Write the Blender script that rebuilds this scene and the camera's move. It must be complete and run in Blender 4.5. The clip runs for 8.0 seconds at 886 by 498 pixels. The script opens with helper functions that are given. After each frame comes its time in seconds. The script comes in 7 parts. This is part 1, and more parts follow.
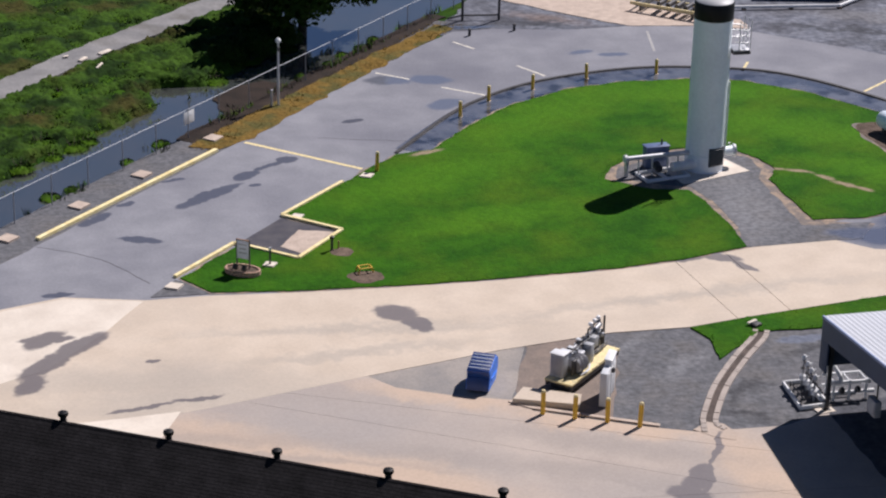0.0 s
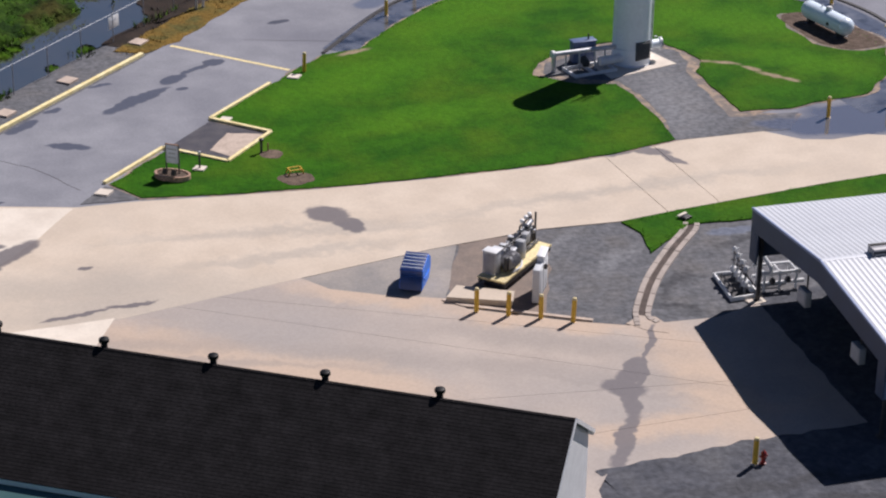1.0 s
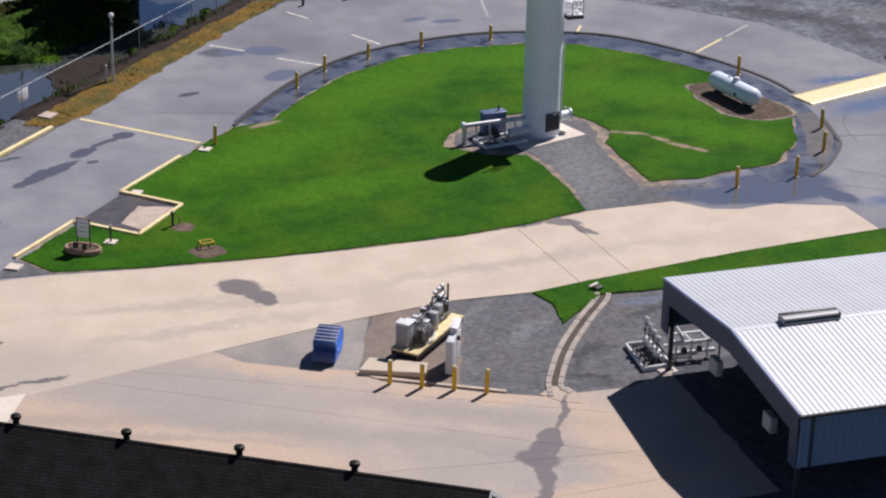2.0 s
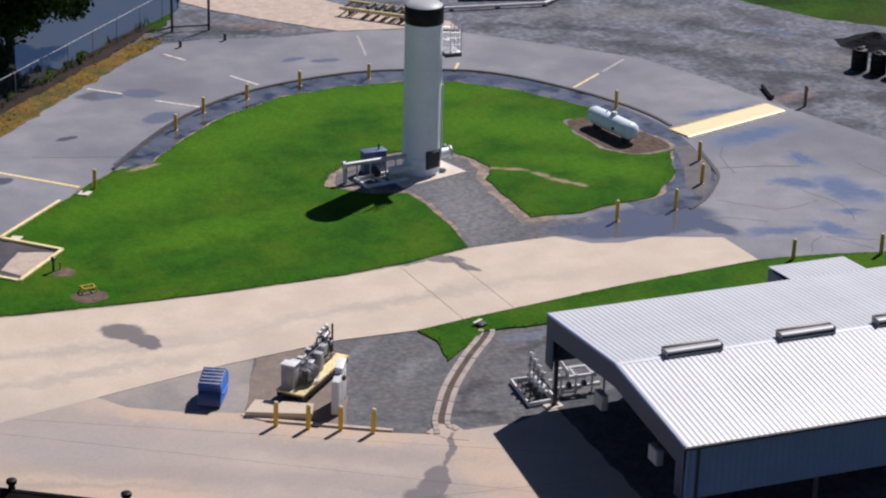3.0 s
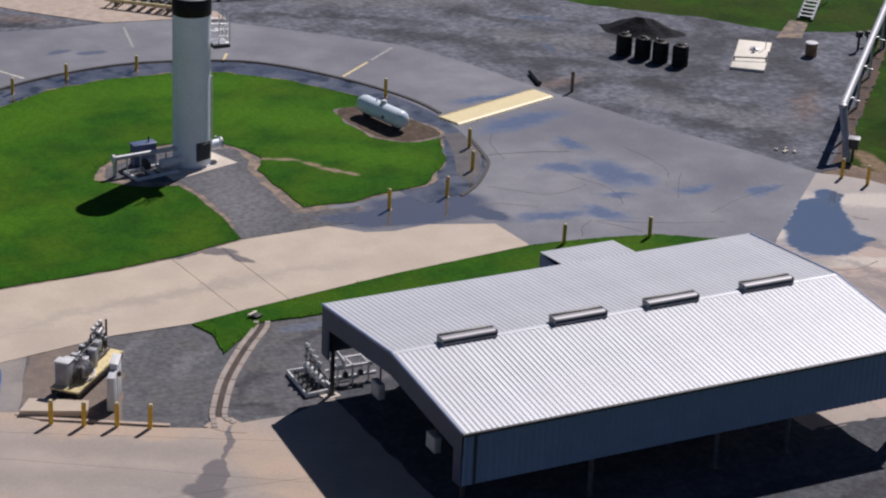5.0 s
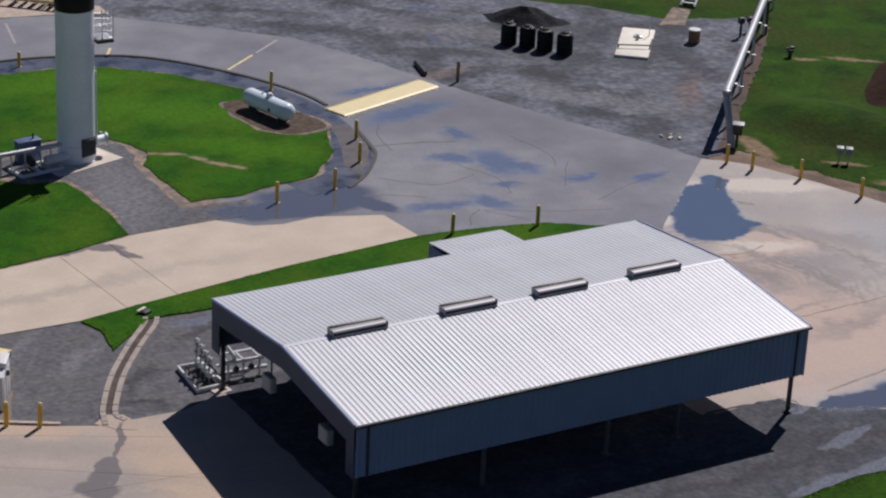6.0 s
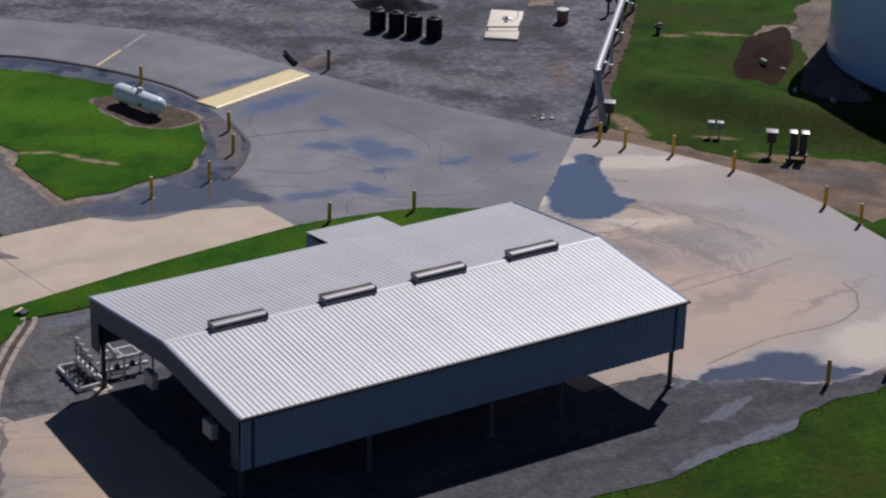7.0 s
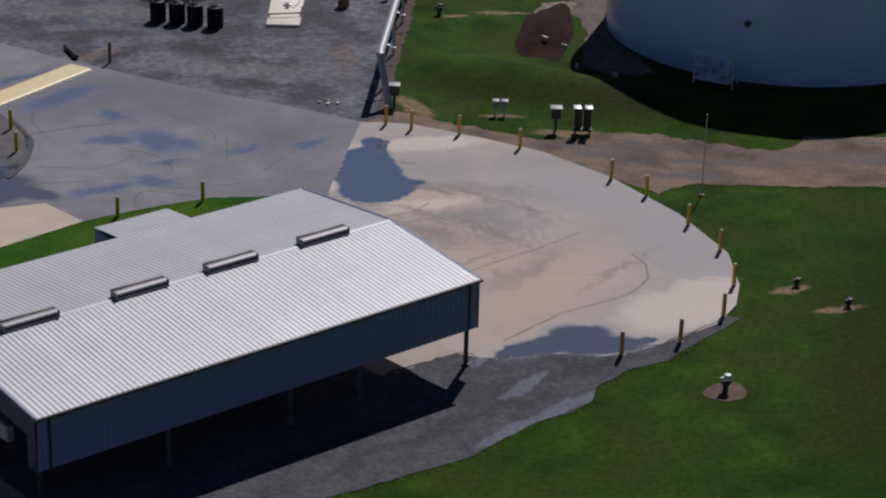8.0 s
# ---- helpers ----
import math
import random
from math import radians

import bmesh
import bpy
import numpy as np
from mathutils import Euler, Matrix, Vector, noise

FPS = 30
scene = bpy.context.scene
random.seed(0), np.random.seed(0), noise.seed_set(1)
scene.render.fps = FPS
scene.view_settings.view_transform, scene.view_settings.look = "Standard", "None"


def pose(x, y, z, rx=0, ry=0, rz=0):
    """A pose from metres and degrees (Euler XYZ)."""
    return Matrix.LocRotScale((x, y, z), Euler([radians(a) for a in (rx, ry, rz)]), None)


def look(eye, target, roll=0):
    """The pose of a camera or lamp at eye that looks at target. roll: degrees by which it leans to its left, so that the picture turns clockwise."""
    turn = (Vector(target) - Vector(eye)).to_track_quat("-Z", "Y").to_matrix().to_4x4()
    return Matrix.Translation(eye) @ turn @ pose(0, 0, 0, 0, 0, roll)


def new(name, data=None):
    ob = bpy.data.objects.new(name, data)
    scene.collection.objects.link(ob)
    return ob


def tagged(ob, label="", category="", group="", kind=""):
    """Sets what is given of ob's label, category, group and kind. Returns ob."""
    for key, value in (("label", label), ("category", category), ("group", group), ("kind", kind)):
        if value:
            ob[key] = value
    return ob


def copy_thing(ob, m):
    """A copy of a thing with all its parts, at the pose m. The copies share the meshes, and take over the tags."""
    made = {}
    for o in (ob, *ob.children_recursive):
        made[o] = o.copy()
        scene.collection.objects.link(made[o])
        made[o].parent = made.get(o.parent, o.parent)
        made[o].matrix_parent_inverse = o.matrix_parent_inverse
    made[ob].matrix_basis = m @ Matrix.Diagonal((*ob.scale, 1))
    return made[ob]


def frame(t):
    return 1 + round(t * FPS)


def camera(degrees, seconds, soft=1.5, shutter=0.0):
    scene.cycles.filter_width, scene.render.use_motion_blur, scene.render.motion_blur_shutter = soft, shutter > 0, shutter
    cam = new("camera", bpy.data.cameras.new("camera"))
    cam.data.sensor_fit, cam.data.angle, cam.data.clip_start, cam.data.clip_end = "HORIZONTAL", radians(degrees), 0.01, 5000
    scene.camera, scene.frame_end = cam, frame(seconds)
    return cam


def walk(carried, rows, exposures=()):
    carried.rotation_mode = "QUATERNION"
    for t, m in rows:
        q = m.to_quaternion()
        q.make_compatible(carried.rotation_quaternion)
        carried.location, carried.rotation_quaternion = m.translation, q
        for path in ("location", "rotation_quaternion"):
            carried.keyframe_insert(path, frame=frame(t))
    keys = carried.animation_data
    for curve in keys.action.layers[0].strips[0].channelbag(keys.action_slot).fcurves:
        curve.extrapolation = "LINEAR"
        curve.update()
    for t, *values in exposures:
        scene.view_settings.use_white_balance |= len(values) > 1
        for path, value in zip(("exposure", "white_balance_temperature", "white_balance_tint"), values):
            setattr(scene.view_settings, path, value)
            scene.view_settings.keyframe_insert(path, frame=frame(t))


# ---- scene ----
cam = camera(21.60, 8.0, soft=2.2)
PATH = [
    (0, (-38.906, -71.973, 45.634), (-16.142, 17.478, 7.158), 1.41),
    (0.5, (-39.006, -71.980, 45.757), (-15.241, 15.887, 4.349), 1.06),
    (1, (-39.098, -71.987, 45.872), (-13.705, 14.879, 3.334), 0.90),
    (1.5, (-39.182, -71.993, 45.979), (-11.855, 14.779, 4.460), 1.03),
    (1.7, (-39.214, -71.995, 46.019), (-11.107, 14.875, 5.231), 1.37),
    (2.8, (-39.366, -72.004, 46.216), (-5.894, 14.119, 7.973), 1.18),
    (3, (-39.390, -72.005, 46.248), (-4.950, 13.737, 8.009), 1.51),
    (3.5, (-39.444, -72.007, 46.321), (-2.724, 12.760, 8.030), 1.37),
    (4, (-39.491, -72.008, 46.385), (-0.526, 11.717, 8.021), 1.54),
    (4.5, (-39.529, -72.009, 46.441), (1.645, 10.626, 8.020), 2.17),
    (6, (-39.600, -72.004, 46.560), (7.920, 7.037, 7.903), 2.74),
    (6.5, (-39.609, -72.001, 46.582), (9.900, 5.726, 7.757), 2.45),
    (7, (-39.609, -71.996, 46.597), (12.281, 4.057, 7.568), 1.80),
    (7.5, (-39.603, -71.991, 46.603), (15.456, 1.700, 7.383), 1.42),
    (7.7, (-39.598, -71.989, 46.603), (16.942, 0.553, 7.348), 1.50),
    (8, (-39.588, -71.985, 46.600), (19.360, -1.467, 7.201), 1.45),
]
walk(cam, [(t, look(eye, target, roll)) for t, eye, target, roll in PATH], [(t, e, 6500, 17) for t, e in ((0.0, 0.11), (1.5, 0.07), (3.0, -0.02), (3.5, -0.11), (4.5, -0.28), (6.0, -0.43), (7.0, -0.6), (8.0, -0.82))])

# ---- light ----
world = bpy.data.worlds.new("sky")
scene.world = world
world.use_nodes = True
wn = world.node_tree
sky = wn.nodes.new("ShaderNodeTexSky")
sky.sky_type = "NISHITA"
sky.sun_disc = False
sky.dust_density, sky.ozone_density, sky.air_density = 0.0, 5.0, 0.6
sky.sun_elevation, sky.sun_rotation = radians(47.6), radians(56.3)
wn.nodes["Background"].inputs[1].default_value = 0.05
wn.links.new(sky.outputs[0], wn.nodes["Background"].inputs[0])
sun = new("sun", bpy.data.lights.new("sun", "SUN"))
sun.data.energy, sun.data.angle, sun.data.color = 5.0, radians(0.53), (1.0, 0.965, 0.92)
sun.matrix_world = look((33, 22, 43.5), (0, 0, 0))


# ---- materials ----
def S(r, g, b):
    return tuple((c / 255 / 12.92) if c < 10 else ((c / 255 + 0.055) / 1.055) ** 2.4 for c in (r, g, b)) + (1.0,)


def material(name, base, other=None, scale=3.0, rough=0.8, metal=0.0, bump=0.0, bump_scale=40.0, fine=0.0, fine_scale=60.0,
             spread=(0.35, 0.65), tone=None, tone_scale=0.15, tone_spread=(0.45, 0.6), jitter=0.0, rough_spread=0.0, spec=0.5, coords="Object", zones=(), coat=0.0, swirl=None):
    """Paint of two colours mixed by coarse noise, a third by very coarse noise, and fine grain; bump in metres.
    zones: stains as (segments, colour, strength, roughness, film of water, softness, waviness), a segment as (x, y, x, y, radius) in plan."""
    m = bpy.data.materials.new(name)
    m.use_nodes = True
    nt = m.node_tree
    bs = nt.nodes["Principled BSDF"]
    bs.inputs["Roughness"].default_value, bs.inputs["Metallic"].default_value = rough, metal
    bs.inputs["Specular IOR Level"].default_value = spec
    tc = nt.nodes.new("ShaderNodeTexCoord").outputs[coords]

    def noise_at(s, detail=5.0, lo=0.0, hi=1.0):
        n = nt.nodes.new("ShaderNodeTexNoise")
        n.inputs["Scale"].default_value, n.inputs["Detail"].default_value = s, detail
        nt.links.new(tc, n.inputs["Vector"])
        r = nt.nodes.new("ShaderNodeMapRange")
        r.inputs["From Min"].default_value, r.inputs["From Max"].default_value = lo, hi
        nt.links.new(n.outputs["Fac"], r.inputs["Value"])
        return r.outputs[0]

    def mix(a, b, fac, kind="MIX"):
        x = nt.nodes.new("ShaderNodeMix")
        x.data_type, x.blend_type = "RGBA", kind
        for socket, value in ((x.inputs[0], fac), (x.inputs[6], a), (x.inputs[7], b)):
            if isinstance(value, (tuple, float)):
                socket.default_value = value
            else:
                nt.links.new(value, socket)
        return x.outputs[2]

    def blend(a, b, fac):
        x = nt.nodes.new("ShaderNodeMix")
        for socket, value in ((x.inputs[0], fac), (x.inputs[2], a), (x.inputs[3], b)):
            if isinstance(value, (int, float)):
                socket.default_value = value
            else:
                nt.links.new(value, socket)
        return x.outputs[0]

    def zone_mask(segments, softness, wave):
        coarse, small = (nt.nodes.new("ShaderNodeTexNoise") for _ in range(2))
        coarse.inputs["Scale"].default_value, small.inputs["Scale"].default_value = 0.55, 2.4
        total = tc
        for n, amount in ((coarse, wave), (small, wave * 0.5)):
            nt.links.new(tc, n.inputs["Vector"])
            shift = nt.nodes.new("ShaderNodeVectorMath")
            shift.operation = "SUBTRACT"
            nt.links.new(n.outputs["Color"], shift.inputs[0])
            shift.inputs[1].default_value = (0.5, 0.5, 0.5)
            add = nt.nodes.new("ShaderNodeVectorMath")
            add.operation = "MULTIPLY_ADD"
            nt.links.new(shift.outputs[0], add.inputs[0])
            add.inputs[1].default_value = (amount * 3, amount * 3, 0)
            nt.links.new(total, add.inputs[2])
            total = add.outputs[0]
        least = None
        for ax, ay, bx, by, r in segments:
            to = nt.nodes.new("ShaderNodeMapping")
            to.vector_type = "TEXTURE"
            half = math.hypot(bx - ax, by - ay) / 2 + r
            to.inputs["Location"].default_value = ((ax + bx) / 2, (ay + by) / 2, 0)
            to.inputs["Rotation"].default_value = (0, 0, math.atan2(by - ay, bx - ax))
            to.inputs["Scale"].default_value = (half, r, 1000)
            nt.links.new(total, to.inputs["Vector"])
            far = nt.nodes.new("ShaderNodeVectorMath")
            far.operation = "LENGTH"
            nt.links.new(to.outputs[0], far.inputs[0])
            if least is None:
                least = far.outputs["Value"]
            else:
                low = nt.nodes.new("ShaderNodeMath")
                low.operation = "MINIMUM"
                nt.links.new(least, low.inputs[0])
                nt.links.new(far.outputs["Value"], low.inputs[1])
                least = low.outputs[0]
        edge = nt.nodes.new("ShaderNodeMapRange")
        edge.interpolation_type = "SMOOTHSTEP"
        edge.inputs["From Min"].default_value, edge.inputs["From Max"].default_value = 1 + softness, 1 - softness
        nt.links.new(least, edge.inputs["Value"])
        return edge.outputs[0]

    def times(a, k):
        x = nt.nodes.new("ShaderNodeMath")
        x.operation = "MULTIPLY"
        nt.links.new(a, x.inputs[0])
        x.inputs[1].default_value = k
        return x.outputs[0]

    gloss, film = rough, coat
    if rough_spread:
        gloss = blend(rough - rough_spread, rough + rough_spread, noise_at(scale * 0.7, 4.0, 0.3, 0.7))
    color = base
    if other:
        color = mix(base, other, noise_at(scale, 6.0, *spread))
    if tone:
        color = mix(color, tone, noise_at(tone_scale, 4.0, *tone_spread))
    if swirl:
        cx, cy, pitch, tint, segments = swirl
        to = nt.nodes.new("ShaderNodeMapping")
        to.vector_type = "TEXTURE"
        to.inputs["Location"].default_value = (cx, cy, 0)
        to.inputs["Scale"].default_value = (1.25, 1, 1)
        nt.links.new(tc, to.inputs["Vector"])
        ring = nt.nodes.new("ShaderNodeTexWave")
        ring.wave_type, ring.rings_direction = "RINGS", "Z"
        for key, value in (("Scale", pitch), ("Distortion", 14.0), ("Detail", 6.0), ("Detail Scale", 0.8)):
            ring.inputs[key].default_value = value
        nt.links.new(to.outputs[0], ring.inputs["Vector"])
        keep = nt.nodes.new("ShaderNodeMath")
        keep.operation = "MULTIPLY"
        nt.links.new(times(zone_mask(segments, 0.5, 0.5), 0.85), keep.inputs[0])
        nt.links.new(noise_at(0.5, 4.0, 0.3, 0.5), keep.inputs[1])
        both = nt.nodes.new("ShaderNodeMath")
        both.operation = "MULTIPLY"
        nt.links.new(keep.outputs[0], both.inputs[0])
        nt.links.new(ring.outputs["Fac"], both.inputs[1])
        color = mix(color, tint, both.outputs[0])
    for segments, tint, strength, zone_rough, zone_film, softness, wave in zones:
        mask = zone_mask(segments, softness, wave)
        color = mix(color, tint, times(mask, strength))
        gloss = blend(gloss, zone_rough, mask)
        if zone_film:
            film = blend(film, zone_film, mask)
    if fine:
        grain = noise_at(fine_scale, 3.0, 0.3, 0.7)
        lo, hi = 1 - fine, 1 + fine
        ramp = nt.nodes.new("ShaderNodeMapRange")
        ramp.inputs["To Min"].default_value, ramp.inputs["To Max"].default_value = lo, hi
        nt.links.new(grain, ramp.inputs["Value"])
        v = nt.nodes.new("ShaderNodeVectorMath")
        v.operation = "SCALE"
        if isinstance(color, tuple):
            v.inputs[0].default_value = color[:3]
        else:
            nt.links.new(color, v.inputs[0])
        nt.links.new(ramp.outputs[0], v.inputs["Scale"])
        color = v.outputs[0]
    if jitter:
        info = nt.nodes.new("ShaderNodeObjectInfo")
        ramp = nt.nodes.new("ShaderNodeMapRange")
        ramp.inputs["To Min"].default_value, ramp.inputs["To Max"].default_value = 1 - jitter, 1 + jitter
        nt.links.new(info.outputs["Random"], ramp.inputs["Value"])
        v = nt.nodes.new("ShaderNodeVectorMath")
        v.operation = "SCALE"
        if isinstance(color, tuple):
            v.inputs[0].default_value = color[:3]
        else:
            nt.links.new(color, v.inputs[0])
        nt.links.new(ramp.outputs[0], v.inputs["Scale"])
        color = v.outputs[0]
    if isinstance(color, tuple):
        bs.inputs["Base Color"].default_value = color
    else:
        nt.links.new(color, bs.inputs["Base Color"])
    for key, value in (("Roughness", gloss), ("Coat Weight", film)):
        if isinstance(value, (int, float)):
            bs.inputs[key].default_value = value
        else:
            nt.links.new(value, bs.inputs[key])
    bs.inputs["Coat IOR"].default_value, bs.inputs["Coat Roughness"].default_value = 3.6, 0.06
    if bump:
        b = nt.nodes.new("ShaderNodeBump")
        b.inputs["Strength"].default_value, b.inputs["Distance"].default_value = 1.0, bump
        nt.links.new(noise_at(bump_scale, 6.0), b.inputs["Height"])
        nt.links.new(b.outputs[0], bs.inputs["Normal"])
    return m


def segs(points, r):
    return [(*a, *b, r) for a, b in points]


# stains in plan: damp films and oil on the asphalt, damp and dirt on the concrete
DAMP_ASPHALT = segs([((-24.0, 42.4), (-21.0, 44.8))], 0.5) + segs([((-20.45, 45.9), (-19.6, 46.5)), ((-17.8, 48.2), (-17.2, 48.4)), ((-29.4, 40.7), (-28.3, 41.7)), ((-27.5, 38.4), (-26.2, 37.9))], 0.42) + segs(
    [((-19.4, 46.9), (-17.9, 48.1)), ((-27.4, 42.9), (-26.8, 43.3)), ((-24.5, 46.1), (-23.7, 46.4)), ((-12.9, 54.0), (-12.0, 54.2)), ((-32.3, 31.9), (-31.1, 31.9)), ((-20.0, 44.6), (-19.8, 44.7))], 0.25)
# wet films on the east road, with the sky's reflection painted in as blue
SKY_FILM_ASPHALT = segs([((27.0, 33.9), (26.9, 31.9))], 1.15) + segs([((24.2, 41.9), (28.4, 42.9)), ((26.9, 33.0), (27.8, 31.4))], 1.0) + segs([((24.4, 34.9), (25.4, 34.2)), ((23.0, 28.4), (23.7, 27.2))], 0.75) + segs(
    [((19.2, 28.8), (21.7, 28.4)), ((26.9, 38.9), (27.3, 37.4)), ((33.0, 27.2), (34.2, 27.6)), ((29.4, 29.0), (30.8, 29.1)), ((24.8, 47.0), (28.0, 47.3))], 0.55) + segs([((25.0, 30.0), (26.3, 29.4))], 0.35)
FILM_WEST = segs([((-9.4, 61.0), (-8.3, 60.8)), ((-6.9, 61.0), (-5.7, 60.5)), ((-6.8, 55.8), (-6.0, 56.2))], 0.8) + segs([((4.2, 64.4), (5.2, 64.6)), ((6.0, 63.6), (7.2, 63.6))], 0.4)
WET_BEND = segs([((10.6, 31.7), (16.4, 30.9))], 1.5) + segs([((13.0, 33.0), (17.0, 32.2))], 1.3) + segs([((9.2, 32.2), (11.4, 31.8)), ((16.6, 31.6), (17.6, 29.4))], 0.8)
DAMP_CONCRETE = segs([((-16.3, 26.9), (-15.9, 26.6))], 0.9) + segs([((-15.5, 25.7), (-15.2, 25.0))], 0.6) + segs([((-8.35, 7.1), (-7.9, 6.7))], 0.72) + segs([((-7.5, 8.2), (-6.8, 8.85))], 0.36) + segs([((-8.0, 7.5), (-7.4, 8.0))], 0.5) + segs([((-33.4, 26.8), (-31.7, 26.8)), ((-8.7, 4.6), (-10.6, 0.9)), ((-8.0, 6.5), (-8.5, 4.8))], 0.42) + segs(
    [((-33.7, 23.1), (-32.0, 25.0)), ((-32.0, 25.0), (-30.1, 26.8)), ((-33.9, 21.6), (-33.3, 22.6)), ((-33.2, 26.2), (-32.2, 27.2))], 0.6) + segs(
    [((-5.0, 11.7), (-6.4, 9.0)), ((-6.4, 9.0), (-7.5, 6.9)), ((-28.3, 23.5), (-27.9, 23.5)), ((-30.6, 18.75), (-27.8, 19.2)), ((-27.7, 19.3), (-25.5, 19.5))], 0.17) + segs([((-0.4, 30.3), (1.2, 30.7))], 0.3) + segs([((1.4, 30.5), (2.1, 30.1))], 0.6) + segs([((2.1, 29.7), (2.75, 28.4))], 0.28)
WARM_APRON = segs([((-28.3, 16.7), (-23.3, 13.4)), ((-23.4, 12.9), (-16.6, 8.9)), ((-4.8, 10.6), (-4.4, 2.0))], 1.5) + segs([((-18.4, 19.0), (-13.2, 16.1)), ((-12.5, 14.9), (-6.2, 12.0)), ((-11.0, 3.4), (-3.2, 3.6))], 0.9)
WARM_PAD = segs([((25.5, 15.7), (25.2, 9.3)), ((29.0, 14.5), (30.5, 6.5)), ((24, 4.5), (33, 5.5))], 3.6) + segs([((24.1, 20.2), (28.0, 19.2)), ((30, 17), (34.5, 16.0))], 1.8)
# standing water on the pad, tinted with the blue of the reflected sky
SKY_PAD_PUDDLE = segs([((36.4, 25.2), (36.8, 25.5))], 0.8) + segs([((34.3, 23.6), (35.5, 24.5))], 1.15) + segs([((33.4, 22.2), (34.7, 23.5))], 1.45) + segs([((32.7, 21.0), (33.7, 21.9))], 1.85) + segs([((32.2, 19.9), (32.9, 20.1))], 2.05) + segs([((33.9, 19.4), (34.7, 19.3))], 0.4)
PAD_TAIL = segs([((33.7, 18.6), (35.0, 19.0))], 0.5) + segs([((34.6, 18.4), (34.9, 17.9))], 0.4) + segs([((34.9, 17.8), (35.1, 16.9)), ((35.9, 22.2), (36.4, 21.6))], 0.22)
SIDE_PUDDLE = segs([((25.2, -0.15), (28.9, -0.5))], 1.0) + segs([((28.2, -0.4), (29.0, -0.7))], 1.4) + segs([((27.6, -1.1), (30.0, -2.5))], 1.15) + segs([((24.2, 0.1), (25.4, 0.4)), ((30.6, -2.7), (31.1, -2.8))], 0.4)
GREY_RING = segs([((40.4, 15.6), (41.9, 9.0))], 2.3) + segs([((42.0, 8.4), (39.6, 2.2))], 2.6)
PALE_RING = segs([((33.2, -1.2), (37.0, -1.0))], 2.1) + segs([((36.6, 0.6), (38.6, -0.6)), ((35.6, 25.4), (41.2, 22.6))], 1.0) + segs([((30.6, 21.6), (32.0, 23.2)), ((30.4, 17.6), (34.6, 16.0))], 0.8)
CLOUD_PAD = segs([((30.6, 13.6), (31.2, 11.6)), ((33.4, 13.4), (36.2, 13.4)), ((36.0, 17.4), (38.6, 14.6)), ((33.0, 10.8), (35.6, 12.0))], 0.9) + segs([((33.5, 14.6), (34.1, 13.8)), ((31.0, 15.6), (32.4, 15.0)), ((34.6, 12.6), (35.0, 11.8)), ((36.6, 11.2), (37.4, 13.6))], 0.4)
DAMP_YARD = segs([((45.2, 53.2), (47.6, 52.2)), ((45.2, 45.4), (48.4, 46.0)), ((43.2, 48.6), (47.4, 53.0)), ((46.6, 45.8), (50.6, 49.8)), ((40.0, 56.0), (45.0, 53.4)), ((31.5, 53.2), (36.5, 50.8)), ((25.0, 62.4), (31.0, 57.5)), ((38.6, 50.6), (42.4, 45.5))], 1.1) + segs([((31.5, 46.2), (35.5, 47.4)), ((44.6, 53.8), (47.4, 51.6)), ((43.4, 46.0), (45.2, 44.0)), ((37, 47.4), (39.2, 44.6)), ((38.0, 42.5), (41.0, 40.0))], 0.8) + segs(
    [((20, 68), (28, 64)), ((10, 84), (24, 78)), ((32, 64), (37, 60)), ((36.5, 38.4), (39.0, 36.0)), ((50, 51), (53, 48)), ((-2.6, 70.9), (0.8, 71.0)), ((2.2, 70.6), (5.0, 70.3))], 0.6)
RED_YARD = segs([((30.4, 47.8), (33.6, 48.4)), ((43.5, 37.4), (46.0, 40.6)), ((3.2, 73), (6, 71))], 0.8)
FILM_YARD = segs([((35.37, 55.82), (34.97, 54.03))], 0.22) + segs([((36.6, 61.6), (38.8, 60.0)), ((-2.4, 70.9), (0.6, 71.0))], 0.35)
PALE_YARD = segs([((34, 58), (40, 53)), ((36, 43), (41, 37)), ((24, 70), (34, 66))], 1.5)
BARE_FIELD = segs([((40.0, -2.3), (41.6, -2.9)), ((40.1, -5.2), (41.8, -6.0)), ((44.8, 25.4), (46.4, 24.2)), ((55.4, 41.9), (56.3, 41.3)), ((57.6, 41.1), (59.8, 39.3))], 0.32) + segs([((45.8, 21.2), (48.2, 19.0)), ((42.2, 27.8), (42.6, 30.4))], 0.7)
OLIVE_FIELD = segs([((45.6, 31.4), (49.0, 25.6)), ((49.0, 25.6), (52.6, 20.9))], 1.7) + segs([((43, -14), (56, -4)), ((34, -14), (40, -9))], 2.2)
# darkening toward the view's right edge, painted into the field colour
EDGE_SHADE = segs([((49.16, -2.42), (38.8, -11.25)), ((38.8, -11.25), (28.14, -20.34))], 3.4)
STREAK_PAD = segs([((28.6, 19.6), (31.6, 17.6)), ((31.4, 17.8), (33.6, 13.0)), ((33.4, 13.4), (33.6, 8.4)), ((30.0, 16.6), (31.8, 13.2)), ((33.0, 3.6), (38.2, 5.0)), ((35.4, 18.4), (37.4, 12.0)), ((31.4, 9.6), (27.0, 8.6))], 0.3) + segs(
    [((29.6, 15.6), (31.4, 12.6)), ((29.5, 6.2), (34.0, 7.4)), ((29.0, 18.2), (30.6, 17.4))], 0.7)
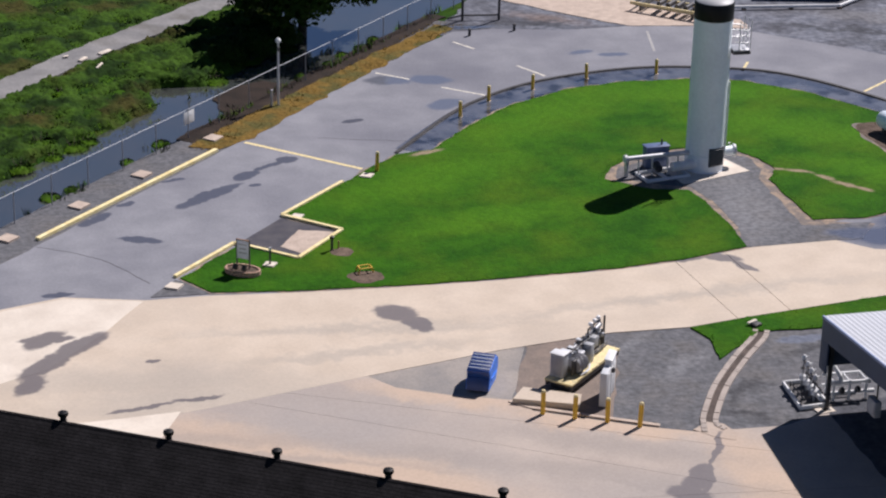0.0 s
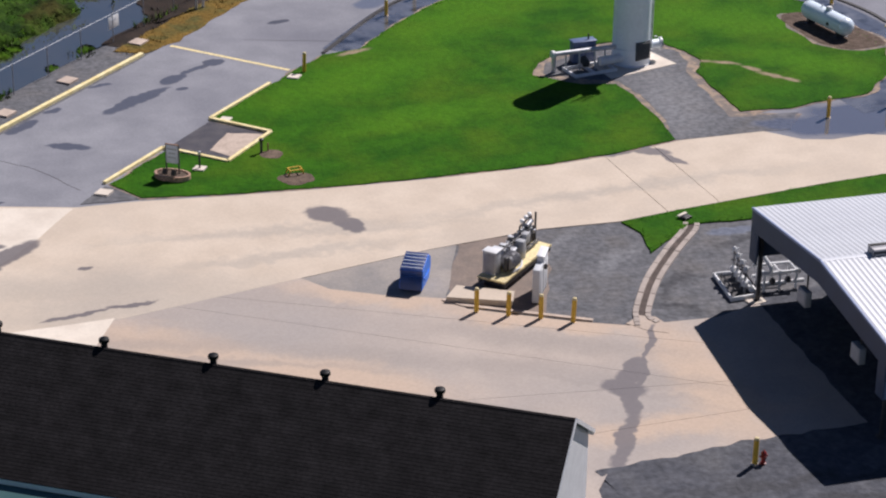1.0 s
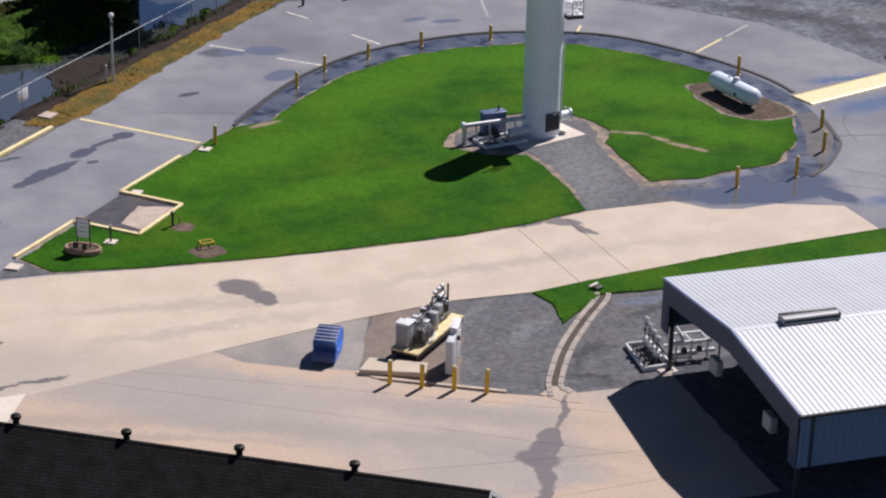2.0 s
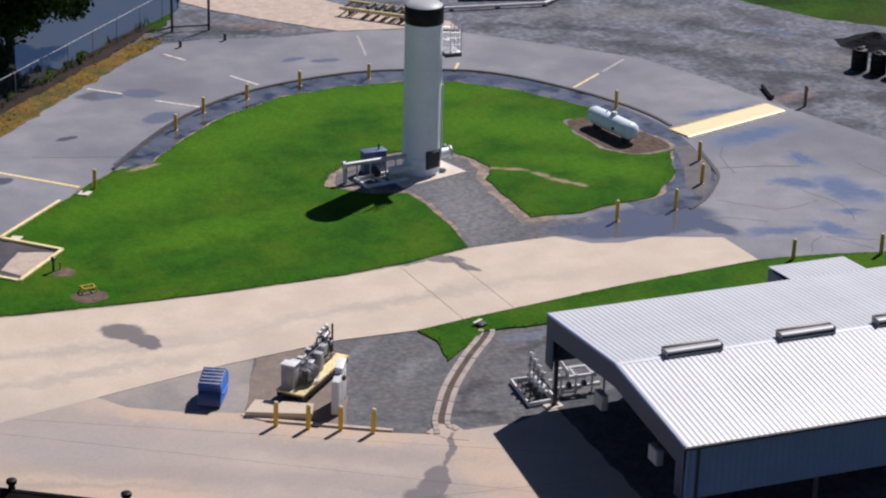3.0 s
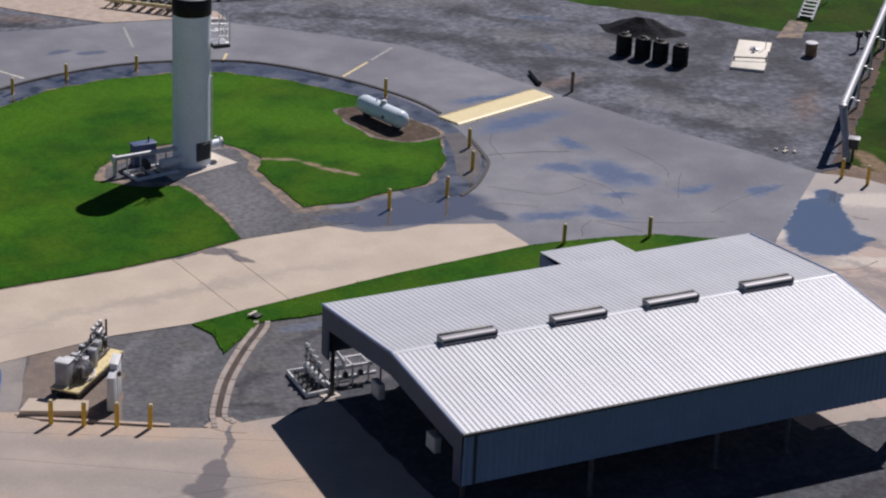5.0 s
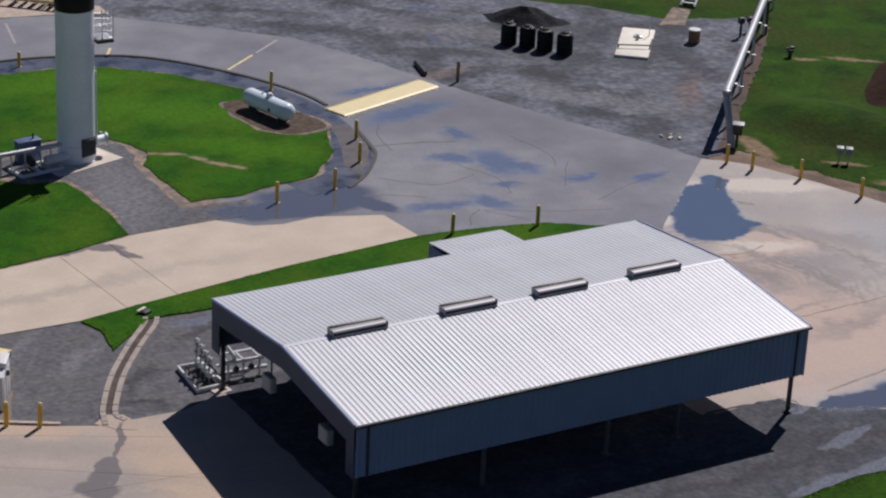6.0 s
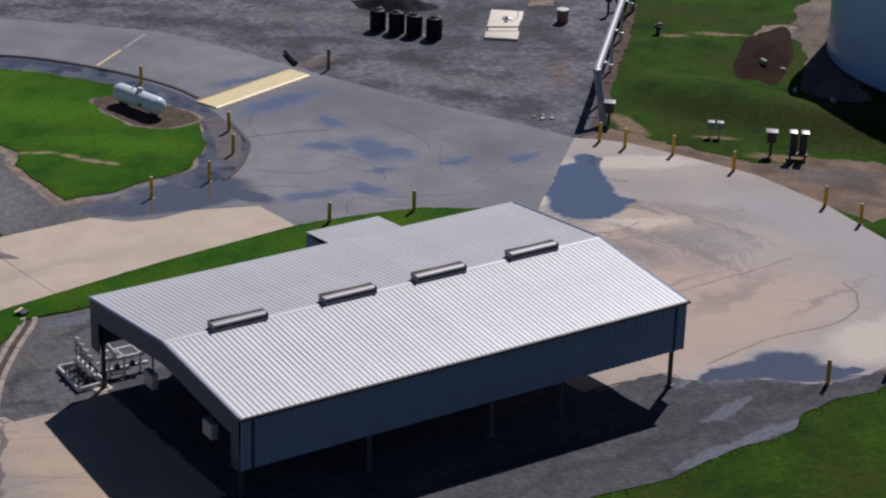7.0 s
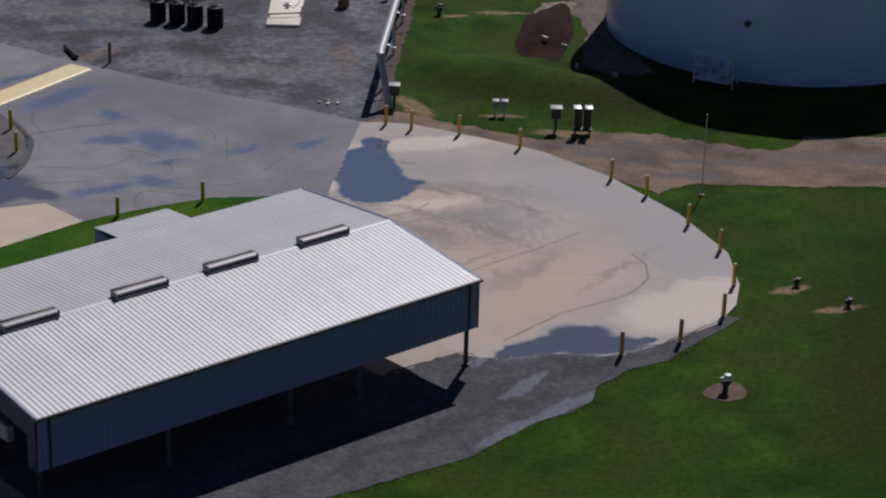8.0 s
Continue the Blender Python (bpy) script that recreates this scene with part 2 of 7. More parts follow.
LANES = segs([((-33, 17.0), (-22, 14.4)), ((-22, 14.2), (-9.5, 8.4)), ((-9.5, 8.2), (-5.2, 6.4)), ((-27, 12.5), (-14, 6.0)), ((-13.2, 13.2), (-5.6, 9.4))], 0.7) + segs([((-30, 15.6), (-18, 11.0)), ((-12, 9.4), (-6, 5.2))], 0.3)
GREY_ROAD = segs([((-34, 22.5), (-23, 20.5)), ((-32, 19.2), (-22, 19.4))], 1.6) + segs([((-25, 25.8), (-12, 24.6)), ((-10, 25.4), (6, 26.6)), ((-24, 22.6), (-14, 23.0))], 0.5)
GRAVEL_RUTS = segs([((-9, -1.6), (8, -2.2)), ((8, -2.2), (24, -2.0)), ((-8, -3.4), (10, -4.0)), ((10, -4.0), (24, -3.6)), ((22, -2.6), (30, -3.6)), ((2.4, 16.8), (8, 19.6)), ((1.2, 18.6), (5.0, 20.2)), ((-3.9, 13.6), (-2.8, 12.7)), ((-3.4, 14.6), (-1.6, 16.4))], 0.4)
GRAVEL_FILM = segs([((18.2, -5.9), (21.4, -5.55)), ((21.4, -5.5), (25.0, -5.2))], 0.42) + segs([((22.0, -3.1), (24.8, -2.3)), ((22.8, 0.3), (24.2, 0.9))], 0.34) + segs([((1.2, 20.3), (3.0, 20.3))], 0.45)
GRAVEL_PALE = segs([((4.8, 33.6), (6.0, 40.0))], 1.7) + segs([((-5.6, 17.6), (-3.2, 19.6)), ((-7.4, 19.6), (-5.6, 21.8)), ((4.2, 36), (5.8, 39))], 0.45)
BRIGHT_LAWN = segs([((-6, 49.5), (3, 56)), ((3, 56), (13, 55.5)), ((-14, 42), (-6, 46)), ((10, 50), (17, 46))], 2.2) + segs([((-12, 37), (-5, 38)), ((13, 42), (17, 38.5))], 1.3)
BARE_LAWN = segs([((8.7, 42.0), (9.4, 41.7)), ((9.8, 41.5), (10.8, 41.0)), ((11.2, 40.4), (11.7, 39.7)), ((11.8, 39.2), (12.6, 38.2)), ((12.7, 38.1), (13.1, 37.7)), ((-10.2, 47.7), (-8.8, 48.2))], 0.24)
RUTS = segs([((44.0, 20.0), (52.0, 13.4)), ((52.0, 13.0), (64.0, 3.0)), ((47.0, 15.0), (56.0, 6.6)), ((45.5, 13.5), (50.0, 9.4)), ((49, 19), (60, 9))], 0.45) + segs([((53.5, 10.5), (58.5, 6.6)), ((45.2, 17.4), (48.4, 15.0))], 0.7)
M = {}
M["asphalt"] = material("asphalt", (0.228, 0.234, 0.262, 1), (0.28, 0.285, 0.315, 1), 0.5, 0.75, bump=0.005, bump_scale=18, fine=0.07, fine_scale=8,
                        tone=(0.175, 0.18, 0.212, 1), tone_scale=0.11, tone_spread=(0.42, 0.68), rough_spread=0.1, spec=0.1,
                        # the last zone's pale blue base colour holds reflected sky
                        zones=[(DAMP_ASPHALT, (0.08, 0.087, 0.118, 1), 0.9, 0.5, 0.25, 0.12, 0.26), (WET_BEND, (0.13, 0.136, 0.168, 1), 0.92, 0.2, 1.0, 0.22, 0.3), (FILM_WEST, (0.165, 0.178, 0.22, 1), 0.9, 0.35, 0.8, 0.22, 0.28), (SKY_FILM_ASPHALT, (0.185, 0.23, 0.335, 1), 0.85, 0.25, 1.0, 0.55, 0.6)])
M["concrete"] = material("concrete", (0.525, 0.44, 0.352, 1), (0.59, 0.5, 0.405, 1), 0.45, 0.8, bump=0.003, bump_scale=16, fine=0.05, fine_scale=8,
                         tone=(0.47, 0.4, 0.33, 1), tone_scale=0.16, tone_spread=(0.5, 0.75), jitter=0.02,
                         zones=[(GREY_ROAD, (0.36, 0.325, 0.285, 1), 0.55, 0.8, 0, 0.8, 0.8), (DAMP_CONCRETE, (0.135, 0.118, 0.122, 1), 0.88, 0.5, 0.15, 0.17, 0.26)])
M["concrete_grey"] = material("concrete_grey", (0.36, 0.308, 0.272, 1), (0.435, 0.372, 0.326, 1), 0.3, 0.8, bump=0.003, bump_scale=16, fine=0.06, fine_scale=8,
                              tone=(0.34, 0.305, 0.285, 1), tone_scale=0.11, tone_spread=(0.45, 0.68), jitter=0.02,
                              zones=[(WARM_APRON, (0.5, 0.38, 0.288, 1), 0.85, 0.8, 0, 0.6, 0.6), (LANES, (0.27, 0.24, 0.22, 1), 0.5, 0.75, 0, 0.8, 0.5), (DAMP_CONCRETE, (0.135, 0.118, 0.122, 1), 0.88, 0.5, 0.15, 0.17, 0.26)])
M["concrete_ring"] = material("concrete_ring", (0.385, 0.352, 0.335, 1), (0.45, 0.41, 0.385, 1), 0.3, 0.8, bump=0.003, bump_scale=16, fine=0.06, fine_scale=8,
                              tone=(0.33, 0.31, 0.305, 1), tone_scale=0.13, tone_spread=(0.45, 0.68), jitter=0.02, swirl=(26.5, 12.5, 0.75, (0.165, 0.145, 0.14, 1), segs([((29.6, 18.2), (32.6, 11.5))], 2.7)),
                              zones=[(WARM_PAD, (0.51, 0.385, 0.325, 1), 0.9, 0.8, 0, 0.5, 1.0), (GREY_RING, (0.33, 0.335, 0.35, 1), 0.8, 0.75, 0, 0.35, 0.5), (PALE_RING, (0.6, 0.545, 0.485, 1), 0.9, 0.8, 0, 0.3, 0.5), (CLOUD_PAD, (0.19, 0.175, 0.18, 1), 0.68, 0.7, 0, 0.8, 0.8), (STREAK_PAD, (0.16, 0.142, 0.138, 1), 0.6, 0.7, 0, 0.7, 0.8),
                                     # both puddle colours carry painted sky reflection besides the wet concrete
                                     (PAD_TAIL, (0.17, 0.13, 0.115, 1), 0.85, 0.5, 0.2, 0.3, 0.3), (SKY_PAD_PUDDLE, (0.125, 0.175, 0.265, 1), 0.96, 0.15, 1.0, 0.14, 0.35), (SIDE_PUDDLE, (0.085, 0.1, 0.145, 1), 0.93, 0.2, 1.0, 0.3, 0.22)])
M["concrete_pale"] = material("concrete_pale", (0.72, 0.65, 0.56, 1), (0.6, 0.53, 0.45, 1), 0.5, 0.8, fine=0.05, fine_scale=8, bump=0.003, zones=[(DAMP_CONCRETE, (0.135, 0.118, 0.122, 1), 0.88, 0.5, 0.15, 0.17, 0.26)])
M["concrete_pink"] = material("concrete_pink", (0.54, 0.44, 0.365, 1), (0.43, 0.345, 0.285, 1), 1.5, 0.85, fine=0.1, fine_scale=9, bump=0.004)
M["concrete_kerb"] = material("concrete_kerb", (0.42, 0.36, 0.32, 1), (0.33, 0.285, 0.255, 1), 1.5, 0.85, fine=0.1, fine_scale=9, bump=0.004)
M["joint"] = material("joint", (0.13, 0.11, 0.1, 1), (0.2, 0.165, 0.14, 1), 2.0, 0.9)
M["gravel"] = material("gravel", (0.115, 0.119, 0.13, 1), (0.15, 0.152, 0.165, 1), 1.3, 0.9, bump=0.035, bump_scale=6, fine=0.24, fine_scale=3.5,
                       tone=(0.145, 0.141, 0.143, 1), tone_scale=0.4, tone_spread=(0.48, 0.7), spec=0.1,
                       zones=[(GRAVEL_PALE, (0.215, 0.22, 0.235, 1), 0.6, 0.9, 0, 0.7, 0.9), (GRAVEL_RUTS, (0.055, 0.056, 0.062, 1), 0.75, 0.8, 0, 0.7, 0.7), (GRAVEL_FILM, (0.19, 0.2, 0.232, 1), 0.92, 0.35, 0.6, 0.2, 0.28), (SIDE_PUDDLE, (0.06, 0.068, 0.09, 1), 0.85, 0.3, 0.8, 0.4, 0.4), (WET_BEND, (0.13, 0.136, 0.168, 1), 0.9, 0.3, 0.8, 0.3, 0.3)])
M["gravel_drive"] = material("gravel_drive", (0.072, 0.076, 0.09, 1), (0.1, 0.104, 0.12, 1), 1.3, 0.9, bump=0.035, bump_scale=6, fine=0.24, fine_scale=3.5,
                             tone=(0.12, 0.122, 0.132, 1), tone_scale=0.35, tone_spread=(0.5, 0.7), spec=0.1,
                             zones=[(GRAVEL_RUTS, (0.055, 0.056, 0.062, 1), 0.75, 0.8, 0, 0.7, 0.7), (GRAVEL_FILM, (0.15, 0.16, 0.19, 1), 0.85, 0.35, 0.6, 0.2, 0.28), (SIDE_PUDDLE, (0.06, 0.068, 0.09, 1), 0.85, 0.3, 0.8, 0.4, 0.4), (WET_BEND, (0.13, 0.136, 0.168, 1), 0.9, 0.3, 0.8, 0.3, 0.3)])
M["gravel_yard"] = material("gravel_yard", (0.132, 0.143, 0.175, 1), (0.195, 0.206, 0.242, 1), 1.1, 0.9, bump=0.05, bump_scale=3, fine=0.26, fine_scale=2.2,
                            tone=(0.088, 0.091, 0.108, 1), tone_scale=0.3, tone_spread=(0.44, 0.64), spec=0.1,
                            zones=[(RED_YARD, (0.2, 0.15, 0.13, 1), 0.6, 0.9, 0, 0.7, 0.6), (PALE_YARD, (0.2, 0.2, 0.21, 1), 0.6, 0.9, 0, 0.6, 1.2), (DAMP_YARD, (0.038, 0.038, 0.04, 1), 0.65, 0.7, 0.1, 0.6, 1.3), (FILM_YARD, (0.14, 0.155, 0.19, 1), 0.85, 0.4, 0.9, 0.3, 0.3)])
M["grass"] = material("grass", (0.015, 0.078, 0.002, 1), (0.03, 0.116, 0.003, 1), 0.5, 0.9, bump=0.04, bump_scale=7, fine=0.16, fine_scale=4,
                      tone=(0.056, 0.126, 0.004, 1), tone_scale=0.24, tone_spread=(0.44, 0.72), spec=0.1, zones=[(BRIGHT_LAWN, (0.06, 0.175, 0.005, 1), 0.7, 0.9, 0, 0.8, 1.2), (BARE_LAWN, (0.33, 0.25, 0.18, 1), 0.85, 0.95, 0, 0.45, 0.2)])
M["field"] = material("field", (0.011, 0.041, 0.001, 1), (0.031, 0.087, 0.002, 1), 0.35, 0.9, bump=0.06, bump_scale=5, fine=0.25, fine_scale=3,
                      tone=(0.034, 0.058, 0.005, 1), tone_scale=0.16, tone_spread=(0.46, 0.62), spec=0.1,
                      zones=[(EDGE_SHADE, (0.01, 0.03, 0.002, 1), 0.75, 0.9, 0, 0.8, 1.0), (OLIVE_FIELD, (0.026, 0.036, 0.005, 1), 0.8, 0.9, 0, 0.6, 1.0), (BARE_FIELD, (0.27, 0.19, 0.13, 1), 0.85, 0.95, 0, 0.35, 0.35)])
M["wet"] = material("wet", (0.085, 0.09, 0.108, 1), (0.15, 0.155, 0.175, 1), 0.5, 0.3, fine=0.15, fine_scale=9, rough_spread=0.12, coat=0.7, spread=(0.42, 0.58), tone=(0.028, 0.027, 0.03, 1), tone_scale=0.75, tone_spread=(0.52, 0.64))
M["wet_gravel"] = material("wet_gravel", (0.011, 0.012, 0.016, 1), (0.021, 0.022, 0.028, 1), 1.5, 0.8, fine=0.25, fine_scale=6, bump=0.06, bump_scale=6, spec=0.1)
M["track"] = material("track", (0.2, 0.2, 0.205, 1), (0.27, 0.265, 0.265, 1), 0.6, 0.9, fine=0.12, fine_scale=7, tone=(0.15, 0.145, 0.135, 1), tone_scale=0.4, tone_spread=(0.5, 0.7), spec=0.1)
M["drain"] = material("drain", (0.12, 0.095, 0.085, 1), (0.075, 0.062, 0.056, 1), 1.6, 0.9, fine=0.12, fine_scale=9, spec=0.2)
M["wild_grass"] = material("wild_grass", (0.011, 0.03, 0.004, 1), (0.037, 0.083, 0.008, 1), 0.45, 0.95, bump=0.12, bump_scale=3.5, fine=0.4, fine_scale=3,
                           tone=(0.048, 0.046, 0.011, 1), tone_scale=0.22, tone_spread=(0.54, 0.7), spread=(0.42, 0.58), spec=0.1)
M["bar_weed"] = material("bar_weed", (0.035, 0.05, 0.008, 1), (0.08, 0.07, 0.018, 1), 0.5, 0.9, tone=(0.04, 0.1, 0.006, 1), tone_scale=0.5, tone_spread=(0.45, 0.6), spec=0.1)
M["blade"] = material("blade", (0.045, 0.15, 0.006, 1), (0.07, 0.19, 0.01, 1), 0.6, 0.8, spec=0.1)
M["weed"] = material("weed", (0.017, 0.048, 0.003, 1), (0.055, 0.128, 0.005, 1), 0.3, 0.85, tone=(0.085, 0.095, 0.025, 1), tone_scale=0.22, tone_spread=(0.58, 0.75), spread=(0.42, 0.58), spec=0.1)
M["dry_blade"] = material("dry_blade", (0.2, 0.135, 0.03, 1), (0.27, 0.175, 0.04, 1), 0.8, 0.9, tone=(0.13, 0.11, 0.03, 1), tone_scale=0.6, tone_spread=(0.5, 0.65), spec=0.1)
M["dry_grass"] = material("dry_grass", (0.15, 0.095, 0.025, 1), (0.2, 0.125, 0.032, 1), 0.8, 0.95, bump=0.06, bump_scale=5, fine=0.3, fine_scale=5, tone=(0.1, 0.09, 0.03, 1), tone_scale=0.6, tone_spread=(0.46, 0.62), spec=0.1)
M["dirt"] = material("dirt", (0.2, 0.145, 0.112, 1), (0.27, 0.205, 0.16, 1), 0.5, 0.95, bump=0.06, bump_scale=5, fine=0.2, fine_scale=6,
                     tone=(0.12, 0.095, 0.082, 1), tone_scale=0.3, tone_spread=(0.48, 0.66), spec=0.1, zones=[(RUTS, (0.1, 0.085, 0.08, 1), 0.75, 0.6, 0.15, 0.6, 0.6)])
M["red_dirt"] = material("red_dirt", (0.15, 0.105, 0.085, 1), (0.1, 0.085, 0.078, 1), 0.8, 0.95, bump=0.04, bump_scale=6, fine=0.2, fine_scale=6, spec=0.1)
M["sand"] = material("sand", (0.34, 0.265, 0.205, 1), (0.2, 0.175, 0.16, 1), 1.6, 0.95, fine=0.15, fine_scale=8, bump=0.02, bump_scale=8, spread=(0.42, 0.56), spec=0.1, zones=[(WET_BEND, (0.13, 0.136, 0.168, 1), 0.9, 0.3, 0.8, 0.3, 0.3)])
M["mulch"] = material("mulch", (0.085, 0.064, 0.05, 1), (0.14, 0.105, 0.085, 1), 2.5, 0.95, bump=0.04, bump_scale=9, fine=0.25, fine_scale=10, spec=0.1)
M["ring_earth"] = material("ring_earth", (0.19, 0.14, 0.108, 1), (0.11, 0.083, 0.066, 1), 1.8, 0.95, bump=0.03, bump_scale=9, fine=0.25, fine_scale=9, spec=0.1)
M["soil"] = material("soil", (0.024, 0.012, 0.008, 1), (0.042, 0.022, 0.014, 1), 0.8, 0.95, bump=0.08, bump_scale=4, fine=0.25, fine_scale=6, spec=0.1)
M["water"] = material("water", (0.065, 0.076, 0.076, 1), (0.08, 0.085, 0.08, 1), 0.4, 0.1, coat=1.0)
M["brown_gravel"] = material("brown_gravel", (0.25, 0.2, 0.17, 1), (0.2, 0.165, 0.145, 1), 1.6, 0.9, fine=0.12, fine_scale=9, bump=0.015, bump_scale=12, spec=0.2)
M["blue_dark"] = material("blue_dark", (0.006, 0.04, 0.19, 1), (0.005, 0.03, 0.14, 1), 3.0, 0.4, fine=0.08, fine_scale=20)
M["tank_paint"] = material("tank_paint", (0.77, 0.88, 0.98, 1), (0.73, 0.84, 0.95, 1), 1.0, 0.4, metal=0.0, fine=0.04, fine_scale=8)
M["wedge"] = material("wedge", (0.29, 0.268, 0.25, 1), (0.35, 0.315, 0.285, 1), 0.5, 0.85, fine=0.08, fine_scale=8, bump=0.004, tone=(0.24, 0.23, 0.225, 1), tone_scale=0.4, tone_spread=(0.48, 0.68), spec=0.2)
M["damp"] = material("damp", (0.055, 0.052, 0.064, 1), (0.09, 0.084, 0.09, 1), 1.2, 0.5, fine=0.15, fine_scale=9)
M["vent_grey"] = material("vent_grey", (0.30, 0.30, 0.32, 1), (0.24, 0.24, 0.26, 1), 2.0, 0.5, metal=0.2)
M["tread"] = material("tread", (0.25, 0.21, 0.18, 1), (0.34, 0.295, 0.26, 1), 0.8, 0.9, fine=0.2, fine_scale=7)
M["tar"] = material("tar", (0.022, 0.021, 0.022, 1), (0.045, 0.042, 0.042, 1), 3.0, 0.6)
M["yellow"] = material("yellow", (0.70, 0.43, 0.035, 1), (0.60, 0.35, 0.03, 1), 5.0, 0.5, fine=0.1, fine_scale=30, bump=0.002)
M["yellow_kerb"] = material("yellow_kerb", (0.9, 0.79, 0.45, 1), (0.76, 0.62, 0.29, 1), 2.5, 0.7, fine=0.15, fine_scale=20, bump=0.004)
M["yellow_faded"] = material("yellow_faded", (0.80, 0.66, 0.33, 1), (0.62, 0.52, 0.3, 1), 4.0, 0.75, fine=0.25, fine_scale=12)
M["line_white"] = material("line_white", (0.72, 0.68, 0.58, 1), (0.45, 0.43, 0.4, 1), 3.0, 0.75, fine=0.25, fine_scale=10)
M["line_worn"] = material("line_worn", (0.42, 0.41, 0.4, 1), (0.3, 0.3, 0.31, 1), 2.0, 0.8, fine=0.25, fine_scale=10)
M["ramp"] = material("ramp", (0.86, 0.74, 0.43, 1), (0.8, 0.68, 0.38, 1), 2.0, 0.5, fine=0.06, fine_scale=10, bump=0.002)
M["roof_metal"] = material("roof_metal", (0.625, 0.648, 0.69, 1), (0.555, 0.575, 0.615, 1), 0.4, 0.42, metal=0.14, fine=0.04, fine_scale=6, jitter=0.03, tone=(0.55, 0.57, 0.6, 1), tone_scale=0.25, tone_spread=(0.5, 0.75), spec=0.5)
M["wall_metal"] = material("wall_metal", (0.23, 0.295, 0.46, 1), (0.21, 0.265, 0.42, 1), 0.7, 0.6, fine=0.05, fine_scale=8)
# darkened copy of wall_metal: shade on gables and rear panels put into the paint
M["wall_metal_shaded"] = material("wall_metal_shaded", (0.042, 0.07, 0.13, 1), (0.036, 0.06, 0.11, 1), 0.7, 0.55, fine=0.05, fine_scale=8)
M["silt"] = material("silt", (0.1, 0.086, 0.082, 1), (0.055, 0.052, 0.054, 1), 1.2, 0.6, fine=0.15, fine_scale=8, bump=0.01, bump_scale=8, coat=0.15)
M["mud"] = material("mud", (0.016, 0.011, 0.008, 1), (0.034, 0.022, 0.016, 1), 0.9, 0.8, fine=0.2, fine_scale=7, bump=0.04, bump_scale=5, spec=0.2)
M["rubble_ground"] = material("rubble_ground", (0.2, 0.16, 0.135, 1), (0.125, 0.108, 0.098, 1), 0.8, 0.95, fine=0.25, fine_scale=5, bump=0.06, bump_scale=5, tone=(0.24, 0.2, 0.165, 1), tone_scale=0.3, tone_spread=(0.48, 0.66), spec=0.1)
M["steel_dark"] = material("steel_dark", (0.05, 0.05, 0.055, 1), (0.08, 0.075, 0.075, 1), 4.0, 0.55, metal=0.3)
M["steel"] = material("steel", (0.42, 0.43, 0.46, 1), (0.32, 0.33, 0.36, 1), 6.0, 0.5, metal=0.45, fine=0.1, fine_scale=20)
M["post_grey"] = material("post_grey", (0.13, 0.135, 0.15, 1), (0.1, 0.1, 0.11, 1), 4.0, 0.55, metal=0.2)
M["galv"] = material("galv", (0.62, 0.63, 0.65, 1), (0.48, 0.49, 0.52, 1), 5.0, 0.45, metal=0.4)
M["white_paint"] = material("white_paint", (0.78, 0.79, 0.80, 1), (0.70, 0.71, 0.72, 1), 2.0, 0.4, fine=0.04, fine_scale=10)
M["pad_white"] = material("pad_white", (0.86, 0.82, 0.72, 1), (0.78, 0.74, 0.64, 1), 1.2, 0.7, fine=0.06, fine_scale=8)
M["tower_white"] = material("tower_white", (0.86, 0.93, 0.97, 1), (0.8, 0.87, 0.92, 1), 0.8, 0.42, fine=0.04, fine_scale=6, tone=(0.78, 0.84, 0.89, 1), tone_scale=0.35)
M["tank_grey"] = material("tank_grey", (0.55, 0.76, 1.0, 1), (0.52, 0.72, 0.97, 1), 0.25, 0.25, fine=0.03, fine_scale=3, tone=(0.52, 0.7, 0.94, 1), tone_scale=0.1)
M["black"] = material("black", (0.012, 0.012, 0.013, 1), (0.022, 0.021, 0.021, 1), 4.0, 0.5)
M["black_plastic"] = material("black_plastic", (0.004, 0.004, 0.005, 1), (0.008, 0.008, 0.009, 1), 3.0, 0.5, spec=0.25)
M["grille"] = material("grille", (0.04, 0.05, 0.06, 1), (0.06, 0.07, 0.085, 1), 8.0, 0.6)
M["blue"] = material("blue", (0.018, 0.2, 0.8, 1), (0.014, 0.16, 0.68, 1), 3.0, 0.4, fine=0.08, fine_scale=20)
M["shingle"] = material("shingle", (0.017, 0.0155, 0.0165, 1), (0.027, 0.0245, 0.026, 1), 1.2, 0.9, bump=0.006, bump_scale=20, fine=0.3, fine_scale=8, jitter=0.1, spec=0.1)
M["teal"] = material("teal", (0.045, 0.115, 0.12, 1), (0.06, 0.135, 0.14, 1), 1.0, 0.45, metal=0.1, fine=0.06)
M["siding"] = material("siding", (0.6, 0.62, 0.65, 1), (0.53, 0.55, 0.58, 1), 1.5, 0.55, fine=0.04)
M["panel_grey"] = material("panel_grey", (0.42, 0.43, 0.45, 1), (0.36, 0.37, 0.39, 1), 2.0, 0.5, fine=0.05)
M["brick"] = material("brick", (0.4, 0.23, 0.16, 1), (0.52, 0.36, 0.28, 1), 4.0, 0.9, fine=0.2, fine_scale=30, jitter=0.15)
M["board"] = material("board", (0.74, 0.77, 0.82, 1), (0.68, 0.71, 0.76, 1), 2.0, 0.4, fine=0.04)
M["navy"] = material("navy", (0.12, 0.165, 0.3, 1), (0.1, 0.14, 0.26, 1), 2.0, 0.45)
M["wood"] = material("wood", (0.16, 0.1, 0.06, 1), (0.24, 0.16, 0.1, 1), 6.0, 0.85, fine=0.2, fine_scale=30)
M["bark"] = material("bark", (0.06, 0.045, 0.035, 1), (0.1, 0.08, 0.06, 1), 5.0, 0.95, bump=0.03, bump_scale=14)
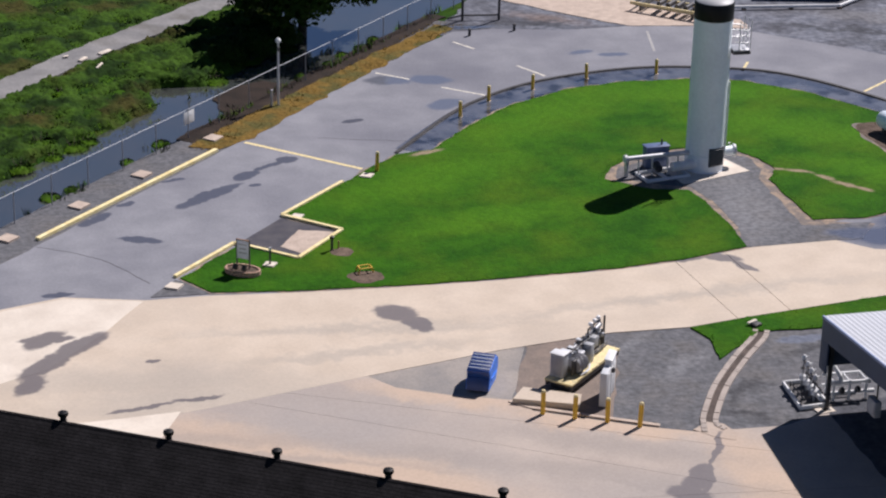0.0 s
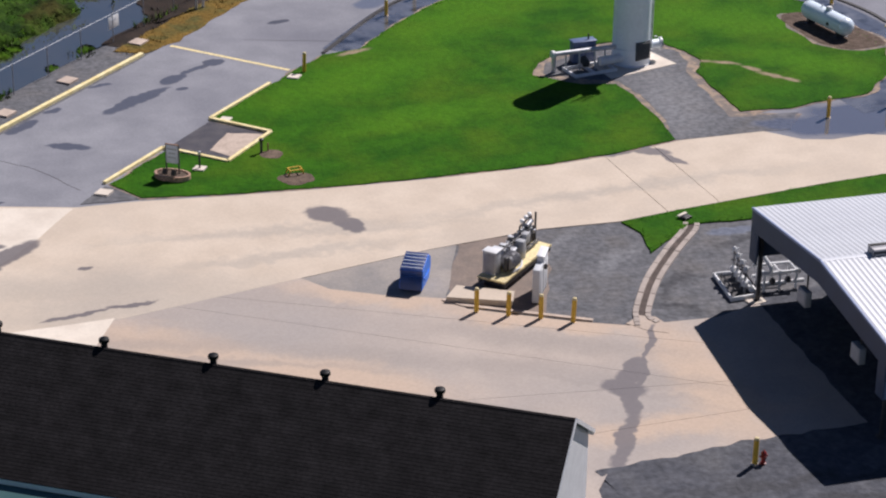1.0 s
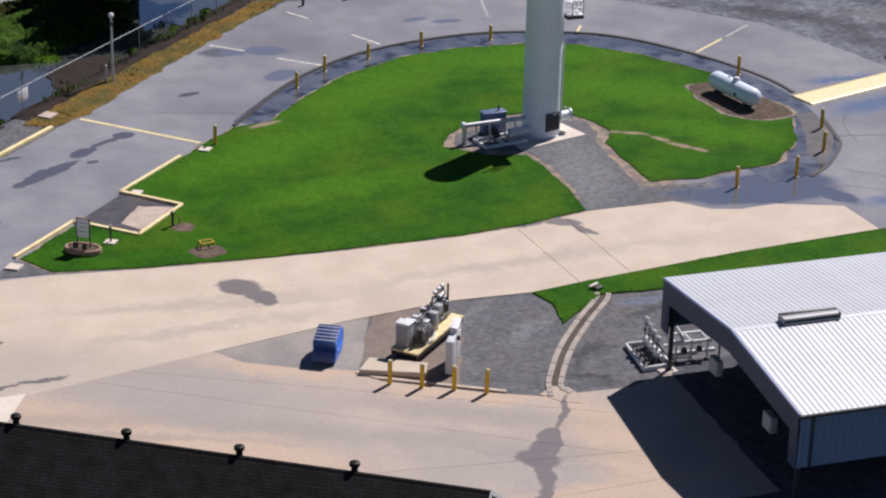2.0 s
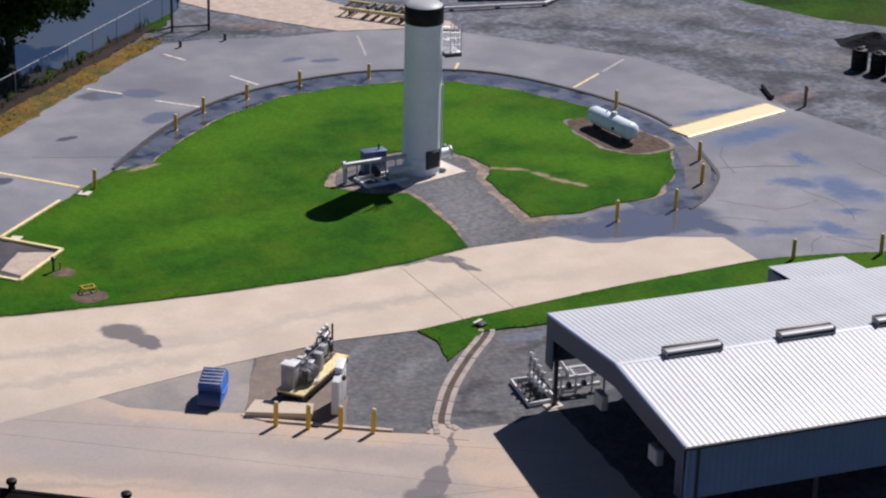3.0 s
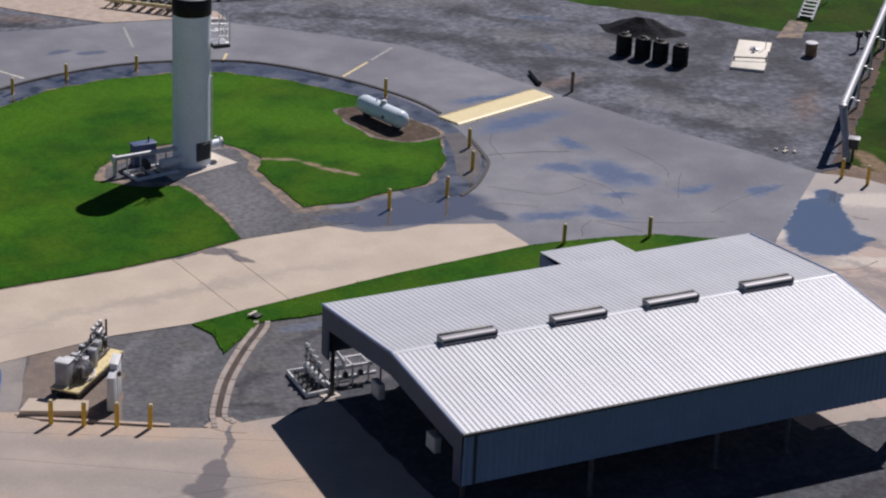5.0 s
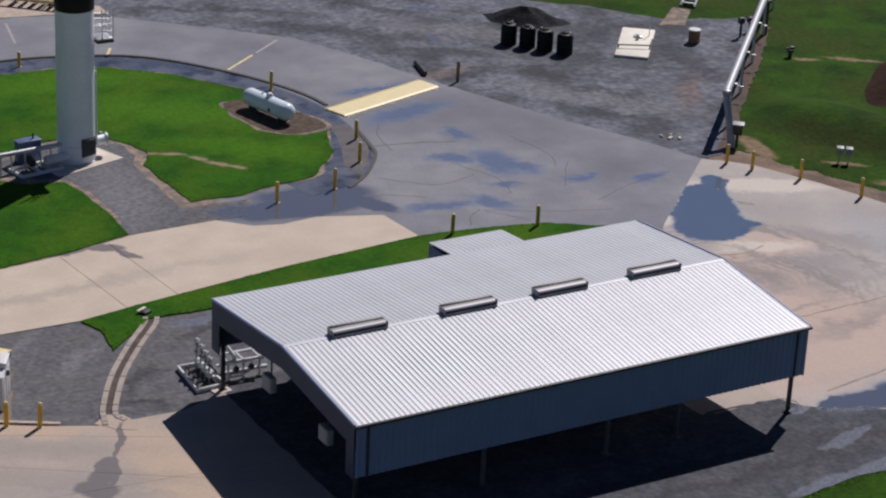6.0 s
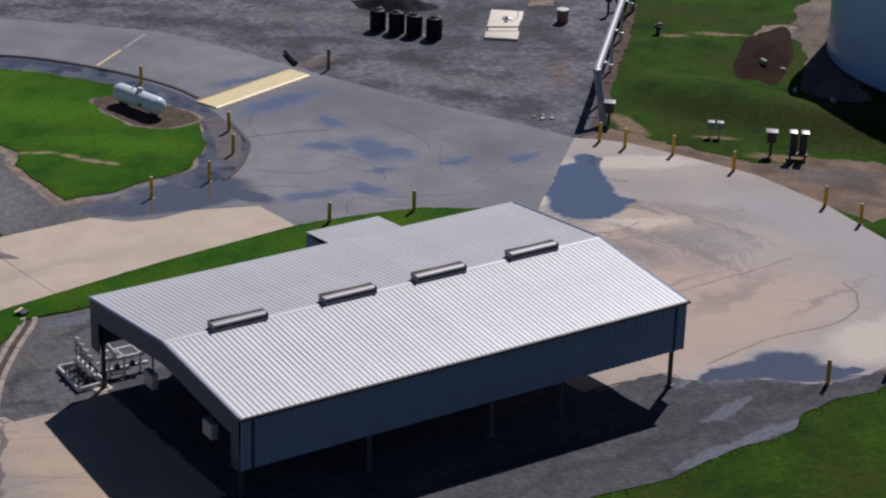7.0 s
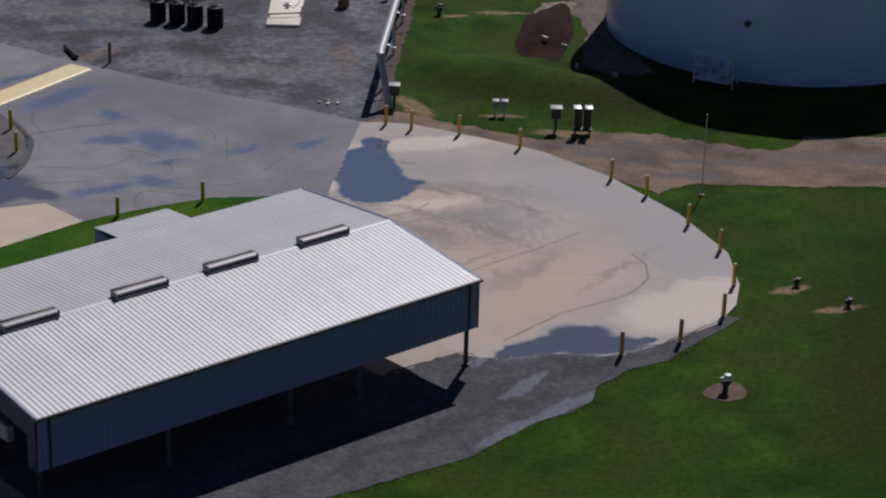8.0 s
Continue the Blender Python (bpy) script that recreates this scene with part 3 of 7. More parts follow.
M["leaf"] = material("leaf", (0.012, 0.034, 0.003, 1), (0.026, 0.062, 0.006, 1), 0.7, 0.7, spec=0.1)
M["red"] = material("red", (0.25, 0.018, 0.016, 1), (0.18, 0.014, 0.014, 1), 4.0, 0.45)
M["rust"] = material("rust", (0.24, 0.13, 0.07, 1), (0.34, 0.2, 0.12, 1), 6.0, 0.85, fine=0.2)


# ---- building blocks ----
def link(name, bm, mat, smooth=False):
    me = bpy.data.meshes.new(name)
    bm.to_mesh(me)
    bm.free()
    me.materials.append(mat)
    if smooth:
        me.shade_smooth()
        me.set_sharp_from_angle(angle=radians(38))
    return new(name, me)


def part(name, bm, mat, parent, label="", smooth=True):
    ob = link(name, bm, mat, smooth)
    ob.parent = parent
    return tagged(ob, label)


def thing(name, label, category, x, y, z=0.0, turn=0.0, group=""):
    ob = new(name)
    ob.empty_display_size = 0.2
    ob.matrix_basis = pose(x, y, z, 0, 0, turn)
    return tagged(ob, label, category, group)


def box(bm, size, at, turn=(0, 0, 0), bevel=0.0):
    m = pose(*at, *turn) @ Matrix.Diagonal((*size, 1))
    r = bmesh.ops.create_cube(bm, size=1, matrix=m)
    if bevel:
        edges = list({e for v in r["verts"] for e in v.link_edges})
        bmesh.ops.bevel(bm, geom=edges, offset=bevel, segments=2, affect="EDGES", profile=0.5)
    return bm


def rod(bm, a, b, r, r2=None, seg=12, cap=True):
    a, b = Vector(a), Vector(b)
    d = b - a
    m = Matrix.Translation((a + b) / 2) @ d.to_track_quat("Z", "Y").to_matrix().to_4x4()
    bmesh.ops.create_cone(bm, cap_ends=cap, segments=seg, radius1=r, radius2=r if r2 is None else r2, depth=d.length, matrix=m)
    return bm


def tube(bm, points, r, seg=10):
    """A round pipe through points, with ball joints at the bends."""
    for a, b in zip(points, points[1:]):
        rod(bm, a, b, r, seg=seg)
    for p in points[1:-1]:
        bmesh.ops.create_icosphere(bm, subdivisions=2, radius=r * 1.02, matrix=Matrix.Translation(p))
    return bm


def lathe(bm, profile, at=(0, 0, 0), seg=32, turn=None):
    """Turns (radius, height) pairs round the z axis."""
    rings = []
    m = Matrix.Translation(at) @ (turn or Matrix())
    for r, h in profile:
        rings.append([bm.verts.new(m @ Vector((r * math.cos(a), r * math.sin(a), h))) for a in (2 * math.pi * k / seg for k in range(seg))])
    for lo, hi in zip(rings, rings[1:]):
        for k in range(seg):
            bm.faces.new((lo[k], lo[(k + 1) % seg], hi[(k + 1) % seg], hi[k]))
    bm.faces.new(rings[0][::-1])
    bm.faces.new(rings[-1])
    return bm


def BM():
    return bmesh.new()


def rounded(points, steps=6, closed=True):
    """A smooth line through plan points."""
    n = len(points)
    out = []
    for k in range(n if closed else n - 1):
        p0, p1, p2, p3 = (Vector(points[(k + d) % n] if closed else points[min(max(k + d, 0), n - 1)]) for d in (-1, 0, 1, 2))
        for s in range(steps):
            t = s / steps
            out.append(0.5 * (2 * p1 + (p2 - p0) * t + (2 * p0 - 5 * p1 + 4 * p2 - p3) * t * t + (3 * p1 - p0 - 3 * p2 + p3) * t ** 3))
    if not closed:
        out.append(Vector(points[-1]))
    return out


def ragged(points, amount, step=0.5, seed=0.0):
    """An outline cut into short steps and shaken by noise, like a worn or grown edge."""
    out = []
    for a, b in zip(points, points[1:] + points[:1]):
        a, b = Vector(a), Vector(b)
        count = max(1, int((b - a).length / step))
        out += [a + (b - a) * k / count for k in range(count)]
    return [p + Vector((noise.noise((p.x * 0.9, p.y * 0.9, seed)) + 0.6 * noise.noise((p.x * 2.7, p.y * 2.7, seed + 5)),
                        noise.noise((p.x * 0.9, p.y * 0.9, seed + 9)) + 0.6 * noise.noise((p.x * 2.7, p.y * 2.7, seed + 14)))) * amount for p in out]


def slab_mesh(outline, top, bottom):
    bm = BM()
    low = [bm.verts.new((p[0], p[1], bottom)) for p in outline]
    high = [bm.verts.new((p[0], p[1], top)) for p in outline]
    face = bm.faces.new(high)
    n = len(outline)
    face.normal_update()
    flip = face.normal.z < 0
    for k in range(n):
        f = (low[k], low[(k + 1) % n], high[(k + 1) % n], high[k])
        bm.faces.new(f[::-1] if flip else f)
    if flip:
        face.normal_flip()
    bmesh.ops.triangulate(bm, faces=[face])
    return bm


def slab(name, outline, top, bottom, mat, label, category="ground"):
    return tagged(link(name, slab_mesh(outline, top, bottom), mat), label, category, kind="structure")


def cut_slab(name, outline, lines, top, bottom, mat, label, gap=0.03, base=None):
    """A paved field, cut along joint lines into panels that are pieces of their own, over a dark bed."""
    bed = slab(name, outline, top - 0.03, bottom, base or M["joint"], label, "pavement")
    bm = BM()
    bm.faces.new([bm.verts.new((p[0], p[1], top)) for p in outline])
    bmesh.ops.triangulate(bm, faces=bm.faces[:])
    cuts = []
    for (ax, ay), (bx, by) in lines:
        n = Vector((ay - by, bx - ax, 0)).normalized()
        cuts.append((Vector((ax, ay, 0)), n))
        for s in (-1, 1):
            bmesh.ops.bisect_plane(bm, geom=bm.verts[:] + bm.edges[:] + bm.faces[:], plane_co=Vector((ax, ay, 0)) + n * s * gap / 2, plane_no=n)
    cells = {}
    for f in bm.faces:
        c = f.calc_center_median()
        sides = [(c - co).dot(n) for co, n in cuts]
        if all(abs(s) > gap / 2 for s in sides):
            cells.setdefault(tuple(s > 0 for s in sides), []).append([tuple(v.co) for v in f.verts])
    bm.free()
    for faces in cells.values():
        pm = BM()
        index = {}
        for f in faces:
            vs = []
            for x, y, z in f:
                key = (round(x, 4), round(y, 4))
                if key not in index:
                    index[key] = pm.verts.new((x, y, z))
                vs.append(index[key])
            if len(set(vs)) == len(vs) and not pm.faces.get(vs):
                face = pm.faces.new(vs)
                face.normal_update()
                if face.normal.z < 0:
                    face.normal_flip()
        edge = [e for e in pm.edges if len(e.link_faces) == 1]
        down = bmesh.ops.extrude_edge_only(pm, edges=edge)
        for v in down["geom"]:
            if isinstance(v, bmesh.types.BMVert):
                v.co.z -= 0.028
        part("concrete_panel", pm, mat, bed, smooth=False)
    return bed


def blot(name, center, size, turn, mat, top, label, seed, lobes=0.35, kind="structure", category="puddle", count=44):
    """An irregular thin sheet: a stain or a puddle."""
    cx, cy = center
    pts = []
    c, s = math.cos(radians(turn)), math.sin(radians(turn))
    for k in range(count):
        a = 2 * math.pi * k / count
        r = 1 + lobes * noise.noise((math.cos(a) * 1.3, math.sin(a) * 1.3, seed)) * 2 + lobes * 0.5 * noise.noise((math.cos(a) * 4, math.sin(a) * 4, seed + 3))
        x, y = size[0] * r * math.cos(a), size[1] * r * math.sin(a)
        pts.append((cx + c * x - s * y, cy + s * x + c * y))
    return tagged(link(name, slab_mesh(pts, top, top - 0.004), mat), label, category, kind=kind)


def strip(points, width, top, bottom):
    """A band of constant width along a plan line."""
    pts = [Vector(p) for p in points]
    bm = BM()
    rows = []
    for k, p in enumerate(pts):
        d = (pts[min(k + 1, len(pts) - 1)] - pts[max(k - 1, 0)]).normalized()
        n = Vector((-d.y, d.x)) * width / 2
        rows.append([bm.verts.new((q.x, q.y, z)) for q, z in ((p + n, bottom), (p + n, top), (p - n, top), (p - n, bottom))])
    for a, b in zip(rows, rows[1:]):
        for k in range(3):
            bm.faces.new((a[k], a[k + 1], b[k + 1], b[k]))
    bm.faces.new(rows[0][::-1])
    bm.faces.new(rows[-1])
    bmesh.ops.recalc_face_normals(bm, faces=bm.faces[:])
    return bm


def inside(p, poly):
    hit = False
    for (ax, ay), (bx, by) in zip(poly, poly[1:] + poly[:1]):
        if (ay > p[1]) != (by > p[1]) and p[0] < (bx - ax) * (p[1] - ay) / (by - ay) + ax:
            hit = not hit
    return hit


def tufts(name, test, area, count, height, mat, label, z_of, spread=0.12, blades=3, seed=1, wide=0.03):
    """Grass or weeds as very many blades in one mesh."""
    rng = random.Random(seed)
    verts, faces = [], []
    x0, y0, x1, y1 = area
    made = 0
    for _ in range(count):
        x, y = rng.uniform(x0, x1), rng.uniform(y0, y1)
        if not test(x, y):
            continue
        z = z_of(x, y)
        for _ in range(blades):
            a, h = rng.uniform(0, 6.283), height * rng.uniform(0.5, 1.3) * (1 + 1.2 * noise.noise((x * 0.5, y * 0.5, 31.0)))
            bx, by = x + rng.uniform(-spread, spread), y + rng.uniform(-spread, spread)
            dx, dy = math.cos(a) * wide, math.sin(a) * wide
            lx, ly = rng.uniform(-0.5, 0.5) * h, rng.uniform(-0.5, 0.5) * h
            n = len(verts)
            verts += [(bx - dx, by - dy, z), (bx + dx, by + dy, z), (bx + lx, by + ly, z + h)]
            faces.append((n, n + 1, n + 2))
        made += 1
    me = bpy.data.meshes.new(name)
    me.from_pydata(verts, [], faces)
    me.normals_split_custom_set_from_vertices([(0.0, 0.0, 1.0)] * len(verts))
    me.materials.append(mat)
    return tagged(new(name, me), label, "grass", kind="stuff")


# ---- ground ----
FENCE_AT, ALONG, ACROSS = Vector((-23.6, 51.1)), Vector((0.682, 0.731)), Vector((-0.731, 0.682))


def fence_frame(x, y):
    d = Vector((x, y)) - FENCE_AT
    return d.dot(ALONG), d.dot(ACROSS)


def fence_point(u, v):
    p = FENCE_AT + ALONG * u + ACROSS * v
    return p.x, p.y


def step(a, b, x):
    t = min(max((x - a) / (b - a), 0.0), 1.0)
    return t * t * (3 - 2 * t)


def bank_line(u):
    """How far from the fence the ditch's far bank begins."""
    return 4.8 + 2.2 * step(5.8, 7.6, u) * (1 - step(8.4, 11, u)) + 7.0 * step(21, 28, u)


def ground_z(x, y):
    u, v = fence_frame(x, y)
    wob = 0.5 * noise.noise((x * 0.25, y * 0.25, 2.0)) + 0.25 * noise.noise((x * 0.9, y * 0.9, 4.0))
    far = bank_line(u) + wob
    near = 0.7 * max(0.0, u - 37)
    ditch = step(0.5, 1.7, v - near + 0.4 * wob) * (1 - step(far - 0.6, far + 0.8, v))
    bank = 0.25 * step(far, far + 2, v) * (1 - step(10.5, 12, v)) * (1 + noise.noise((x * 0.6, y * 0.6, 7.0)))
    d, s = (x - 44.5) * 0.8 + (y - 33.5) * 0.6, (x - 44.5) * 0.6 - (y - 33.5) * 0.8
    e = d + 0.22 * (s - 5.4) + 0.5 * wob
    berm = 0.95 * step(-2.2, 2.2, e) * (1 - step(2.6, 6.6, e)) * step(-1.0, 5.0, s) * (1 - step(16, 26, s))
    return -0.05 - 1.0 * ditch + bank + berm


def make_ground():
    xs = [-1500, -600, -250, -120] + [-60 + 1.0 * k for k in range(140)] + [85, 95, 105, 120, 250, 600, 1500]
    ys = [-1500, -600, -250, -120, -60] + [-40 + 5 * k for k in range(10)] + [10 + 1.0 * k for k in range(86)] + [110, 140, 250, 600, 1500]
    bm = BM()
    grid = [[bm.verts.new((x, y, ground_z(x, y))) for x in xs] for y in ys]
    for r0, r1 in zip(grid, grid[1:]):
        for k in range(len(xs) - 1):
            bm.faces.new((r0[k], r0[k + 1], r1[k + 1], r1[k]))
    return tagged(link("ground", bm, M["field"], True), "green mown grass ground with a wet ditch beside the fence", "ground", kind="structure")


make_ground()
slab("pond_water", [fence_point(u, v) for u, v in ((-30, 0.2), (70, 0.2), (70, 15), (28, 15.0), (20, 7.0), (11, 6.6), (8, 8.4), (2, 6.6), (-30, 6.5))], -0.22, -0.26, M["water"],
     "still dark ditch water reflecting the sky", "water")

YARD = [(-4, 70.5), (-1.6, 73.4), (0.8, 78), (3, 90), (34, 105), (37, 72), (40, 66.8), (42.6, 62.3), (48.5, 57.3), (52.2, 52.3), (58, 50.4), (47, 36.6), (41.6, 30.2), (38, 28.4), (30, 20), (16, 27), (4, 60)]
slab("gravel_yard", ragged(YARD, 0.35, 0.7, 1.0), 0.0, -0.1, M["gravel_yard"], "worn grey gravel and asphalt yard with dark damp patches")
ASPHALT = [(-46, 23.5), (-40, 29.9), (-34.1, 36.1), (-19.4, 51.8), (-13.8, 58.4), (-7.3, 65.6), (-2.5, 70.0), (0.3, 70.3), (4.7, 69.2), (9.5, 69.3), (13.7, 68.6), (17.6, 66.5),
           (22.0, 62.5), (26.5, 58.0), (28.6, 53.0), (30.4, 47.4), (34.3, 37.4), (36.1, 34.0), (38.2, 28.6), (30.0, 20.6), (24, 21.5), (16, 26), (0, 28), (-27, 28.5), (-36, 26)]
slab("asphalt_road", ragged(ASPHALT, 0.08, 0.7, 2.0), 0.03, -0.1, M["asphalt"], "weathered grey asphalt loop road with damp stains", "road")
slab("gravel_bed", ragged([(-19.6, 20.4), (-12, 23), (-2, 24), (6, 24.5), (30, 20), (30, 11.5), (1, 11.5), (-6, 11.5), (-16, 15)], 0.1), 0.012, -0.1, M["gravel"],
     "dark grey crushed gravel bed around the pumping equipment")
DRIVE = ragged([(-13.5, -9), (-12.2, -0.6), (-11, 0.9), (-2.6, 1.6), (20.1, 1.8), (24.5, 1.1), (27, 0.2), (30.9, -2.4), (33.6, -3.8), (32.0, -4.4), (30.4, -4.7), (27.8, -4.4), (25.8, -4.8), (24.8, -5.7),
                              (23.1, -6.0), (21.4, -5.8), (19.4, -6.0), (17.2, -6.4), (13, -6.0), (10, -5.6), (2, -5.8), (-4, -12), (-12, -20)], 0.14)
slab("gravel_drive", DRIVE, -0.02, -0.1, M["gravel_drive"],
     "dark grey gravel drive along the open shed")

# concrete road, apron and pads
ROAD = [(-34.4, 30.6), (-31.4, 31.5), (-27.5, 30.4), (-24.5, 30.4), (-20.4, 30.0), (-15.4, 29.7), (-9.7, 29.6), (-3.7, 29.8), (-0.6, 30.2), (3.8, 31.3), (8.5, 31.4), (10.0, 29.9),
        (11.5, 29.5), (13.6, 29.7), (17.0, 28.5), (17.3, 25.2), (9.1, 24.4), (0.5, 23.1), (-2.7, 22.5), (-6.6, 22.6), (-12.4, 21.7), (-18.8, 20.2), (-27.0, 18.2), (-33, 17.5), (-44, 20), (-46, 27)]
cut_slab("concrete_road", ROAD, [((-0.7, 29.8), (-0.1, 23.4)), ((2.2, 30.4), (2.8, 23.4))], 0.05, -0.1, M["concrete"],
         "warm tan concrete road with thin joints and stains")
APRON = [(-18.8, 20.2), (-17.8, 18.8), (-15.6, 17.6), (-13.0, 16.6), (-12.4, 15.4), (-8.3, 13.1), (-6.0, 12.1), (-4.3, 12.0), (-2.0, 11.9), (-0.2, 12.6), (0.2, 13.4), (12, 13.4), (22.8, 13.4),
         (23.0, 1.6), (20.1, 1.6), (-2.6, 1.4), (-5.6, 1.3), (-8.6, 0.9), (-11.0, 0.7), (-11.9, -0.6), (-13, -8), (-36, -4), (-46, 10), (-44, 20), (-33, 17.5), (-27, 18.2)]
cut_slab("concrete_apron", APRON, [((-13.9, 14.9), (-6.8, 11.4)), ((-14.6, 12.5), (-8.3, 8.6)), ((-9.4, 6.9), (-3.6, 6.3)), ((-9.6, 3.6), (-3.0, 3.9))],
         0.046, -0.1, M["concrete_grey"], "greyish tan concrete apron with joints and tyre marks", gap=0.018)
EASTPAD = [(22.8, 13.4), (24, 14), (30.2, 21.2), (38.1, 28.7), (39.2, 27.8), (40.3, 26.6), (42.1, 22.6), (43.5, 18.8), (43.9, 13.7), (43.2, 7.6), (41.5, 2.3), (39.1, -0.8), (37.2, -2.4),
           (34.9, -3.4), (31.1, -3.4), (29.0, -3.2), (28.0, -2.8), (27.2, -1.8), (26.0, -0.9), (24.4, -0.4), (23.4, 0.5), (22.9, 1.5)]
cut_slab("concrete_pad", EASTPAD, [((36.5, 2.1), (39.2, -0.4))], 0.05, -0.1, M["concrete_ring"],
         "stained pinkish concrete turning pad with tyre marks", gap=0.012)


def shoulder(name, inner, outer, high, low, mat, label, seed):
    """Loose gravel banked against a paving edge: from the inner line down to the outer line."""
    a, b = (rounded(line, 10, False) for line in (inner, outer))
    bm = BM()
    rows = []
    for k, (p, q) in enumerate(zip(a, b)):
        p = p + Vector((noise.noise((p.x * 1.3, p.y * 1.3, seed)), noise.noise((p.x * 1.3, p.y * 1.3, seed + 3)))) * 0.22
        mid = (p + q) / 2
        rows.append([bm.verts.new((c.x, c.y, z)) for c, z in ((p, high), (mid, (high + low) / 2 + 0.02 * noise.noise((mid.x * 2, mid.y * 2, seed))), (q, low), (q, low - 0.08))])
    for r0, r1 in zip(rows, rows[1:]):
        for k in range(3):
            bm.faces.new((r0[k], r0[k + 1], r1[k + 1], r1[k]))
    bmesh.ops.recalc_face_normals(bm, faces=bm.faces[:])
    if sum(f.normal.z for f in bm.faces) < 0:
        bmesh.ops.reverse_faces(bm, faces=bm.faces[:])
    return tagged(link(name, bm, mat, True), label, "ground", kind="structure")


shoulder("gravel_shoulder", [(19.0, 1.8), (22.9, 1.5), (23.5, 0.55), (24.5, -0.3), (26.1, -0.8), (27.3, -1.7), (28.1, -2.7), (29.1, -3.1), (31.1, -3.3), (34.5, -3.2), (35.8, -2.8)],
         [(19.0, 0.7), (22.2, 0.6), (22.9, -0.1), (24.2, -1.0), (25.6, -1.6), (26.6, -2.4), (27.6, -3.5), (29.0, -4.0), (31.0, -4.2), (33.9, -4.0), (36.4, -3.5)],
         0.057, -0.024, M["gravel_drive"], "loose grey gravel banked against the turning pad", 6.0)
shoulder("gravel_shoulder", [(-11.6, 0.75), (-8.6, 1.0), (-5.6, 1.38), (-2.6, 1.5), (4.0, 1.6), (12.0, 1.65), (19.2, 1.72)], [(-11.2, -0.8), (-8.4, -0.1), (-5.4, 0.4), (-2.6, 0.5), (4.0, 0.6), (12.0, 0.65), (19.2, 0.7)],
         0.07, -0.024, M["gravel_drive"], "loose grey gravel banked against the apron", 9.0)
slab("concrete_patch", ragged([(-36, 29.8), (-31.4, 31.3), (-27.7, 30.3), (-29.9, 27.0), (-32.7, 23.6), (-38, 21)], 0.05), 0.056, 0.03, M["concrete_pale"], "pale new concrete patch at the road mouth", "pavement")
slab("concrete_patch", [(-27.5, 18.3), (-28.8, 15.6), (-33, 15.0), (-32.6, 18.0), (-30.0, 18.1)], 0.052, 0.03, M["concrete_pale"], "pale concrete panel beside the dark roof", "pavement")
slab("concrete_strip", ragged([(1.2, 79), (2.6, 76.6), (6.6, 72.2), (9.5, 69.4), (13.7, 68.7), (17.4, 67.4), (17.4, 69.4), (12, 74.5), (8, 82), (2.5, 90)], 0.12), 0.034, -0.05, M["concrete_pink"],
     "pinkish concrete strip at the gate", "pavement")

# lawn island
LAWN = [(-25.5, 32.7), (-24.3, 30.7), (-20.4, 30.15), (-15.4, 29.85), (-9.7, 29.75), (-3.7, 29.95), (-0.6, 30.35), (3.6, 31.4), (3.7, 34.0), (3.6, 37.8), (3.2, 39.6), (1.4, 40.1), (-0.8, 42.0),
        (0.2, 43.9), (1.5, 44.9), (4.3, 46.0), (7.6, 46.2), (8.8, 43.6), (9.2, 41.9), (8.2, 40.4), (8.3, 37.2), (8.4, 34.3), (11.3, 34.1), (13.2, 34.6), (16.2, 35.0), (18.9, 38.0), (20.4, 41.8),
        (19.6, 45.6), (19.6, 49.0), (18.1, 51.2), (15.8, 54.5), (12.9, 57.0), (9.5, 57.9), (5.3, 58.1), (1.5, 57.3), (-2.8, 54.9), (-6.0, 51.9), (-9.1, 48.3), (-11.3, 47.9), (-14.9, 44.3),
        (-19.1, 39.9), (-16.6, 37.3), (-19.3, 34.3), (-22.0, 36.5)]


def grown(edge, amount, seed):
    """The outline pushed outwards by an uneven amount."""
    area = sum(a[0] * b[1] - b[0] * a[1] for a, b in zip(edge, edge[1:] + edge[:1]))
    out = []
    for a, p, b in zip(edge[-2:] + edge[:-2], edge, edge[2:] + edge[:2]):
        d = (Vector(b) - Vector(a)).normalized() * (1 if area > 0 else -1)
        k = amount * (0.55 + 1.3 * noise.noise((p[0] * 0.8, p[1] * 0.8, seed)))
        out.append((p[0] + d.y * k, p[1] - d.x * k))
    return out


lawn_edge = [tuple(p) for p in ragged(LAWN, 0.13, 0.4, 3.0)]
slab("lawn_border", grown(lawn_edge, 0.24, 21.0), 0.045, -0.05, M["sand"], "crumbling sandy border of the lawn", "verge")
slab("lawn", lawn_edge, 0.09, -0.05, M["grass"], "bright green mown lawn island", "lawn")
slab("path_edge", ragged([(3.9, 31.1), (3.0, 34), (2.8, 38), (0.5, 39.6), (-1.4, 42.3), (0, 44.6), (4, 46.8), (8, 46.8), (9.4, 43.8), (9.8, 42), (9.0, 40), (9.0, 37), (9.2, 33.9), (11.5, 33.2), (10, 31.6)], 0.1),
     0.04, 0.0, M["sand"], "pinkish bare earth edge of the gravel path", "path")
slab("gravel_path", ragged(grown([(3.2, 31.0), (3.95, 34), (3.95, 38), (3.5, 40.0), (1.7, 40.7), (-0.3, 42.1), (0.5, 43.6), (1.9, 44.5), (4.4, 45.6), (7.3, 45.8), (8.4, 43.5), (8.6, 42), (7.7, 40.6), (7.85, 37.2), (7.9, 33.7), (11.5, 33.3), (10, 31.2)], -0.35, 4.0),
                            0.16, 0.4, 6.0), 0.048, 0.0, M["gravel"], "grey gravel path leading to the white tower", "path")
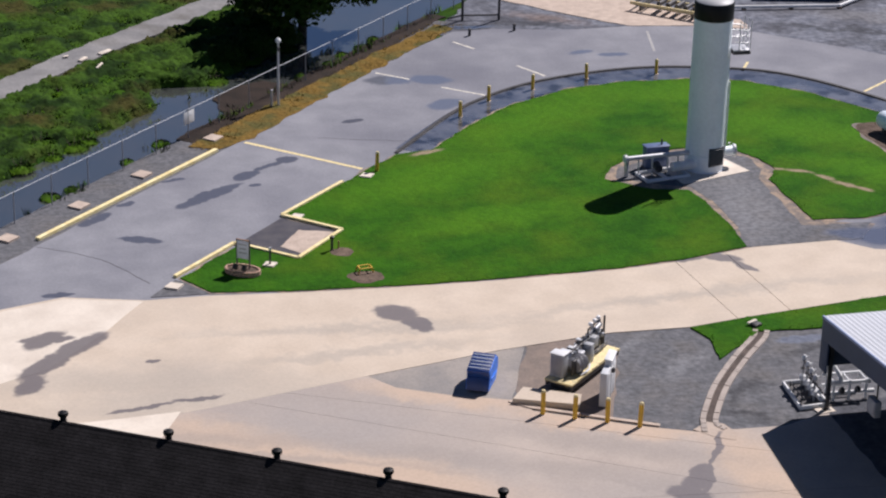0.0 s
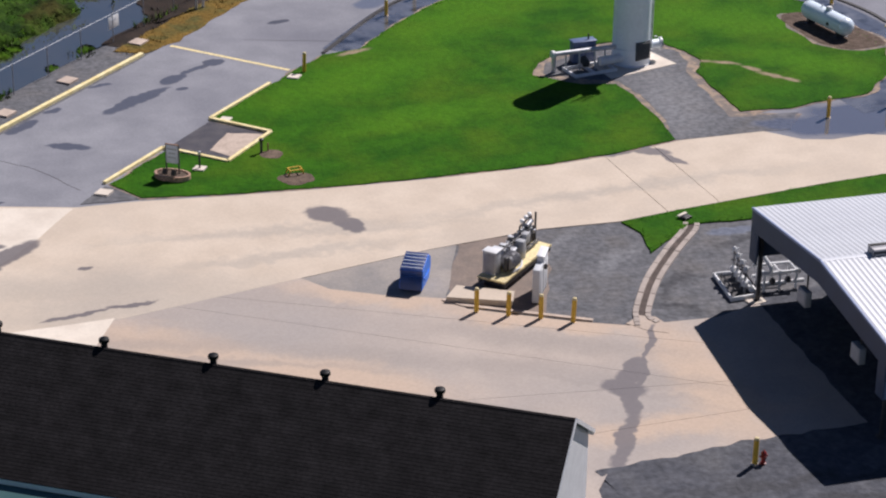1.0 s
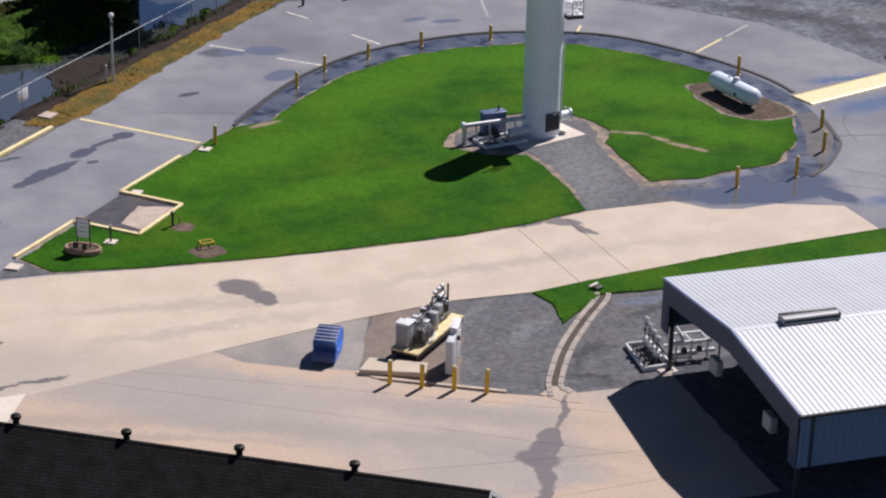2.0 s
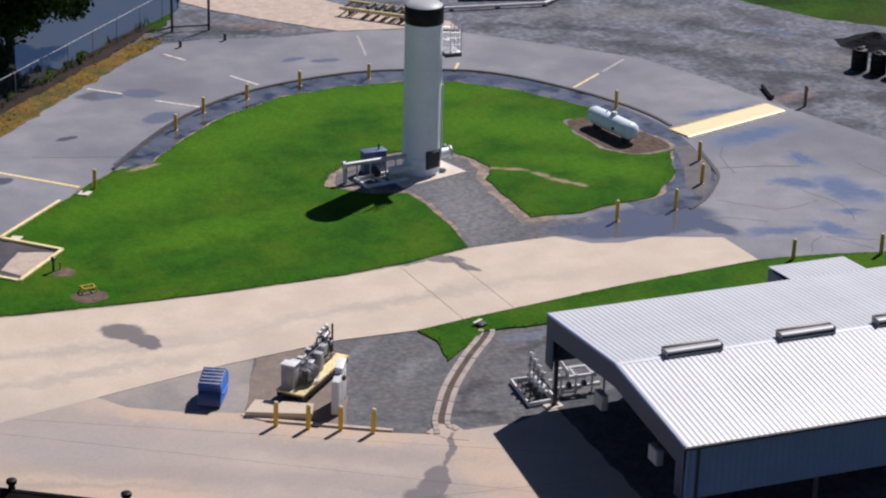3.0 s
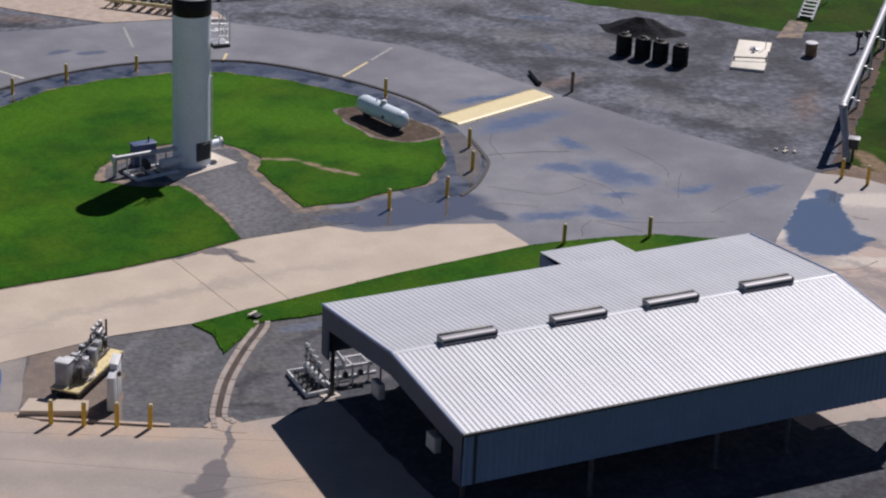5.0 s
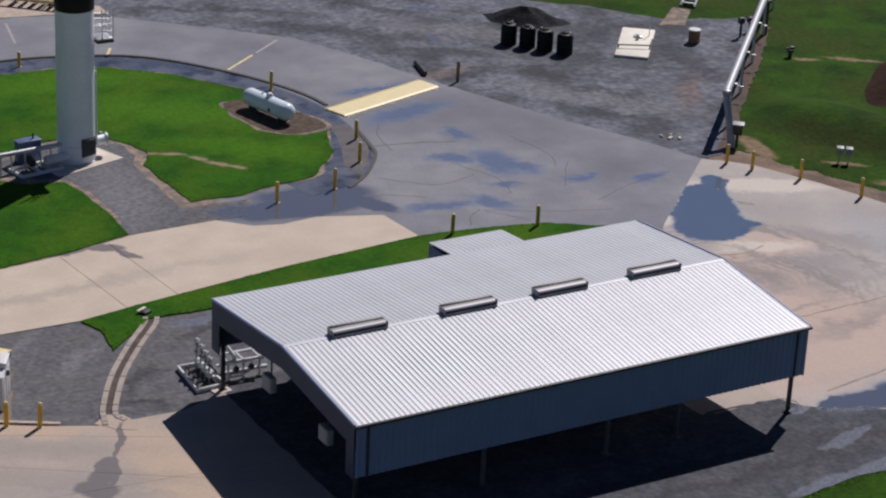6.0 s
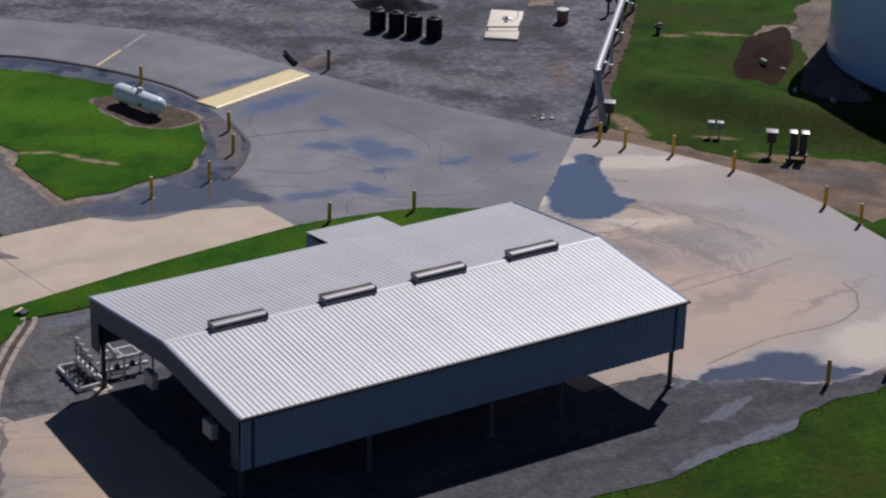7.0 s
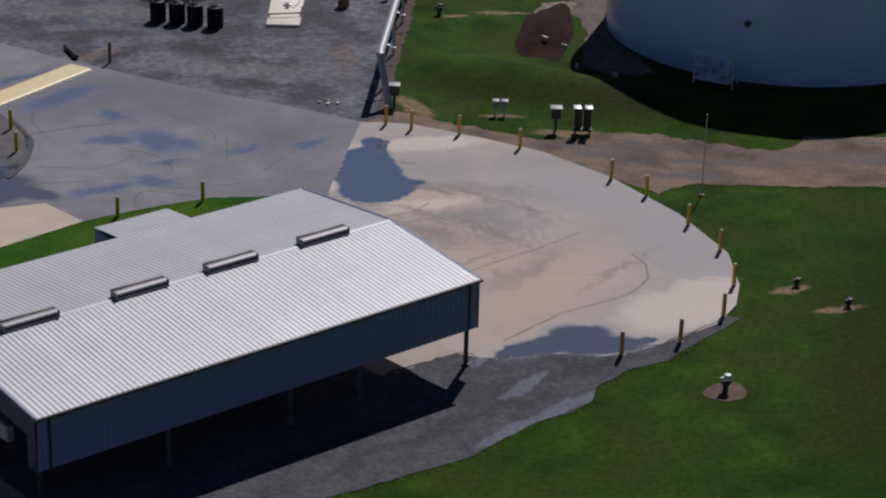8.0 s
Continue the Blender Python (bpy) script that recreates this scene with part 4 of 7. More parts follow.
GUTTER = [(-10.8, 48.3), (-6.5, 53.7), (-3.3, 56.6), (-0.3, 58.4), (3.8, 59.6), (8.5, 60.0), (13.9, 58.6), (16.7, 56.4), (19.3, 53.0), (20.6, 48.9), (21.5, 44.7), (21.2, 40.6), (20.5, 37.4), (18.2, 34.2), (15.0, 33.2)]
gutter_line = [p + (Vector((5, 45)) - p).normalized() * 0.8 for p in rounded(GUTTER, 4, False)]
tagged(link("wet_gutter", strip(gutter_line, 2.7, 0.036, 0.0), M["wet"]), "dark damp gutter round the lawn", "gutter", kind="structure")
slab("silt_patch", ragged([(21.9, 42.0), (21.7, 39.2), (20.8, 37.2), (19.6, 35.3), (18.6, 34.4), (18.5, 35.9), (19.4, 37.8), (20.3, 40.2), (20.7, 42.0)], 0.12, 0.3), 0.044, 0.0, M["silt"], "brown silt washed round the bollards at the bend", "verge")
KERB = [(-11.2, 48.2), (-6.6, 54.1), (-3.4, 57.0), (-0.3, 58.9), (3.8, 60.2), (8.5, 60.6), (13.9, 59.2), (16.9, 57.0), (19.6, 53.2), (21.1, 50.2), (22.0, 47.6), (22.3, 45.4)]
tagged(link("kerb", strip(rounded(KERB, 5, False), 0.22, 0.10, 0.0), M["tar"]), "low dark kerb edging the loop road", "kerb", kind="structure")
tagged(link("kerb", strip(rounded([(22.0, 41.0), (21.5, 38.5), (20.9, 36.6), (18.8, 34.0), (17.2, 32.8)], 5, False), 0.22, 0.08, 0.0), M["tar"]), "low dark kerb edging the loop road", "kerb", kind="structure")
STRIPG = [(-2.7, 22.4), (0.5, 23.0), (9.1, 24.3), (17.2, 25.1), (20, 24.9), (24.3, 24.0), (29.5, 20.9), (26, 19.4), (18, 20.6), (8, 21.6), (3.3, 21.2), (0.4, 21.4), (-1.0, 20.1), (-2.5, 18.8), (-2.2, 21.0)]
strip_edge = [tuple(p) for p in ragged(STRIPG, 0.1, 0.4, 5.0)]
slab("grass_strip", strip_edge, 0.085, -0.05, M["grass"], "green grass strip beside the concrete road", "lawn")
TRACK = ragged([(38.6, 28.9), (40.5, 30.0), (41.7, 27.9), (42.0, 26.4), (43.5, 23.3), (44.4, 21.2), (45.0, 20.2), (46.8, 19.3), (48.6, 19.0), (52.0, 16.6), (58.2, 11.4), (62, 8.6), (80, -7), (72, -12), (55.4, 3.8), (51.1, 6.9), (46.8, 10.6), (44.6, 10.4),
                            (43.9, 13.7), (43.2, 19.2), (41.6, 23.4)], 0.3, 0.35)
slab("dirt_track", TRACK, -0.03, -0.2, M["dirt"], "rutted brown dirt track", "track")
slab("verge_gravel", ragged([fence_point(u, v) for u, v in ((-30, 0.55), (0, 0.55), (30, 0.3), (30, -1.2), (4, -1.2), (2.5, -2.9), (-30, -2.9))], 0.1), 0.01, -0.2, M["gravel"], "grey gravel verge inside the fence", "verge")
slab("dry_verge", ragged([fence_point(u, v) for u, v in ((0.8, -0.5), (14, -0.5), (29, -0.8), (29, -2.1), (12, -2.5), (4.0, -2.9), (1.6, -2.3))], 0.25), 0.045, -0.1, M["dry_grass"], "yellow-brown dry grass verge beside the fence", "verge")
slab("footpath", ragged([fence_point(u, v) for u, v in ((-30, 13.4), (0, 13.1), (9, 13.2), (18, 13.0), (26, 12.4), (40, 12.0), (40, 14.4), (24, 15.1), (12, 15.5), (0, 15.4), (-30, 16.0))], 0.2), 0.2, -0.3, M["track"], "pale grey track beyond the ditch", "path")

pipe_way, pipe_side = Vector((0.688, 0.726)), Vector((0.726, -0.688))
slab("dirt_strip", ragged([tuple(Vector((41.2, 30.9)) + pipe_way * a + pipe_side * b) for a, b in ((-1.6, -0.1), (8, -0.3), (16, -0.3), (24, -0.2), (24, 0.3), (14, 0.5), (6, 0.5), (-1.5, 0.7))], 0.3, 0.4), 0.008, -0.2, M["red_dirt"], "reddish dirt strip under the elevated pipeline", "verge")
slab("mud_strip", ragged([fence_point(u, v) for u, v in ((1.5, 0.7), (8, 0.9), (16, 0.8), (24, 0.9), (31, 0.8), (31, -0.5), (20, -0.7), (10, -0.6), (4, -0.9), (1.5, -0.4))], 0.25), 0.03, -0.6, M["mud"], "reddish brown muddy edge along the fence", "verge")
slab("mud_bar", ragged([(-19.9, 60.2), (-19.5, 57.0), (-17.3, 56.9), (-15.6, 59.2), (-14.6, 61.6), (-16.1, 62.8), (-18.0, 62.2)], 0.45, 0.4), -0.17, -0.6, M["mud"], "wet brown mud bar in the ditch", "bank")
slab("bare_ground", ragged([(62.8, 38.2), (64.8, 39.8), (67.6, 42.5), (74, 44.6), (76, 37.6), (66, 37.6), (62, 33.4), (60.2, 29), (58.6, 25.2), (56.8, 25.6), (55.6, 28.6), (57.8, 31.0), (60.2, 33.2), (62.0, 35.8)], 0.4, 0.6), -0.03, -0.2, M["rubble_ground"], "bare stony ground beside the storage tank")
slab("bare_ground", ragged([(51.0, 51.4), (52.6, 50.7), (55.0, 53.5), (54.3, 54.5), (52.4, 52.8)], 0.15, 0.3), 0.012, -0.1, M["sand"], "worn sandy foot of the steps")

# ---- open shed ----
SHED_L, SHED_W, EAVE, RIDGE, RIDGE_Y, SKIRT = 22.8, 13.42, 4.35, 5.03, 6.5, 2.34


def ribbed(bm, width, run, origin, right, along, normal, pitch=0.3, rise=0.018, ribs=3):
    """A metal sheet with raised ribs: width to the right, run along."""
    prof = []
    for k in range(ribs):
        x = k * width / ribs
        p = width / ribs
        prof += [(x, 0.0), (x + p * 0.3, 0.0), (x + p * 0.5, rise * 0.85), (x + p * 0.62, rise), (x + p * 0.74, rise * 0.85)]
    prof.append((width, 0.0))
    o, r, a, n = Vector(origin), Vector(right), Vector(along), Vector(normal)
    lo = [bm.verts.new(o + r * x + n * h) for x, h in prof]
    hi = [bm.verts.new(o + r * x + n * h + a * run) for x, h in prof]
    lo2 = [bm.verts.new(o + r * x + n * (h - 0.02)) for x, h in prof]
    hi2 = [bm.verts.new(o + r * x + n * (h - 0.02) + a * run) for x, h in prof]
    for k in range(len(prof) - 1):
        bm.faces.new((lo[k], lo[k + 1], hi[k + 1], hi[k]))
        bm.faces.new((lo2[k + 1], lo2[k], hi2[k], hi2[k + 1]))
        bm.faces.new((lo2[k], lo2[k + 1], lo[k + 1], lo[k]))
        bm.faces.new((hi2[k + 1], hi2[k], hi[k], hi[k + 1]))
    return bm


def make_shed():
    shed = thing("open_shed", "long open-sided metal shed with a pale ribbed roof and blue-grey fascia", "shed", 0, 0)
    slope_s = math.atan2(RIDGE - EAVE, RIDGE_Y)
    slope_n = math.atan2(RIDGE - EAVE, SHED_W - RIDGE_Y)
    count = 31
    w = SHED_L / count
    bm = ribbed(BM(), w + 0.02, math.hypot(RIDGE_Y + 0.12, RIDGE - EAVE), (0, 0, 0), (1, 0, 0), (0, 1, 0), (0, 0, 1))
    me_s = part("roof_panel", bm, M["roof_metal"], shed, smooth=False)
    bm = ribbed(BM(), w + 0.02, math.hypot(SHED_W - RIDGE_Y + 0.12, RIDGE - EAVE), (0, 0, 0), (1, 0, 0), (0, 1, 0), (0, 0, 1))
    me_n = part("roof_panel", bm, M["roof_metal"], shed, smooth=False)
    for k in range(count):
        for first, m in ((me_s, pose(k * w, -0.12, EAVE + 0.02, math.degrees(slope_s))), (me_n, pose((k + 1) * w, SHED_W + 0.12, EAVE + 0.02, math.degrees(slope_n), 0, 180))):
            ob = first if k == 0 else first.copy()
            if k:
                scene.collection.objects.link(ob)
            ob.matrix_basis = m
    # the lower bay on the road side
    bm = ribbed(BM(), 4.05, 2.25, (0, 0, 0), (1, 0, 0), (0, 1, 0), (0, 0, 1), ribs=16)
    bay = part("roof_panel", bm, M["roof_metal"], shed, smooth=False)
    bay.matrix_basis = pose(16.35, 15.66, EAVE - 0.2, math.degrees(slope_n), 0, 180)
    bm = BM()
    box(bm, (0.06, 2.1, 1.9), (12.34, 14.55, 3.1), (0, 0, 0), 0.01)
    box(bm, (0.06, 2.1, 1.9), (16.3, 14.55, 3.1), (0, 0, 0), 0.01)
    box(bm, (4.0, 0.06, 1.8), (14.3, 15.6, 3.1), (0, 0, 0), 0.01)
    part("bay_wall", bm, M["wall_metal"], shed)
    # fascia walls, hanging from the roof edge
    top = EAVE - 0.02
    bm = ribbed(BM(), SHED_L, SKIRT, (0, 0, top - SKIRT), (1, 0, 0), (0, 0, 1), (0, -1, 0), rise=0.03, ribs=76)
    part("fascia_panel", bm, M["wall_metal"], shed, smooth=False)
    for x in (0.0, SHED_L):
        out = -1 if x == 0 else 1
        bm = BM()
        prof = [(0, top - 1.0), (RIDGE_Y, RIDGE - 1.0), (SHED_W, top - 1.0), (SHED_W, top), (RIDGE_Y, RIDGE), (0, top)]
        a = [bm.verts.new((x, y, z)) for y, z in prof]
        b = [bm.verts.new((x - out * 0.08, y, z)) for y, z in prof]
        for quad in ((0, 1, 4, 5), (1, 2, 3, 4)):
            bm.faces.new([a[k] for k in quad])
            bm.faces.new([b[k] for k in quad][::-1])
        for k in range(6):
            bm.faces.new((a[k], b[k], b[(k + 1) % 6], a[(k + 1) % 6]))
        bmesh.ops.recalc_face_normals(bm, faces=bm.faces[:])
        part("gable_panel", bm, M["wall_metal_shaded"], shed, smooth=False)
        for y in (0.35, SHED_W - 0.35):
            bm = box(BM(), (0.07, 0.7, SKIRT - 0.9), (x - out * 0.04, y, top - 0.95 - (SKIRT - 0.9) / 2), (0, 0, 0), 0.01)
            part("corner_panel", bm, M["wall_metal_shaded"], shed)
        bm = BM()
        n0 = math.hypot(RIDGE_Y, RIDGE - EAVE)
        box(bm, (0.1, n0 + 0.1, 0.1), (x, RIDGE_Y / 2, (EAVE + RIDGE) / 2 + 0.03), (math.degrees(slope_s), 0, 0), 0.02)
        box(bm, (0.1, math.hypot(SHED_W - RIDGE_Y, RIDGE - EAVE) + 0.1, 0.12), (x, (SHED_W + RIDGE_Y) / 2, (EAVE + RIDGE) / 2 + 0.03), (-math.degrees(slope_n), 0, 0), 0.02)
        part("rake_trim", bm, M["wall_metal"], shed)
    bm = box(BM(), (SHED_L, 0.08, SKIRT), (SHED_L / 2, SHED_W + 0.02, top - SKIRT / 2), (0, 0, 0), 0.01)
    part("fascia_panel", bm, M["wall_metal_shaded"], shed)
    # unseen wall, added to block light and keep the interior dark
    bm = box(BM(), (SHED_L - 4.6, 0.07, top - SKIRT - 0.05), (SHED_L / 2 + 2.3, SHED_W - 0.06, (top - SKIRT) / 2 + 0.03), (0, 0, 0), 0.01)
    part("back_wall", bm, M["wall_metal_shaded"], shed)
    bm = box(BM(), (SHED_L + 0.1, 0.14, 0.13), (SHED_L / 2, -0.14, EAVE - 0.02), (0, 0, 0), 0.03)
    part("gutter", bm, M["steel_dark"], shed, "dark eaves gutter")
    bm = BM()
    box(bm, (SHED_L, 0.16, 0.015), (SHED_L / 2, RIDGE_Y - 0.075, RIDGE + 0.035), (math.degrees(slope_s), 0, 0))
    box(bm, (SHED_L, 0.16, 0.015), (SHED_L / 2, RIDGE_Y + 0.075, RIDGE + 0.035), (-math.degrees(slope_n), 0, 0))
    part("ridge_cap", bm, M["roof_metal"], shed)
    for x in (0.62, SHED_L - 0.62):
        part("corner_trim", box(BM(), (0.08, 0.06, SKIRT), (x, -0.05, top - SKIRT / 2), (0, 0, 0), 0.01), M["steel_dark"], shed)
    # frame
    for x in (0.35, 6.4, 12.6, 16.3, 22.45):
        for y in (0.42, SHED_W - 0.42):
            bm = box(BM(), (0.16, 0.16, EAVE - 0.2), (x, y, (EAVE - 0.2) / 2 + 0.04), (0, 0, 0), 0.01)
            box(bm, (0.34, 0.34, 0.04), (x, y, 0.075), (0, 0, 0), 0.005)
            part("post", bm, M["post_grey"] if y < 1 and 1 < x < 20 else M["steel_dark"], shed)
        for (y0, z0), (y1, z1) in (((0.3, EAVE - 0.28), (RIDGE_Y, RIDGE - 0.28)), ((RIDGE_Y, RIDGE - 0.28), (SHED_W - 0.3, EAVE - 0.28))):
            bm = rod(BM(), (x, y0, z0), (x, y1, z1), 0.13, seg=4)
            part("rafter", bm, M["steel_dark"], shed)
    for k in range(9):
        y = 0.5 + k * (SHED_W - 1.0) / 8
        z = EAVE + (RIDGE - EAVE) * (y / RIDGE_Y if y < RIDGE_Y else (SHED_W - y) / (SHED_W - RIDGE_Y)) - 0.1
        part("purlin", box(BM(), (SHED_L - 0.3, 0.07, 0.14), (SHED_L / 2, y, z)), M["steel_dark"], shed)
    return shed


make_shed()
# dark sheet over the apron, standing in for the deep shade under the roof
slab("shed_floor", ragged([(0.3, 1.3), (18.6, 1.3), (18.2, 13.7), (0.9, 13.7), (0.3, 12.6)], 0.12), 0.049, 0.0, M["gravel_drive"], "dark gravel sheet standing in for the shade under the shed", "floor")


def make_monitor(x):
    m = thing("roof_vent", "long metal ridge vent with a rounded cap on the shed roof", "roof vent", x, RIDGE_Y + 0.05, RIDGE - 0.02, 0, "ridge vents")
    part("throat", box(BM(), (2.55, 0.4, 0.24), (0, 0, 0.12), (0, 0, 0), 0.02), M["black"], m)
    bm = BM()
    prof = [(0.26 * math.cos(a), 0.13 * math.sin(a)) for a in (math.pi * k / 10 for k in range(11))]
    lo = [bm.verts.new((-1.3, y, 0.22 + z)) for y, z in prof]
    hi = [bm.verts.new((1.3, y, 0.22 + z)) for y, z in prof]
    for k in range(10):
        bm.faces.new((lo[k], lo[k + 1], hi[k + 1], hi[k]))
    bm.faces.new(lo[::-1])
    bm.faces.new(hi)
    bm.faces.new((lo[0], hi[0], hi[-1], lo[-1]))
    bmesh.ops.recalc_face_normals(bm, faces=bm.faces[:])
    part("cap", bm, M["vent_grey"], m)
    for s in (-1, 1):
        part("end_plate", box(BM(), (0.04, 0.56, 0.36), (s * 1.31, 0, 0.18), (0, 0, 0), 0.02), M["vent_grey"], m)
    part("louvre", box(BM(), (2.58, 0.04, 0.12), (0, -0.28, 0.1), (0, 0, 0), 0.01), M["vent_grey"], m)
    part("louvre", box(BM(), (2.58, 0.1, 0.12), (0, 0.3, 0.29), (20, 0, 0), 0.01), M["black"], m)
    return m


for x in (3.6, 9.05, 13.8, 18.9):
    make_monitor(x)

# hanging cabinets at the open gable
for x, y in ((0.35, 8.35), (0.35, 3.05)):
    c = thing("control_box", "pale grey control box hung under the shed gable", "electrical box", x, y, 2.1, 0, "shed control boxes")
    part("cabinet", box(BM(), (0.3, 0.8, 0.7), (0, 0, 0.38), (0, 0, 0), 0.02), M["panel_grey"], c)
    part("door", box(BM(), (0.02, 0.7, 0.6), (-0.165, 0, 0.38), (0, 0, 0), 0.005), M["panel_grey"], c)
    part("bracket", box(BM(), (0.06, 0.06, 1.7), (0.1, 0, 1.5)), M["steel_dark"], c)


# ---- dark roofed house ----
def make_house():
    a, d = Vector((-14.94, -6.03, 6.5)), Vector((0.850, -0.527, 0))
    n = Vector((0.527, 0.850, 0))
    pitch = 2.25 / 3.35
    near, far, length = 4.72, 3.3, 40.0
    house = thing("house", "house with a dark charcoal shingle roof and white gable", "house", a.x, a.y, 0, math.degrees(math.atan2(d.y, d.x)))
    # local frame: x along the ridge (towards the gable), y = n
    H = 6.5
    bm = BM()
    wall = [(-near + 0.45, 0), (far - 0.35, 0), (far - 0.35, H - (far - 0.35) * pitch - 0.1), (0, H - 0.12), (-near + 0.45, H - (near - 0.45) * pitch - 0.1)]
    lo = [bm.verts.new((-0.16, y, z)) for y, z in wall]
    hi = [bm.verts.new((-length + 0.3, y, z)) for y, z in wall]
    bm.faces.new(lo)
    bm.faces.new(hi[::-1])
    for k in range(5):
        bm.faces.new((lo[k], hi[k], hi[(k + 1) % 5], lo[(k + 1) % 5]))
    bmesh.ops.recalc_face_normals(bm, faces=bm.faces[:])
    part("wall", bm, M["white_paint"], house, smooth=False)
    for k in range(22):
        z = 0.2 + k * 0.28
        y0, y1 = max(-near + 0.4, -(H - z) / pitch + 0.3), min(far - 0.33, (H - z) / pitch - 0.3)
        if y1 - y0 > 0.4:
            part("siding_board", box(BM(), (0.02, y1 - y0, 0.275), (-0.135, (y0 + y1) / 2, z), (0, -1.5, 0)), M["white_paint"], house, smooth=False)
    for w, s in ((near, -1), (far, 1)):
        run = math.hypot(w, w * pitch)
        ang = math.degrees(math.atan(pitch))
        bm = box(BM(), (length, run, 0.08), (-length / 2, s * w / 2, H - w * pitch / 2), (-s * ang, 0, 0))
        deck = part("roof", bm, M["shingle"], house, "charcoal asphalt shingles")
        # courses of shingles, laid as overlapping bands
        if s < 0:
            rows = int(run / 0.14)
            for k in range(rows):
                t = (k + 0.5) / rows
                bm = box(BM(), (length + 0.02, 0.16, 0.01), (-length / 2, s * w * t, H - w * pitch * t + 0.05), (ang - 2, 0, 0))
                part("shingle_course", bm, M["shingle"], deck, smooth=False)
        bm = box(BM(), (0.05, run + 0.05, 0.15), (0.02, s * w / 2, H - w * pitch / 2 - 0.02), (-s * ang, 0, 0))
        part("bargeboard", bm, M["white_paint"], house, "white bargeboard")
        bm = box(BM(), (length, 0.05, 0.2), (-length / 2, s * w, H - w * pitch - 0.08))
        part("eaves_board", bm, M["white_paint"], house)
    part("ridge_cap", box(BM(), (length, 0.16, 0.03), (-length / 2, 0, H + 0.015), (0, 0, 0), 0.015), M["shingle"], house)
    # teal lean-to below the near eave
    bm = box(BM(), (24, 2.6, 0.06), (-22, -near - 1.25, H - near * pitch - 0.55), (14, 0, 0))
    part("lean_to_roof", bm, M["teal"], house, "teal metal lean-to roof")
    for k in range(5):
        part("lean_to_post", box(BM(), (0.12, 0.12, 2.2), (-33 + k * 5.6, -near - 2.4, 1.12)), M["white_paint"], house)
    # plumbing vents along the ridge
    for k in range(9):
        x = -4.95 - 4.24 * k
        v = thing("roof_vent", "black round roof vent with a flared cap on the shingle roof", "roof vent", *(a.xy + d.xy * x + n.xy * 0.22), H - 0.12, 0, "shingle roof vents")
        part("pipe", lathe(BM(), [(0.15, -0.1), (0.13, 0.05), (0.12, 0.26)], seg=16), M["black"], v)
        part("cap", lathe(BM(), [(0.13, 0.24), (0.19, 0.29), (0.2, 0.37), (0.18, 0.42), (0.1, 0.45)], seg=16), M["black_plastic"], v, "weathered black cap")
    return house


make_house()


# ---- white tower ----
def make_tower():
    t = thing("process_tower", "tall white cylindrical tower with a black top band", "tower", 5.25, 42.82, 0.04)
    R = 1.06
    bm = lathe(BM(), [(R + 0.06, 0.0), (R + 0.06, 0.08), (R, 0.09), (R, 8.8)], seg=56)
    part("shell", bm, M["tower_white"], t)
    part("band", lathe(BM(), [(R + 0.015, 8.78), (R + 0.03, 8.8), (R + 0.03, 9.72), (R + 0.015, 9.74)], seg=56), M["black_plastic"], t, "black band")
    part("dome", lathe(BM(), [(R - 0.02, 9.7), (R - 0.02, 9.76), (R - 0.12, 9.84), (R - 0.4, 9.93), (R - 0.8, 9.98), (0.1, 9.99)], seg=56), M["panel_grey"], t)
    part("collar", lathe(BM(), [(R + 0.03, 0.0), (R + 0.03, 1.0), (R, 1.02)], seg=56), M["tower_white"], t)
    # grille on the camera side
    bm = box(BM(), (0.98, 0.14, 1.05), (0, 0, 0), (0, 0, 0), 0.01)
    g = part("grille", bm, M["grille"], t, "dark louvred panel")
    ga = math.radians(-70)
    g.matrix_basis = Matrix.Translation((1.02 * math.cos(ga), 1.02 * math.sin(ga), 0.98)) @ pose(0, 0, 0, 0, 0, math.degrees(ga) + 90)
    for k in range(7):
        s = part("slat", box(BM(), (0.88, 0.03, 0.05), (0, -0.08, -0.42 + 0.14 * k), (30, 0, 0)), M["grille"], g, smooth=False)
    # vertical pipe and stub
    pa = math.radians(-24)
    bm = tube(BM(), [(1.12 * math.cos(pa), 1.12 * math.sin(pa), 0.9), (1.12 * math.cos(pa), 1.12 * math.sin(pa), 5.2)], 0.045)
    part("riser_pipe", bm, M["white_paint"], t)
    bm = rod(BM(), (0.95, -0.1, 0.95), (1.75, 0.0, 0.95), 0.27, seg=20)
    part("nozzle", bm, M["tower_white"], t)
    part("nozzle_flange", rod(BM(), (1.7, 0.0, 0.95), (1.8, 0.0, 0.95), 0.37, seg=20), M["galv"], t)
    # side gallery near the top
    bm = BM()
    box(bm, (0.95, 1.1, 0.07), (1.45, -0.35, 7.08), (0, 0, 0), 0.01)
    part("gallery_deck", bm, M["galv"], t)
    bm = BM()
    box(bm, (0.98, 1.14, 0.16), (1.45, -0.35, 6.94), (0, 0, 0), 0.02)
    part("gallery_beam", bm, M["steel_dark"], t)
    for z in (7.5, 7.9, 8.22):
        part("rail", tube(BM(), [(1.0, -0.9, z + 0.1), (1.75, -0.88, z), (1.92, -0.6, z), (1.92, -0.1, z), (1.75, 0.18, z), (1.05, 0.2, z + 0.1)], 0.028, 8), M["galv"], t)
    for x, y in ((1.9, -0.88), (1.92, -0.35), (1.9, 0.18), (1.25, -0.9)):
        part("rail_post", rod(BM(), (x, y, 7.08), (x, y, 8.78), 0.028, seg=8), M["galv"], t)
    part("ladder_cage", tube(BM(), [(1.08, 0.25, 7.08), (1.35, 0.45, 8.7), (1.1, 0.45, 9.9)], 0.03, 8), M["galv"], t)
